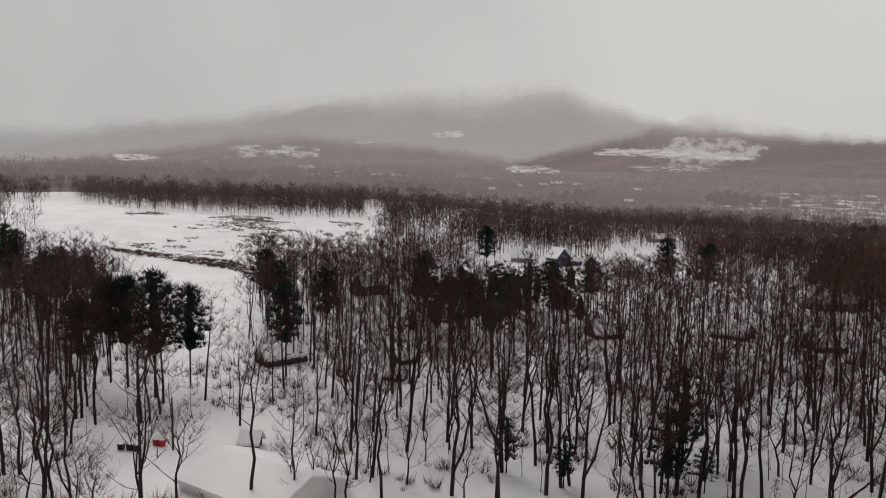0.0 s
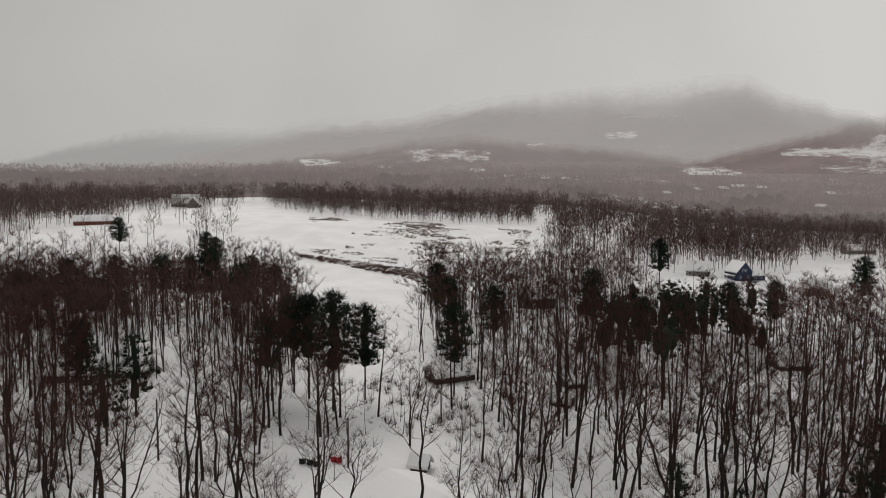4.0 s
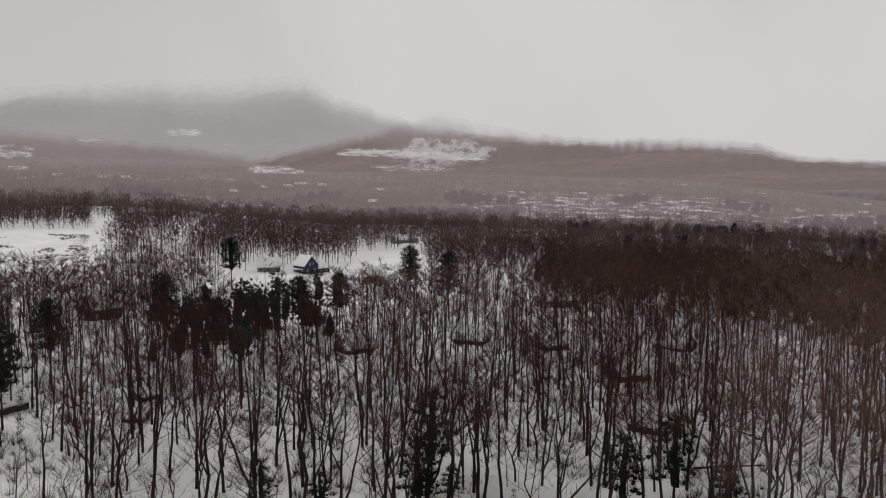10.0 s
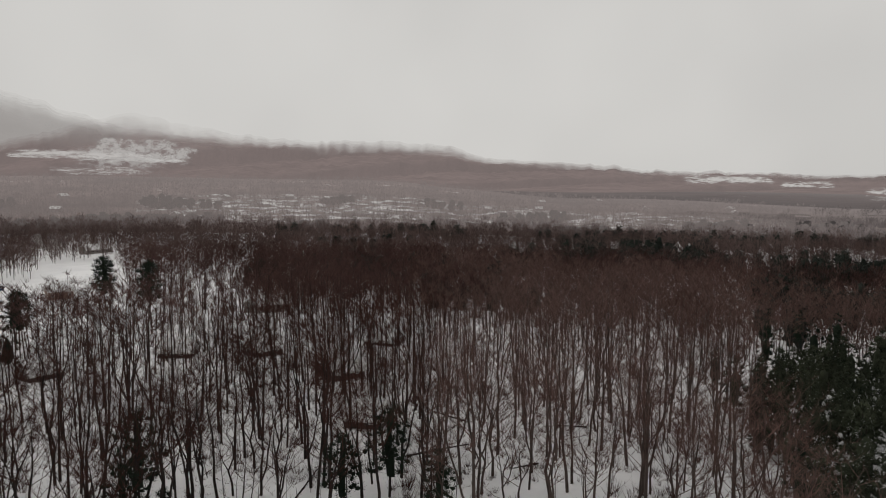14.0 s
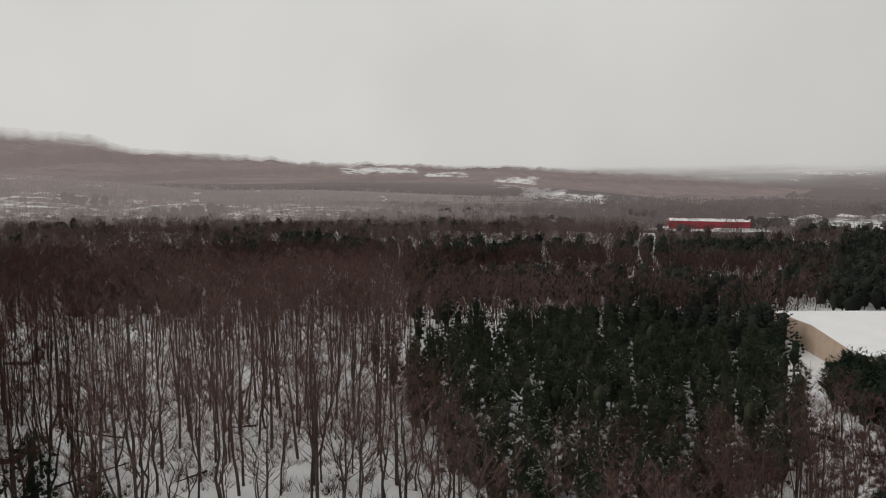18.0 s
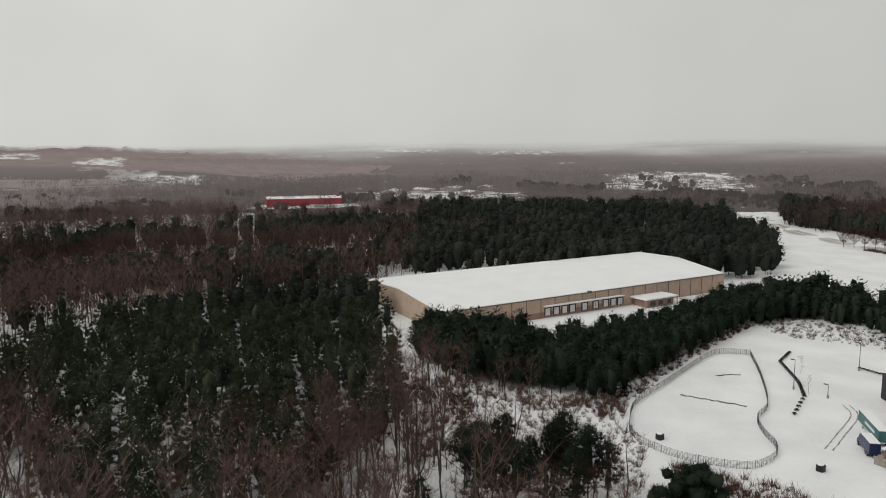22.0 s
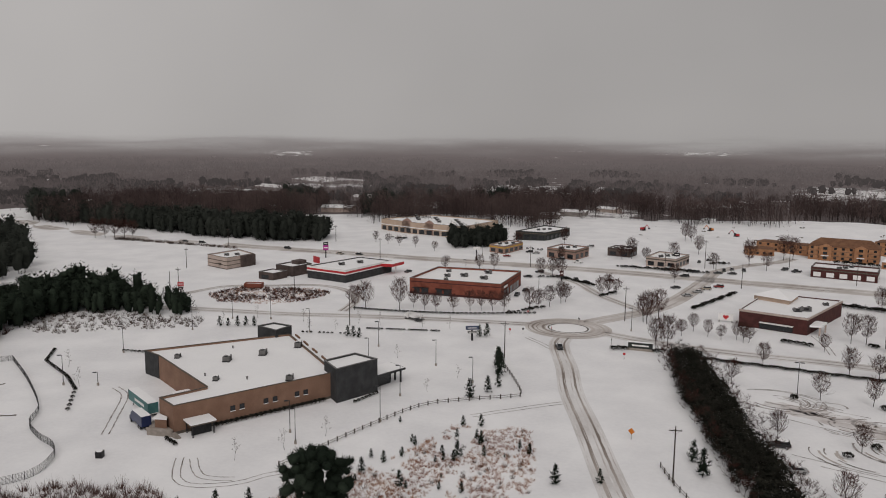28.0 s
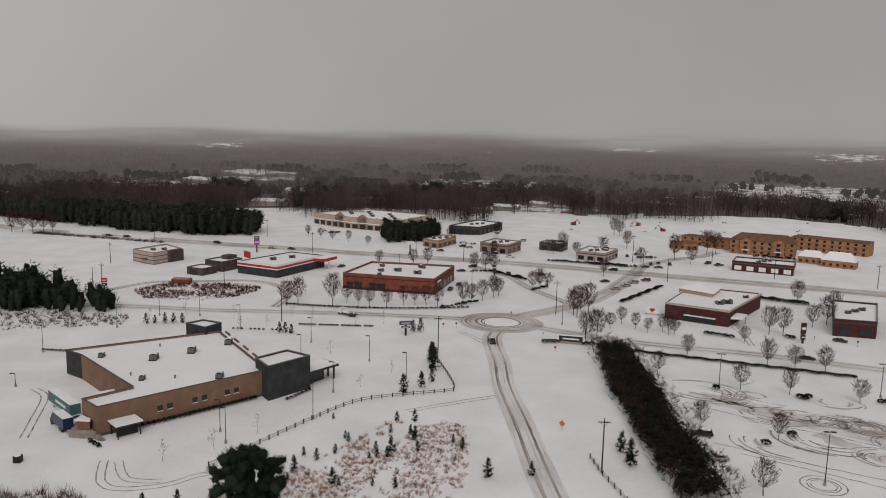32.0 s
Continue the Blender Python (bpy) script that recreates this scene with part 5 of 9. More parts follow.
def flat_building(name, label, pts, h, wall_mat, parapet=0.6, z=0.0, cap="metal_grey", category="building", root=None, walls=None, piece="wall"):
    """Walls side by side, a snowy flat roof behind a parapet, and a coping strip on each wall."""
    pts = ccw(pts)
    root = root or thing(name, label, category)
    n = len(pts)
    for i in range(n):
        a, b = pts[i], pts[(i + 1) % n]
        ln = math.hypot(b[0] - a[0], b[1] - a[1])
        ux, uy = (b[0] - a[0]) / ln, (b[1] - a[1]) / ln
        m = (walls or {}).get(i, wall_mat)
        w = part(piece, wall_run(a, (b[0] - ux * 0.3, b[1] - uy * 0.3), z - 0.4, z + h, 0.3), M[m], root)
        part("coping", wall_run((a[0] - ux * 0.05 + uy * 0.06, a[1] - uy * 0.05 - ux * 0.06), (b[0] - ux * 0.25 + uy * 0.06, b[1] - uy * 0.25 - ux * 0.06), z + h, z + h + 0.14, 0.42), M[cap], w)
    part("roof", Geo().slab(shrink(pts, 0.31), z + h - parapet - 0.3, z + h - parapet), M["roof_snow"], root, "flat roof under snow")
    return root


def on_wall(a, b, u, out=0.05):
    """Place and turn of a spot u metres along the wall from a to b, moved outwards (right of a to b)."""
    ln = math.hypot(b[0] - a[0], b[1] - a[1])
    ux, uy = (b[0] - a[0]) / ln, (b[1] - a[1]) / ln
    return a[0] + ux * u + uy * out, a[1] + uy * u - ux * out, math.atan2(uy, ux)


def wall_box(a, b, u, out, z0, w, d, h):
    """A box lying against a wall: u along, w wide, d deep, its middle out metres from the face."""
    x, y, rot = on_wall(a, b, u, out)
    return Geo().box(x, y, z0, w, d, h, rot)


def window(root, a, b, u, z, w, h, frame_mat="steel_dark", name="window", out=0.0):
    x, y, rot = on_wall(a, b, u, out)
    g = Geo()
    c, s = math.cos(rot), math.sin(rot)
    for dx, dz, sx, sz in ((0, 0, w, 0.1), (0, h - 0.1, w, 0.1), (-w / 2 + 0.05, 0.1, 0.1, h - 0.2), (w / 2 - 0.05, 0.1, 0.1, h - 0.2)):
        g.box(x + c * dx, y + s * dx, z + dz, sx, 0.18, sz, rot)
    f = part(name, g, M[frame_mat], root)
    part("pane", Geo().box(x, y, z + 0.1, w - 0.2, 0.08, h - 0.2, rot), M["glass"], f)
    return f


def rooftop_unit(x, y, z, rot, s=1.0):
    e = thing("rooftop_unit", "grey rooftop air-conditioning unit dusted with snow", "air conditioner", "rooftop units", (x, y, z), rot)
    part("curb", Geo().box(0, 0, -0.05, 2.9 * s, 1.9 * s, 0.35), M["steel_dark"], e)
    part("cabinet", Geo().box(0, 0, 0.3, 2.7 * s, 1.7 * s, 1.15 * s), M["metal_grey"], e)
    part("louvre", Geo().box(0.3 * s, -0.87 * s, 0.5, 1.5 * s, 0.08, 0.7 * s), M["steel_dark"], e)
    part("louvre", Geo().box(0.3 * s, 0.87 * s, 0.5, 1.5 * s, 0.08, 0.7 * s), M["steel_dark"], e)
    part("hood", Geo().slab([(1.35 * s, -0.6 * s), (1.95 * s, -0.5 * s), (1.95 * s, 0.5 * s), (1.35 * s, 0.6 * s)], 0.6, 1.2 * s), M["metal_grey"], e)
    part("fan_guard", Geo().rod((-0.6 * s, 0, 0.3 + 1.15 * s), (-0.6 * s, 0, 0.44 + 1.15 * s), 0.55 * s, n=10), M["steel_dark"], e)
    part("snow_cap", Geo().blob((0.45 * s, 0, 0.33 + 1.15 * s), 0.8 * s, 0.14, 3, 8, 4), M["roof_snow"], e)
    return e


# long low warehouse in the pines
wp = [(279, -57), (331, -209), (408, -202), (357, -37.5)]
ware = thing("warehouse", "long tan metal warehouse with a snow-covered low gable roof", "warehouse")
r0, r1 = (318, -47.2), (369.5, -205.5)
for i in range(4):
    a, b = wp[i], wp[(i + 1) % 4]
    if i % 2 == 0:
        g = wall_run(b, a, -0.5, 8.3, 0.3) if i == 2 else wall_run(a, b, -0.5, 8.3, -0.3)
        g = wall_run(a, b, -0.5, 8.3, 0.3)
    else:
        g = Geo()
        m = ((a[0] + b[0]) / 2, (a[1] + b[1]) / 2)
        vs = [(*a, -0.5), (*b, -0.5), (*b, 8.3), (*m, 10.6), (*a, 8.3)]
        k = Vector((r1[0] - r0[0], r1[1] - r0[1], 0)).normalized() * (0.3 if i == 3 else -0.3)
        vs += [(x + k.x, y + k.y, zz) for x, y, zz in vs]
        g.add(vs, [(0, 1, 2, 3, 4), (9, 8, 7, 6, 5)] + [(j, j + 5, (j + 1) % 5 + 5, (j + 1) % 5) for j in range(5)])
    part("wall", g, M["beige"], ware)
for p, q in ((wp[0], wp[1]), (wp[3], wp[2])):
    vs = [(*p, 8.35), (*q, 8.35), (*r1, 10.7), (*r0, 10.7)]
    vs += [(x, y, zz + 0.25) for x, y, zz in vs]
    part("roof", Geo().add(vs, [(3, 2, 1, 0), (4, 5, 6, 7), (0, 1, 5, 4), (1, 2, 6, 5), (2, 3, 7, 6), (3, 0, 4, 7)]), M["roof_snow"], ware, "low roof slope under smooth snow")
WA, WB = wp[0], wp[1]
part("gutter", wall_box(WA, WB, 80.3, 0.12, 8.1, 160.4, 0.2, 0.22), M["wood_grey"], ware)
for k in range(21):
    part("downspout", wall_box(WA, WB, 4 + k * 7.4, 0.08, 0, 0.16, 0.14, 8.1), M["wood_grey"], ware)
part("plinth", wall_box(WA, WB, 45, 0.03, 0, 88, 0.06, 2.6), M["peach"], ware, "warm brown lower wall panel")
# dock doors under one long canopy
part("dock_canopy", wall_box(WA, WB, 71.5, 0.9, 4.9, 44, 1.8, 0.35), M["roof_snow"], ware, "snow-topped canopy over the docks")
for u in (52, 56.5, 61, 65.2, 72, 78.2, 84, 88.5, 92.5):
    d = part("dock_door", wall_box(WA, WB, u, 0.06, 1.0, 2.7, 0.1, 3.0), M["white_paint"], ware)
    part("dock_seal", Geo().add(*[(lambda q: (q.v, q.f))(wall_box(WA, WB, u, 0.14, 3.95, 3.4, 0.3, 0.4))][0]), M["steel_dark"], d)
    for sd in (-1.55, 1.55):
        part("dock_seal", wall_box(WA, WB, u + sd, 0.14, 0.9, 0.4, 0.3, 3.1), M["steel_dark"], d)
part("vent", wall_box(WA, WB, 74, 0.8, 8.2, 1.6, 1.2, 0.9), M["metal_grey"], ware)
# office porch at the end of the docks
ox, oy, orot = on_wall(WA, WB, 108, 5.2)
c, s = math.cos(orot), math.sin(orot)
office = [(ox + c * dx - s * dy, oy + s * dx + c * dy) for dx, dy in ((-10, -5), (10, -5), (10, 5), (-10, 5))]
wing = flat_building("office_wing", "low brown office annexe with a broad snowy roof", [(ox + (x - ox) * 0.8, oy + (y - oy) * 0.8) for x, y in office], 3.4, "peach", 0.2)
part("overhang", Geo().slab(office, 3.6, 4.1), M["roof_snow"], wing, "wide snow-covered roof overhang")
for dx in (-9.6, -3, 3, 9.6):
    part("post", Geo().box(ox + c * dx + s * 4.6, oy + s * dx - c * 4.6, 0, 0.3, 0.3, 3.6, orot), M["concrete"], wing)
for dx in (-5, 0, 5):
    part("window", Geo().box(ox + c * dx + s * 4.05, oy + s * dx - c * 4.05, 0.8, 2.6, 0.1, 1.8, orot), M["glass"], wing)

# tan store with dark corner tower
A_, B_, E_, N_, Q_, P_, R_ = (135.1, -131.4), (115.5, -172.1), (142.7, -134.4), (137.9, -146.0), (170.9, -161.5), (178.7, -163.5), (152.0, -199.6)
brown_pts = ccw([A_, B_, R_, P_, Q_, N_, E_])
dark_i = {i: "dark_block" for i in range(7) if {brown_pts[i], brown_pts[(i + 1) % 7]} == {P_, Q_}}
store = flat_building("store_building", "tan block-walled store with a snow-covered flat roof", brown_pts, 7.2, "tan_block", 0.5, walls=dark_i, cap="wood_grey")
flat_building("", "", [(120.2, -173.3), (116.5, -183.6), (107.7, -181.5), (112.5, -167.9)], 9.6, "dark_block", 0.4, root=store, piece="tower_wall")
flat_building("", "", [(163.3, -197.3), (161.2, -203.3), (153.5, -202.8), (154.1, -195.3)], 9.2, "dark_block", 0.4, root=store, piece="stair_tower_wall")
FL = math.hypot(A_[0] - B_[0], A_[1] - B_[1])


def front(u, out, z0, w, d, h):
    """On the store's long front; u metres from the dock corner towards the tower."""
    ux, uy = (B_[0] - A_[0]) / FL, (B_[1] - A_[1]) / FL
    return Geo().box(A_[0] + ux * u + uy * out, A_[1] + uy * u - ux * out, z0, w, d, h, math.atan2(uy, ux))


for u in (15, 17.5, 24.1, 26.7, 33.1, 35.7):
    f = part("window", front(u, 0.02, 2.8, 1.3, 0.2, 1.3), M["steel_dark"], store)
    part("pane", front(u, 0.09, 2.9, 1.1, 0.1, 1.1), M["glass"], f)
    part("sill", front(u, 0.14, 2.68, 1.45, 0.3, 0.12), M["roof_snow"], f, "snow-topped sill")
part("base_course", front(22.6, 0.04, 0, 44.5, 0.1, 0.7), M["wood_grey"], store)
porch = thing("side_porch", "small flat-roofed delivery porch under snow", "porch")
part("porch_roof", front(5.5, 2.6, 3.2, 6.4, 5.0, 0.3), M["roof_snow"], porch)
part("fascia", front(5.5, 2.6, 2.85, 6.2, 4.8, 0.34), M["wood_grey"], porch)
for u, o in ((2.9, 4.7), (8.1, 4.7), (2.9, 0.6), (8.1, 0.6)):
    part("post", front(u, o, 0, 0.25, 0.25, 2.86), M["steel_dark"], porch)
# dark upright sheet standing under the porch roof
part("dark_panel", front(5.5, 3.4, 0.1, 5.0, 0.12, 2.5), M["steel_dark"], porch)
dock = thing("loading_dock", "concrete loading dock with steps at the store corner", "loading dock")
part("platform", Geo().slab([(134.4, -130.0), (140.8, -128.3), (144.6, -133.8), (142.6, -134.2), (135.1, -131.2)], 0, 1.2), M["concrete"], dock)
part("parapet", Geo().slab([(134.2, -129.8), (140.9, -128.1), (141.1, -128.5), (134.5, -130.2)], 1.2, 1.9), M["concrete"], dock)
part("dock_shed", Geo().slab([(137.4, -131.4), (140.5, -130.6), (141.6, -133.2), (138.4, -132.3)], 1.2, 3.4), M["tan_block"], dock)
part("shed_roof", Geo().slab([(137.1, -131.2), (140.8, -130.1), (142.0, -133.4), (138.2, -132.5)], 3.4, 3.65), M["roof_snow"], dock)
for k in range(5):
    part("step", Geo().slab([(133.4 - 0.3 * k, -129.6), (134.5 - 0.3 * k, -130.1), (134.2 - 0.3 * k, -130.9), (133.1 - 0.3 * k, -130.4)], 0, 1.1 - 0.2 * k), M["concrete"], dock)
dockhouse = thing("dock_shelter", "low dock shelter roof against the tan wall", "shed")
part("shelter", Geo().slab([(145.2, -149.2), (149.4, -151.1), (151.4, -147.3), (147.2, -145.3)], 0, 3.0), M["tan_block"], dockhouse)
part("shelter_roof", Geo().slab([(145.0, -149.3), (149.6, -151.4), (151.8, -147.2), (147.2, -145.0)], 3.0, 3.3), M["roof_snow"], dockhouse)
# entrance canopy on the tower's far side
can = thing("entrance_canopy", "dark flat entrance canopy on posts with snow on top", "canopy")
part("canopy_roof", Geo().slab([(115.6, -184.0), (107.9, -182.0), (104.6, -192.5), (111.6, -195.5)], 3.9, 4.4), M["dark_block"], can)
part("canopy_snow", Geo().slab([(115.2, -184.5), (108.3, -182.6), (105.1, -192.2), (111.5, -195.0)], 4.4, 4.55), M["roof_snow"], can)
for x, y in ((106, -192), (111, -194.2), (108.5, -193.1)):
    part("post", Geo().box(x, y, 0, 0.5, 0.5, 3.9, 0.3), M["dark_block"], can)
part("vestibule", Geo().slab([(114.3, -184.6), (110, -183.6), (108.4, -190.4), (112.1, -192)], 0, 3.2), M["glass"], can)
for x, y, s in ((165.5, -163.7, 0.75), (150.5, -167.9, 1.1), (145.5, -178, 1.1), (141.3, -189.9, 1.1), (140.9, -152.6, 0.7), (123.7, -162.1, 0.95)):
    rooftop_unit(x, y, 6.7, -1.15, s)
for k in range(4):
    part("parapet_step", Geo().box(147.5 - 7.3 * k, -197.9 + 6.0 * k * 0.93, 7.1, 4.6, 0.4, 0.55, -0.652), M["tan_block"], store)
for x, y in ((146, -154), (134, -157), (158, -179)):
    v = thing("roof_vent", "small round vent pipe on the snowy roof", "vent", "roof vents", (x, y, 6.7))
    part("pipe", Geo().rod((0, 0, -0.1), (0, 0, 0.6), 0.2), M["metal_grey"], v)
    part("cowl", Geo().rod((0, 0, 0.6), (0, 0, 0.85), 0.35, 0.25), M["metal_grey"], v)

# hardware store with red and white bands
HS = ccw([(229.7, -317.5), (204.8, -314.5), (200.5, -353), (221.8, -355)])
hard = flat_building("hardware_store", "low dark store with red and white fascia bands and snowy roof", HS, 6.3, "dark_block", 0.5, cap="white_paint")
for i in range(4):
    a, b = HS[i], HS[(i + 1) % 4]
    ln = math.hypot(b[0] - a[0], b[1] - a[1])
    for z0, h, m in ((5.5, 0.85, "white_paint"), (4.45, 1.04, "red_paint"), (3.9, 0.54, "white_paint")):
        part("fascia_band", wall_box(a, b, ln / 2, 0.1, z0, ln + 0.4, 0.2, h), M[m], hard)
part("canopy", Geo().slab([(201.2, -343), (195, -344), (194, -355), (200, -355)], 4.4, 5.9), M["red_paint"], hard, "red pump canopy")
part("canopy_snow", Geo().slab([(201.2, -343), (195, -344), (194, -355), (200, -355)], 5.91, 6.1), M["roof_snow"], hard)
part("canopy_post", Geo().box(195.6, -349, 0, 0.4, 0.4, 4.4), M["white_paint"], hard)
for x, y in ((217, -330), (212, -340)):
    rooftop_unit(x, y, 5.8, 0.3, 1.0)

# brick store
BS = ccw([(165.2, -307.8), (122, -313), (126, -350), (167.2, -341.7)])
brick = flat_building("brick_store", "red brick retail store with snow on its flat roof", BS, 7.3, "brick", 0.8)
for i in range(4):
    a, b = BS[i], BS[(i + 1) % 4]
    ln = math.hypot(b[0] - a[0], b[1] - a[1])
    part("brick_band", wall_box(a, b, ln / 2, 0.05, 5.6, ln, 0.1, 0.4), M["dark_brick"], brick)
    part("brick_base", wall_box(a, b, ln / 2, 0.05, 0, ln, 0.1, 1.0), M["dark_brick"], brick)
    n = int(ln / 9)
    for k in range(n):
        part("pilaster", wall_box(a, b, (k + 0.5) * ln / n, 0.1, 1.0, 0.9, 0.2, 4.6), M["brick"], brick)
ga, gb = (165.2, -307.8), (122, -313)
for k, u in enumerate((5.5, 16.5)):
    x, y, rot = on_wall(gb, ga, 43.3 - u, -0.0)
    g = Geo().box(x - 0.1, y + 0.9, 3.0, 7.5, 1.8, 0.3, rot)
    part("awning", g, M["steel_dark"], brick)
    part("shopfront", Geo().box(x, y + 0.06, 0.3, 7.0, 0.2, 2.6, rot), M["glass"], brick)
sa, sb = (122, -313), (126, -350)
for u in (6, 12, 18, 24, 30):
    x, y, rot = on_wall(sb, sa, 37.2 - u, 0)
    part("shopfront", Geo().box(x - 0.08, y, 0.3, 4.6, 0.2, 3.4, rot), M["glass"], brick)
part("corner_sign", Geo().box(121.9, -319, 5.0, 0.2, 6, 0.8, 0.1), M["white_paint"], brick)
for x, y, s in ((150, -316, 0.9), (143, -320, 1.1), (132, -318, 1.1), (136, -333, 1.1), (155, -328, 0.8), (147, -308, 0.6)):
    rooftop_unit(x + 3, y - 7, 6.5, 0.1, s)

# bank with hipped lantern roof
BK = ccw([(22.5, -314), (-1.7, -309), (-14.2, -351), (15, -354)])
bank = flat_building("bank_building", "dark red brick building with a white roof and raised hip", BK, 6.6, "dark_brick", 0.5, cap="white_paint")
hip = [(19, -340), (5.5, -334), (2.5, -349), (14.5, -352.5)]
part("hip_base", Geo().slab(hip, 6.0, 7.9), M["beige"], bank)
hv = [(x, y, 7.9) for x, y in ((20, -339.2), (4.6, -332.6), (1.6, -349.6), (15, -353.6))] + [(10.4, -343.5, 10.6)]
part("hip_roof", Geo().add(hv, [(0, 1, 4), (1, 2, 4), (2, 3, 4), (3, 0, 4), (3, 2, 1, 0)]), M["roof_snow"], bank, "snow-covered hipped roof")
for i in range(4):
    a, b = BK[i], BK[(i + 1) % 4]
    ln = math.hypot(b[0] - a[0], b[1] - a[1])
    part("fascia_band", wall_box(a, b, ln / 2, 0.08, 5.8, ln + 0.2, 0.16, 0.75), M["cream"], bank)
part("drive_canopy", Geo().slab([(-2.5, -309.5), (-6.5, -310.5), (-8.5, -318), (-4.5, -319)], 3.2, 3.9), M["roof_snow"], bank)
for x, y in ((-6, -311), (-8, -317.5)):
    part("canopy_post", Geo().box(x, y, 0, 0.6, 0.6, 3.2), M["cream"], bank)
part("awning", Geo().box(9, -310.2, 2.6, 12, 1.6, 0.25, 2.94), M["white_paint"], bank)
part("shopfront", Geo().box(9, -311.0, 0.3, 12, 0.3, 2.2, 2.94), M["glass"], bank)
for x, y, s in ((2, -322, 1.0), (-1, -325, 1.2), (-8, -340, 0.7)):
    rooftop_unit(x, y, 6.1, 0.4, s)

# pale cabin-like shop with brown corner (by the highway)
CS = ccw([(299.3, -321), (281.5, -316.3), (279.4, -336), (297, -344)])
con = flat_building("pale_shop", "pale pinkish two-storey shop with dark horizontal bands", CS, 6.4, "cream", 0.6, cap="wood_grey")
for i in range(4):
    a, b = CS[i], CS[(i + 1) % 4]
    ln = math.hypot(b[0] - a[0], b[1] - a[1])
    for z0 in (0.0, 2.0, 4.1):
        part("dark_band", wall_box(a, b, ln / 2, 0.06, z0, ln + 0.1, 0.12, 0.35), M["wood_grey"], con)
part("corner_bay", Geo().slab([(280.6, -326), (279.2, -326), (278.2, -336), (279.6, -336)], 0, 6.2), M["dark_siding"], con)
part("door_canopy", Geo().box(288, -317.0, 2.6, 3, 2, 0.3, 0.2), M["wood_grey"], con)
for x, y in ((290, -322), (286, -326)):
    rooftop_unit(x, y - 4, 5.8, 0.2, 0.8)

# dark diner row by the hardware store
d1 = flat_building("diner", "dark brown flat-roofed diner with stepped walls", [(250, -318), (238, -316), (236, -330), (248, -333)], 5.2, "dark_siding", 0.5)
part("tower_block", Geo().slab([(246, -326), (241, -325), (240, -331), (245, -332)], 0, 6.6), M["dark_siding"], d1)
d2 = flat_building("diner_annexe", "low dark diner annexe with snow on top", [(250, -304), (240, -303), (239, -313), (249, -314)], 3.6, "dark_siding", 0.4)
part("red_sign", Geo().box(242, -343, 3, 7, 0.5, 3.5, -0.5), M["red_paint"], d1)
part("shopfront", Geo().box(244, -316.6, 0.4, 8, 0.2, 2.4, 0.16), M["glass"], d1)
part("lit_window", Geo().box(244.5, -303.3, 0.5, 6, 0.2, 1.8, 0.1), M["glass"], d2)
enc = thing("bin_enclosure", "low red-brown fenced bin enclosure topped with snow", "bin enclosure")
for a, b in (((240.4, -281.3), (232.7, -284.6)), ((232.7, -284.6), (234.2, -288.4)), ((234.2, -288.4), (242, -285.2)), ((242, -285.2), (240.4, -281.3))):
    part("panel", wall_run(a, b, -0.1, 2.2, 0.2), M["brick"], enc)
part("snow_top", Geo().slab([(240.3, -281.6), (233, -284.7), (234.3, -288.1), (241.7, -285)], 1.4, 1.7), M["roof_snow"], enc)

# strip mall
SM = ccw([(301, -514), (262, -501), (223, -497), (217, -548), (283, -560)])
mall = flat_building("strip_mall", "long beige strip mall with arcade and snowy roof", SM, 8.5, "beige", 0.7, cap="wood_grey")
m0, m1, m2 = (301, -514), (262, -501), (223, -497)
for a, b in ((m1, m0), (m2, m1)):
    a, b = (b, a)
    ln = math.hypot(b[0] - a[0], b[1] - a[1])
    nb = int(ln / 6)
    for k in range(nb):
        u = (k + 0.5) * ln / nb
        x, y, rot = on_wall(b, a, ln - u, 0.08)
        part("shopfront", Geo().box(x, y, 0.3, 4.6, 0.25, 3.2, rot), M["glass"], mall)
        x, y, rot = on_wall(b, a, ln - u + 3, 0.35)
        part("column", Geo().box(x, y, 0, 0.7, 0.7, 4.4, rot), M["cream"], mall)
    x, y, rot = on_wall(b, a, ln / 2, 1.2)
    part("arcade_roof", Geo().box(x, y, 4.3, ln, 2.6, 0.5, rot), M["roof_snow"], mall)
for u, w in ((30, 9), (52, 8)):
    a, b = (m1, m0) if u < 41 else (m2, m1)
    uu = 41 - u if u < 41 else 80 - u
    x, y, rot = on_wall(a, b, uu + 2, 0.9)
    cx, sx = math.cos(rot), math.sin(rot)
    vs = []
    for k in (-0.9, 0.9):
        for dx, z in ((-w / 2, 0), (w / 2, 0), (w / 2, 8.6), (0, 11), (-w / 2, 8.6)):
            vs.append((x + cx * dx - sx * k, y + sx * dx + cx * k, z))
    part("gable_front", Geo().add(vs, [(4, 3, 2, 1, 0), (5, 6, 7, 8, 9)] + [(j, (j + 1) % 5, (j + 1) % 5 + 5, j + 5) for j in range(5)]), M["peach"], mall)
for k in range(9):
    rooftop_unit(232 + 7 * k, -512 - 2.2 * k - (k % 3) * 9, 7.8, 0.2, 1.0)

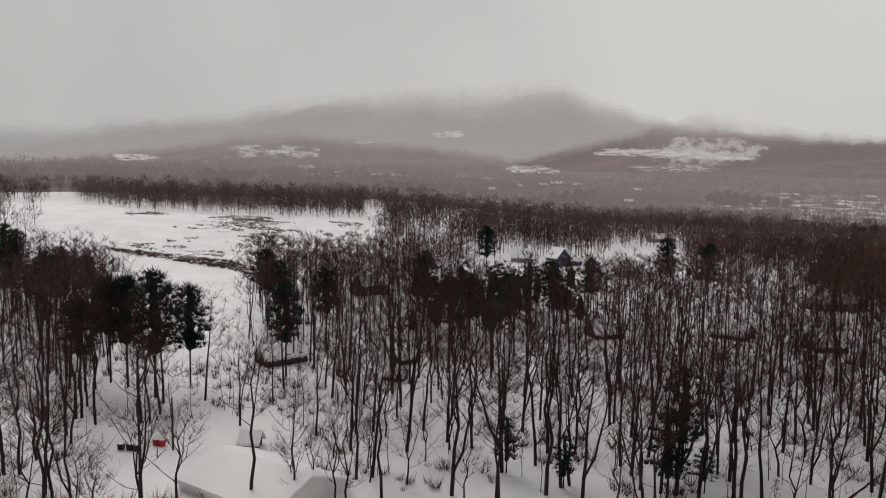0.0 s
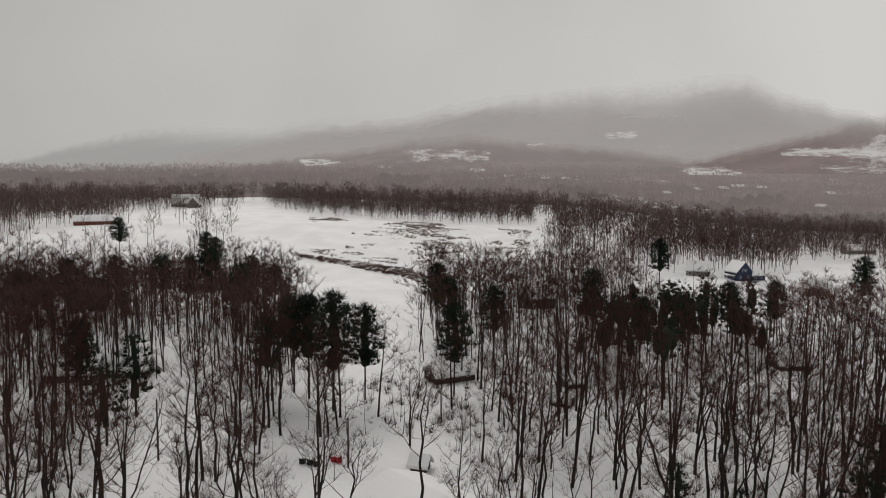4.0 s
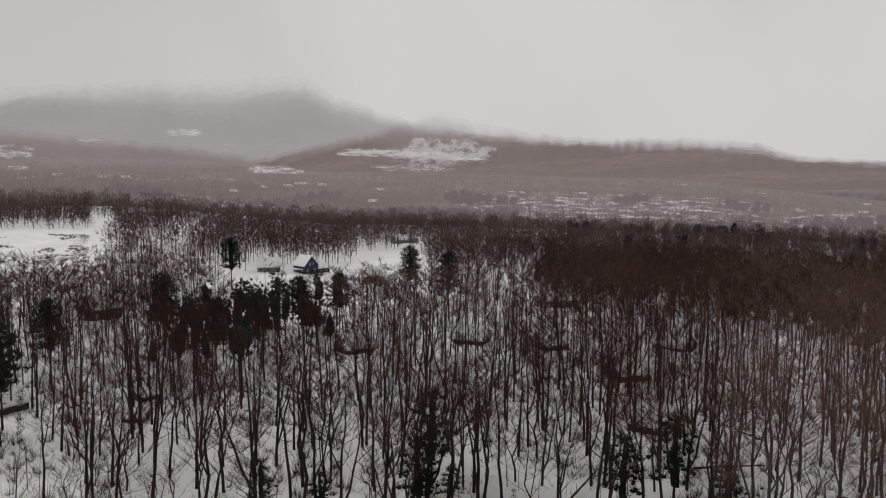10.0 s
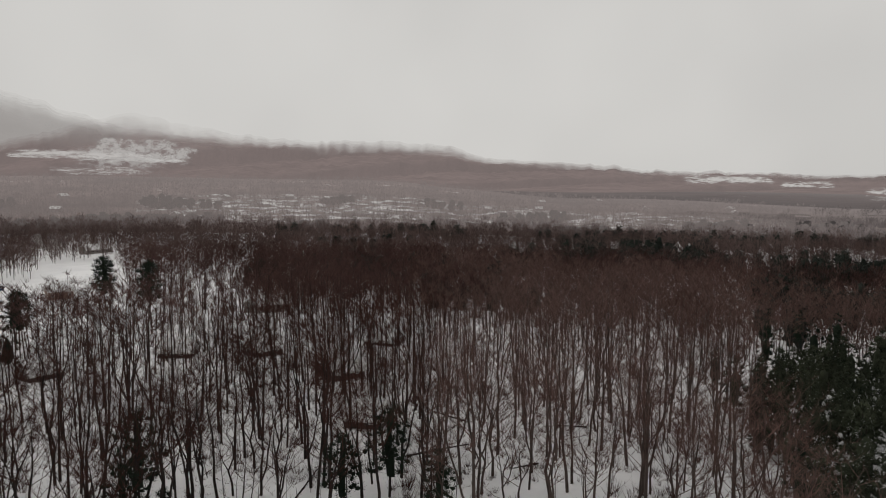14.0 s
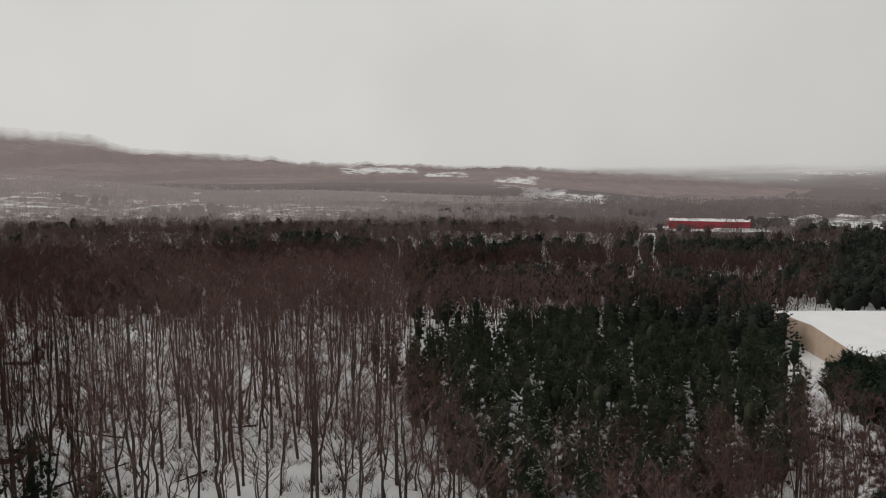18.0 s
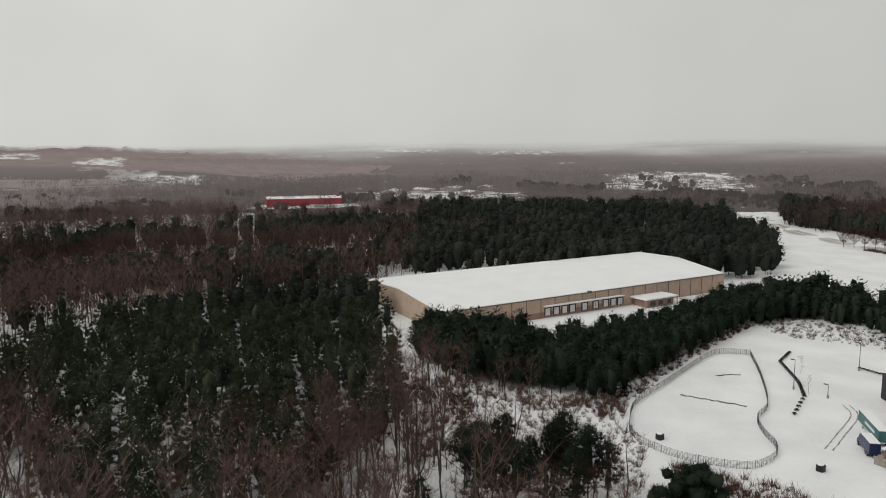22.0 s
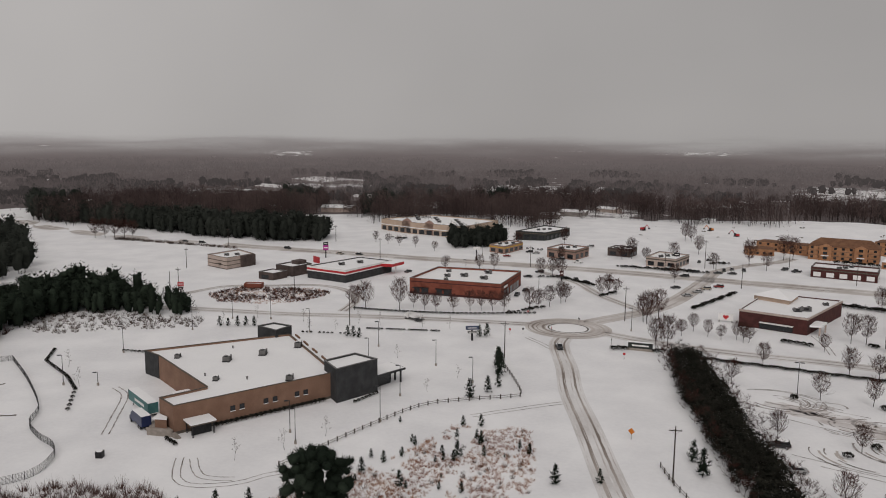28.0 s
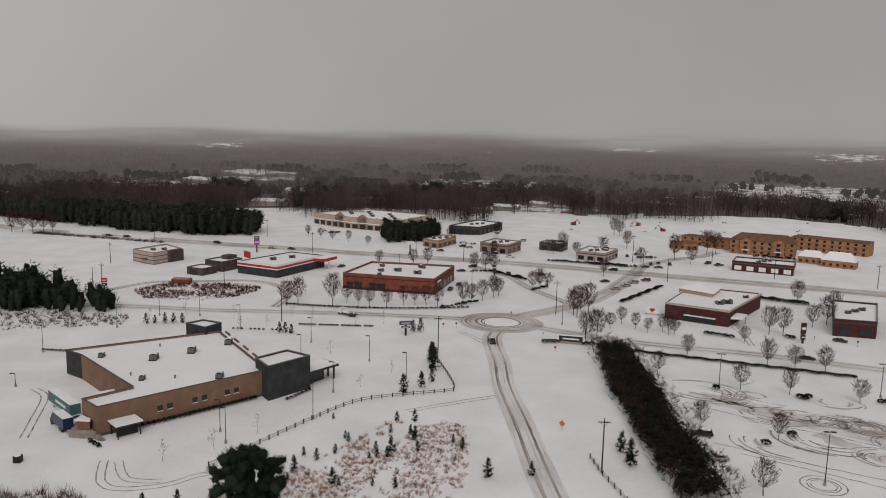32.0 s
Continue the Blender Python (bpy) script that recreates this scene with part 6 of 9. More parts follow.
# small buildings along the far side of the highway
for name, label, pts, h, mt, cat in (
        ("takeaway", "small restaurant with yellow band and snowy roof", [(182, -446), (170, -441), (167, -466), (178, -470)], 5, "peach", "restaurant"),
        ("green_hall", "dark low building with broad white roof", [(189, -512), (167, -513), (160, -548), (182, -556)], 6, "green_dark", "building"),
        ("peach_shop", "small salmon-pink shop with awnings", [(143, -443), (124.5, -439), (121.5, -459), (140, -463)], 6, "peach", "shop"),
        ("grey_house_shop", "grey gabled shop by the highway", [(112, -468), (98, -466), (96, -478), (110, -481)], 5, "dark_siding", "shop"),
        ("cream_restaurant", "cream stone restaurant with flat snowy roof", [(83, -440), (66, -437), (62, -459), (80, -464)], 5.5, "cream", "restaurant"),
        ("dark_red_strip", "long dark red shop row with white windows", [(-2, -447), (-33, -443), (-35, -460), (-4, -464)], 5.5, "dark_brick", "shop"),
        ("brick_diner", "dark red restaurant with layered parapets", [(-38.5, -313), (-53, -314.5), (-58.5, -351), (-42, -351)], 6.5, "dark_brick", "restaurant")):
    P = ccw(pts)
    bl = flat_building(name, label, P, h, mt, 0.6, category=cat)
    for i in range(len(P)):
        a, b = P[i], P[(i + 1) % len(P)]
        ln = math.hypot(b[0] - a[0], b[1] - a[1])
        nb = max(1, int(ln / 5.5))
        for k in range(nb):
            f = part("shopfront", wall_box(a, b, (k + 0.5) * ln / nb, 0.05, 0.7, min(3.6, ln / nb - 1), 0.16, h * 0.42), M["white_paint" if name == "dark_red_strip" else "glass"], bl)
        part("band", wall_box(a, b, ln / 2, 0.07, h - 1.5, ln, 0.14, 0.6), M["yellow" if name == "takeaway" else "wood_grey" if name != "brick_diner" else "dark_siding"], bl)
    cx, cy = sum(p[0] for p in P) / 4, sum(p[1] for p in P) / 4
    for k in range(3):
        rooftop_unit(cx + 3 * (k - 1), cy + 4 * (k - 1), h - 0.6, 0.4 * k, 0.8)

# timber-framed apartments under construction
def frame_block(label, cx, cy, rot, L, W, h, floors, bays, gable=0.0):
    e = thing("unfinished_building", label, "construction", "buildings under construction", (cx, cy, 0), rot)
    part("sheathing", Geo().box(0, 0, -0.3, L, W, h + 0.3), M["osb"], e)
    if gable:
        vs = [(-L / 2 - .3, -W / 2 - .3, h), (L / 2 + .3, -W / 2 - .3, h), (L / 2 + .3, W / 2 + .3, h), (-L / 2 - .3, W / 2 + .3, h), (-L / 2 + W * .3, 0, h + gable), (L / 2 - W * .3, 0, h + gable)]
        part("roof_deck", Geo().add(vs, [(0, 1, 5, 4), (2, 3, 4, 5), (1, 2, 5), (3, 0, 4), (3, 2, 1, 0)]), M["roof_wood"] if floors > 2 else M["roof_snow"], e)
    else:
        part("wall_plate", Geo().box(0, 0, h, L + .1, W + .1, 0.25), M["roof_wood"], e)
    for sgn in (-1, 1):
        for fl in range(floors):
            for b in range(bays):
                x = -L / 2 + (b + 0.5) * L / bays
                part("opening", Geo().box(x, sgn * (W / 2), 1.0 + fl * h / floors, 1.5, 0.3, 1.4), M["glass"], e)
            part("floor_line", Geo().box(0, sgn * (W / 2 + 0.02), fl * h / floors + h / floors - 0.15, L, 0.1, 0.2), M["wood_grey"], e)
    for fl in range(floors):
        for yy in (-W / 4, W / 4):
            for sgn in (-1, 1):
                part("opening", Geo().box(sgn * L / 2, yy, 1.0 + fl * h / floors, 0.3, 1.4, 1.4), M["glass"], e)
    if gable and floors > 2:
        for k in range(2 if L < 40 else 3):
            bx = -L / 2 + (k + 0.5) * L / (2 if L < 40 else 3)
            for sgn in (-1, 1):
                vs = []
                for yy in (sgn * (W / 2 - 2), sgn * (W / 2 + 1.6)):
                    vs += [(bx - 3.4, yy, -0.3), (bx + 3.4, yy, -0.3), (bx + 3.4, yy, h), (bx, yy, h + 1.3), (bx - 3.4, yy, h)]
                part("gabled_bay", Geo().add(vs, [(4, 3, 2, 1, 0), (5, 6, 7, 8, 9)] + [(j, (j + 1) % 5, (j + 1) % 5 + 5, j + 5) for j in range(5)]), M["osb"], e)
                for fl in range(floors):
                    part("opening", Geo().box(bx, sgn * (W / 2 + 1.6), 0.9 + fl * h / floors, 2.2, 0.3, 1.6), M["glass"], e)
                part("entry_canopy", Geo().box(bx, sgn * (W / 2 + 2.6), 3.0, 4.0, 2.0, 0.3), M["roof_snow"], e)
    return e


frame_block("three-storey apartment block in raw orange sheathing", -20, -522, -0.12, 38, 18, 8.6, 3, 9, 4.2)
frame_block("two-storey wing in raw orange sheathing", 12, -540, -0.35, 36, 12, 6, 2, 7)
frame_block("single-storey sheathed wing with open top", 28, -520, 0.25, 16, 11, 4.2, 1, 4)
frame_block("long three-storey sheathed apartment wing", -62, -552, -0.35, 46, 16, 8.5, 3, 10)
frame_block("small sheathed clubhouse with snowy gable roof", -46, -498, -0.2, 14, 10, 4, 1, 4, 3.5)
frame_block("sheathed clubhouse wing with snowy roof", -60, -490, -0.25, 18, 12, 4, 1, 5, 4.5)


# ---- roads, tracks, fences, poles, signs ----
M["road_snow"] = material("road_snow", (0.58, 0.56, 0.55), 0.75, 0, (0.75, 0.74, 0.74), 0.05, 0.15, 1.2)
M["road_dirty"] = material("road_dirty", (0.44, 0.40, 0.375), 0.75, 0, (0.66, 0.635, 0.62), 0.06, 0.15, 1.2)
M["slush"] = material("slush", (0.21, 0.172, 0.15), 0.7, 0, (0.54, 0.495, 0.465), 0.035, 0.2, 2.0)
M["churned"] = material("churned", (0.50, 0.455, 0.44), 0.8, 0, (0.76, 0.75, 0.75), 0.12, 0.1, 3.0)
M["rut"] = material("rut", (0.13, 0.11, 0.10), 0.8, 0, (0.55, 0.52, 0.51), 0.5, 0.1, 3.0)


def smooth_line(pts, n=8):
    out = []
    P = [pts[0]] + list(pts) + [pts[-1]]
    for i in range(1, len(P) - 2):
        p0, p1, p2, p3 = (np.array(P[k], float) for k in (i - 1, i, i + 1, i + 2))
        for k in range(n):
            t = k / n
            out.append(0.5 * ((2 * p1) + (-p0 + p2) * t + (2 * p0 - 5 * p1 + 4 * p2 - p3) * t * t + (-p0 + 3 * p1 - 3 * p2 + p3) * t ** 3))
    out.append(np.array(P[-1], float))
    return out


def strip(line, w, lift=0.03, off=0.0, closed=False, wob=0.0, seed=1, thick=0.03):
    """A thin strip laid along a line on the ground."""
    g = Geo()
    rg_ = random.Random(seed)
    L = [np.array(p, float) for p in line]
    n = len(L)
    vs = []
    for i, p in enumerate(L):
        d = (L[(i + 1) % n] - L[i - 1]) if closed else (L[min(n - 1, i + 1)] - L[max(0, i - 1)])
        d = d / max(1e-6, np.linalg.norm(d))
        nn = np.array((-d[1], d[0]))
        o = off + rg_.uniform(-wob, wob)
        ww = w * rg_.uniform(0.75, 1.2) if wob else w
        for sg in (-1, 1):
            q = p + nn * (o + sg * ww / 2)
            vs.append((q[0], q[1], height(q[0], q[1]) + lift))
    m = n if closed else n - 1
    fs = [(2 * i, 2 * i + 1, (2 * (i + 1)) % (2 * n) + 1, (2 * (i + 1)) % (2 * n)) for i in range(m)]
    return g.add(vs, [q[::-1] for q in fs])


ROADS = {
    "side_road": ([(330, -190), (270, -222), (224, -238), (190, -247), (160, -258), (130, -268), (108, -274), (95, -277)], 9),
    "east_road": ([(68, -277), (45, -272), (20, -271), (-10, -273), (-40, -272), (-90, -268)], 9.5),
    "north_link": ([(78, -264), (76, -252), (66, -228), (58, -206), (46, -180), (34, -153), (22, -128), (6, -95)], 9),
    "south_link": ([(76, -290), (68, -305), (58, -325), (52, -350), (48, -385), (46, -408)], 11),
    "highway": ([(620, -430), (530, -396), (430, -386), (330, -391), (260, -397), (190, -403), (110, -411), (40, -411), (-40, -411), (-120, -408)], 19),
    "shop_drive": ([(62, -322), (85, -345), (105, -372), (130, -392)], 7),
    "site_road": ([(46, -410), (44, -440), (30, -470), (16, -490), (8, -510)], 9),
    "gas_drive": ([(255, -258), (250, -280), (232, -292), (214, -303), (196, -300), (180, -285), (172, -262)], 6),
}
for k, (pts, w) in ROADS.items():
    ln = smooth_line(pts)
    solid("road_" + k, strip(ln, w * 0.8, 0.05), M["road_dirty" if k in ("highway", "south_link", "site_road") else "road_snow"], "snow-packed road with slushy wheel tracks", "road", kind="structure")
    for j, (o, q) in enumerate(((-0.40, 0.4), (-0.22, 0.9), (-0.15, 0.3), (0.08, 0.45), (0.24, 1.0), (0.40, 0.35))):
        solid("road_slush", strip(ln, q * (0.7 if w < 15 else 1.2), 0.062 + 0.002 * j, o * w * 0.8, wob=0.07, seed=j + len(k)), M["slush" if 0 < j < 5 and j != 3 else "churned"], "grey slushy wheel track on the snowy road", "wheel track", kind="structure")
ring = [(80.5 + 12.5 * math.cos(a), -278 + 11.5 * math.sin(a)) for a in np.linspace(0, math.tau, 48, endpoint=False)]
solid("road_roundabout", strip(ring, 8, 0.07, closed=True), M["road_dirty"], "snowy roundabout with dark wheel ruts", "roundabout", kind="structure")
for rr, ww in ((9.6, 1.1), (12.0, 0.4), (13.6, 0.9), (15.4, 0.3)):
    c_ = [(80.5 + rr * math.cos(a), -278 + rr * 0.92 * math.sin(a)) for a in np.linspace(0, math.tau, 60, endpoint=False)]
    solid("road_slush", strip(c_, ww, 0.085, closed=True, wob=0.12, seed=int(rr)), M["slush"], "slushy wheel ruts round the island", "wheel track", kind="structure")
isl = thing("roundabout_island", "low snow-covered roundabout island", "traffic island")
part("kerb", strip([(80.5 + 7.6 * math.cos(a), -278 + 7.0 * math.sin(a)) for a in np.linspace(0, math.tau, 40, endpoint=False)], 0.5, 0.14, closed=True), M["wood_grey"], isl)
part("mound", Geo().blob((80.5, -278, 0), 7.4, 0.35, 4, 24, 6, 0.04), M["roof_snow"], isl)


def ruts(pts, seed=1, gap=1.7, w=0.35):
    ln = smooth_line(pts)
    for o in (-gap / 2, gap / 2):
        solid("road_ruts", strip(ln, w, 0.035, o, wob=0.08, seed=seed), M["rut"], "dark wheel ruts pressed into the snow", "wheel track", kind="structure")


ruts([(176, -150), (168, -146), (158, -134), (150, -124)], 3)
ruts([(78, -262), (74, -246), (63, -222), (48, -186), (36, -158), (22, -128)], 4)
ruts([(90, -258), (80, -250), (72, -240), (64, -222), (54, -200), (40, -168)], 5)
ruts([(124, -122), (117, -114), (111, -113), (104, -118), (100, -125), (88, -138)], 6, w=0.25)
ruts([(121, -123), (113, -117), (106, -119)], 7, w=0.25)
ruts([(-4, -310), (-8, -296), (-10, -284)], 8)
ruts([(76, -176), (62, -192), (54, -200)], 9, w=0.3)
ruts([(-3, -165), (-8, -150), (-12, -138)], 10, w=0.3)
# spun wheel marks in the parking lot
rg = random.Random(77)
SWIRLS = [(-36, -213, 1.6, 5.5, 12, 5.0), (-27, -214, 1.2, 5.0, 9, 2.6), (-20, -216, 1.5, 6.0, 9, 2.2), (-31, -231, 3.0, 6.0, 4, 1.6), (4, -226, 3.0, 10.5, 9, 1.9), (-8, -222, 2.0, 6.0, 8, 1.6), (-38, -193, 1.5, 7.0, 11, 1.8), (-27, -200, 4.0, 12.0, 9, 1.1),
          (-18, -193, 7.0, 12.0, 6, 0.9), (-14, -214, 3.0, 9.0, 7, 1.0), (-44, -204, 2.0, 8.0, 9, 1.7), (-9, -228, 2.0, 4.0, 3, 1.8), (-30, -208, 5.0, 14.0, 8, 0.8)]
for row in ([(8, -222), (-6, -220), (-22, -214), (-46, -209)], [(2, -219), (-14, -212), (-30, -207), (-48, -203)], [(-24, -204), (-36, -194), (-48, -188)]):
    solid("road_churned", strip(smooth_line(row), 5.5, 0.022, wob=0.8, seed=len(row)), M["churned"], "patch of parking lot snow churned brown by wheels", "churned snow", kind="structure")
for cx, cy, r0, r1, cnt, sweep in SWIRLS * 2:
    a0 = rg.uniform(0, 6.28)
    for k in range(cnt):
        rr = r0 + (r1 - r0) * (k + rg.uniform(-.3, .3)) / cnt
        b0, sp = a0 + rg.uniform(-0.9, 0.9), sweep * rg.uniform(0.35, 1.0)
        ox_, oy_ = cx + rg.uniform(-.6, .6), cy + rg.uniform(-.5, .5)
        arc = [(ox_ + rr * 1.3 * math.cos(b0 + sp * i / 18), oy_ + rr * math.sin(b0 + sp * i / 18)) for i in range(19)]
        solid("road_spin_mark", strip(arc, rg.uniform(0.15, 0.6), 0.03 + 0.003 * k, wob=0.05, seed=k), M["rut" if k % 3 else "slush"], "curved dark skid mark in the parking lot snow", "skid mark", kind="structure")
for rr in (2.6, 3.3, 4.6):
    solid("road_spin_mark", strip([(-22.4 + rr * math.cos(a), -172.4 + rr * math.sin(a)) for a in np.linspace(0, 5.4 + rr * 0.2, 40)], 0.28, 0.03, wob=0.08, seed=int(rr * 9)), M["rut"], "circular wheel mark round the lamp base", "skid mark", kind="structure")
for a, b in (((-10, -212), (-44, -206)), ((-8, -206), (-44, -199)), ((5, -228), (-18, -222)), ((8, -214), (-20, -207)), ((0, -187), (-38, -180)), ((-6, -183), (-40, -175))):
    solid("road_spin_mark", strip(smooth_line([a, ((a[0] + b[0]) / 2, (a[1] + b[1]) / 2 + rg.uniform(-2, 2)), b]), 0.3, 0.045, wob=0.2, seed=int(a[0] * 3)), M["rut"], "long dark wheel mark across the lot", "skid mark", kind="structure")
# bare drainage line in the field
solid("ground_scrape", strip(smooth_line([(194, -110), (190, -114), (186, -118), (181, -123)]), 0.9, 0.03, wob=0.4, seed=5), M["brush"], "line of dead grass showing through snow", "grass", kind="structure")
solid("ground_scrape", strip(smooth_line([(208, -130), (208, -134), (207, -138)]), 0.9, 0.03, wob=0.35, seed=6), M["brush"], "patch of dead grass showing through snow", "grass", kind="structure")


# fences
def rail_fence(line, label):
    e = thing("rail_fence", label, "fence")
    L = smooth_line(line, 6)
    pts, acc = [L[0]], 0.0
    for p, q in zip(L, L[1:]):
        d = np.linalg.norm(q - p)
        while acc + d >= 3.0:
            k = (3.0 - acc) / d
            p = p + (q - p) * k
            d = np.linalg.norm(q - p)
            acc = 0.0
            pts.append(p)
        acc += d
    post = Geo().box(0, 0, -0.3, 0.22, 0.22, 1.6).mesh("post", M["pole_wood"])
    for i, p in enumerate(pts):
        o = part("post", post, None, e)
        o.location = (p[0], p[1], height(p[0], p[1]))
        if i:
            q = pts[i - 1]
            for z in (0.45, 0.95):
                part("rail", Geo().rod((q[0], q[1], height(q[0], q[1]) + z), (p[0], p[1], height(p[0], p[1]) + z), 0.07, n=4), M["wood_grey"], e)
    return e


rail_fence([(101.3, -128.3), (98.6, -141.5), (94.9, -160.9), (90.3, -176.9), (81.1, -186.3), (72, -193.5), (70, -197), (76, -208), (85.6, -222.6)], "weathered split-rail fence curving through snow")
rail_fence([(26, -166), (22.4, -159), (18, -152), (13, -144), (9, -136)], "short split-rail fence beside the lane")


def mesh_fence(line, label):
    e = thing("mesh_fence", label, "fence")
    L = smooth_line(line, 5)
    post = Geo().rod((0, 0, -0.2), (0, 0, 1.9), 0.06, n=6).mesh("post", M["steel_dark"])
    for i, p in enumerate(L):
        o = part("post", post, None, e)
        o.location = (p[0], p[1], height(p[0], p[1]))
        if i:
            q = L[i - 1]
            g = Geo()
            z0, z1 = height(q[0], q[1]), height(p[0], p[1])
            for z in np.linspace(0.15, 1.8, 7):
                g.rod((q[0], q[1], z0 + z), (p[0], p[1], z1 + z), 0.035, n=3)
            n = max(2, int(np.linalg.norm(q - p) / 0.55))
            for k in range(n):
                u = k / n
                x, y = q[0] + (p[0] - q[0]) * u, q[1] + (p[1] - q[1]) * u
                g.rod((x, y, z0 + 0.1), (x, y, z0 + 1.8), 0.025, n=3)
            part("mesh_panel", g, M["steel_dark"], e)
    return e


mesh_fence([(226.3, -153.9), (202.9, -142.1), (179.7, -128.4), (171.2, -119.5), (162, -115), (153.7, -112.6), (147.8, -107.9), (144.6, -99.0), (151.9, -88.5), (160.9, -83.5), (168, -82.8), (174.5, -85.1), (188.8, -93.7), (203.0, -109.9), (226.8, -138.1), (230, -146), (226.3, -153.9)], "dark wire fence looping round a snowy retention basin")


# poles
def lamp_post(x, y, h=9.0, rot=0.0, heads=1):
    e = thing("street_lamp", "dark slender parking-lot lamp post on a concrete foot", "street lamp", "lamp posts", (x, y, height(x, y)), rot)
    part("foot", Geo().rod((0, 0, -0.3), (0, 0, 0.8), 0.33, 0.30, 8), M["concrete"], e)
    part("shaft", Geo().rod((0, 0, 0.8), (0, 0, h), 0.11, 0.07, 6), M["steel_dark"], e)
    for k in range(heads):
        s = 1 - 2 * k
        hd = part("lamp_head", Geo().box(s * 0.75, 0, h - 0.15, 1.0, 0.45, 0.2), M["steel_dark"], e)
        part("arm", Geo().rod((0, 0, h - 0.1), (s * 0.4, 0, h - 0.05), 0.05, n=4), M["steel_dark"], hd)
    return e


for x, y, h in ((105.7, -140.2, 8.8), (115.1 - 4, -147.3 + 2, 8.2), (95.1, -161.5, 9.5), (103.9, -211.3, 8.5), (100.1, -181, 9), (131.4, -222.2, 9), (86.6, -200.8, 8), (191, -144.7, 9), (202.5, -176.5, 9), (203.2, -230.6, 10), (189.3, -236.9, 10),
                (163.9, -227.3, 9), (204.3, -209.9, 9), (125, -205, 8), (182, -149, 4), (58, -285, 9), (140, -300, 8), (110, -330, 9), (160, -360, 9), (240, -500, 9), (180, -430, 9)):
    lamp_post(x, y, h, 0.7)
lamp_post(-22.6, -172.4, 12, 0.3, 2)
lamp_post(-0.1, -230.2, 10.5, 0.2, 2)
lamp_post(-43.4, -241, 10, 0.2, 2)


def utility_pole(x, y, h, rot=0.0, cross=True):
    e = thing("utility_pole", "dark wooden utility pole with crossarm and insulators", "utility pole", "utility poles", (x, y, height(x, y)), rot)
    part("pole", Geo().rod((0, 0, -0.5), (0, 0, h), 0.19, 0.12, 7), M["pole_wood"], e)
    if cross:
        c_ = part("crossarm", Geo().box(0, 0, h - 1.0, 2.6, 0.14, 0.16), M["pole_wood"], e)
        for dx in (-1.15, -0.45, 0.45, 1.15):
            part("insulator", Geo().rod((dx, 0, h - 0.84), (dx, 0, h - 0.62), 0.06, n=5), M["metal_grey"], c_)
        part("brace", Geo().rod((-0.8, 0.1, h - 0.95), (0, 0.12, h - 1.8), 0.03, n=4), M["steel_dark"], c_)
        part("brace", Geo().rod((0.8, 0.1, h - 0.95), (0, 0.12, h - 1.8), 0.03, n=4), M["steel_dark"], c_)
    return e


POLES = [(22.3, -159.4, 12.5, 0.3, True), (87.6, -229.3, 12.5, 0.4, True), (63.8, -300, 14, 0.4, True), (156.5, -243, 13, 0.4, False), (213, -284, 12, 0.2, False), (257.7, -252, 11, 0.2, False), (258.1, -257.6, 12, 0.2, True), (70, -426, 11, 0, True), (51.7, -447, 16, 0, True),
         (9, -470, 13, 0, True), (-23, -429, 13, 0, True), (227, -386, 13, 0, True), (28, -394, 12, 0, False), (290, -434, 12, 0, True), (-62.7, 125, 11, 0.5, False), (-28.6, 124.8, 9, 0.5, False), (45, -440, 9, 0, False), (304.6, -310.4, 11, 0, True), (340, -384, 12, 0, True), (140, -404, 12, 0, True), (-70, -425, 12, 0, True)]
for q in POLES:
    utility_pole(*q)


# signs
def pylon_sign(label, x, y, rot, h, w, panels):
    e = thing("pylon_sign", label, "sign", "", (x, y, 0), rot)
    part("post", Geo().box(0, 0, -0.3, 0.7, 0.5, h + 0.2), M["steel_dark"], e)
    for z, hh, ww, m in panels:
        p = part("panel", Geo().box(0, 0, z, ww, 0.6, hh), M[m], e)
        for k in range(2):
            part("lettering_bar", Geo().box(0, -0.32 + 0.64 * k, z + hh * 0.4, ww * 0.7, 0.04, hh * 0.22), M["white_paint"], p)
    return e


pylon_sign("blue store pylon sign topped with snow", 106, -244.7, 0.55, 3.9, 3, [(4.0, 1.3, 4.6, "sign_blue"), (2.7, 0.8, 3.2, "metal_grey")])
pylon_sign("tall magenta and purple pylon sign", 258.5, -376, 0.6, 6, 3, [(4.6, 3.0, 3.2, "magenta"), (7.7, 1.8, 3.0, "steel_dark")])
pylon_sign("dark red filling-station price sign", 254.3, -255, 0.7, 4, 3, [(4.2, 1.8, 2.6, "red_paint"), (2.5, 1.3, 2.2, "dark_brick")])
pylon_sign("white highway shop sign on a post", 176, -411, 0.4, 7, 3, [(6.2, 1.8, 4.2, "white_paint")])
pylon_sign("dark red restaurant pylon sign", -27, -296, 0.3, 4, 2, [(3.5, 4.0, 1.8, "dark_brick"), (1.4, 1.8, 1.6, "steel_dark")])
pylon_sign("small dark roadside sign board", 112, -372, 0.4, 3, 2, [(2.6, 2.6, 1.8, "dark_brick")])
pylon_sign("white gas sign board by the highway", 68, -452, 0.2, 6, 2, [(5.0, 2.2, 3.2, "steel_dark")])
mon = thing("monument_sign", "low dark store sign on a stone base with shrubs", "sign", "", (49.5, -259.5, 0), 0.12)
part("base", Geo().box(0, 0, -0.2, 9, 1.2, 1.0), M["concrete"], mon)
part("board", Geo().box(0, 0, 0.8, 8.2, 0.7, 2.0), M["green_dark"], mon)
part("cap", Geo().box(0, 0, 2.8, 8.8, 1.0, 0.25), M["roof_snow"], mon)
part("lettering_bar", Geo().box(0, 0.38, 1.5, 5.6, 0.06, 0.55), M["white_paint"], mon)
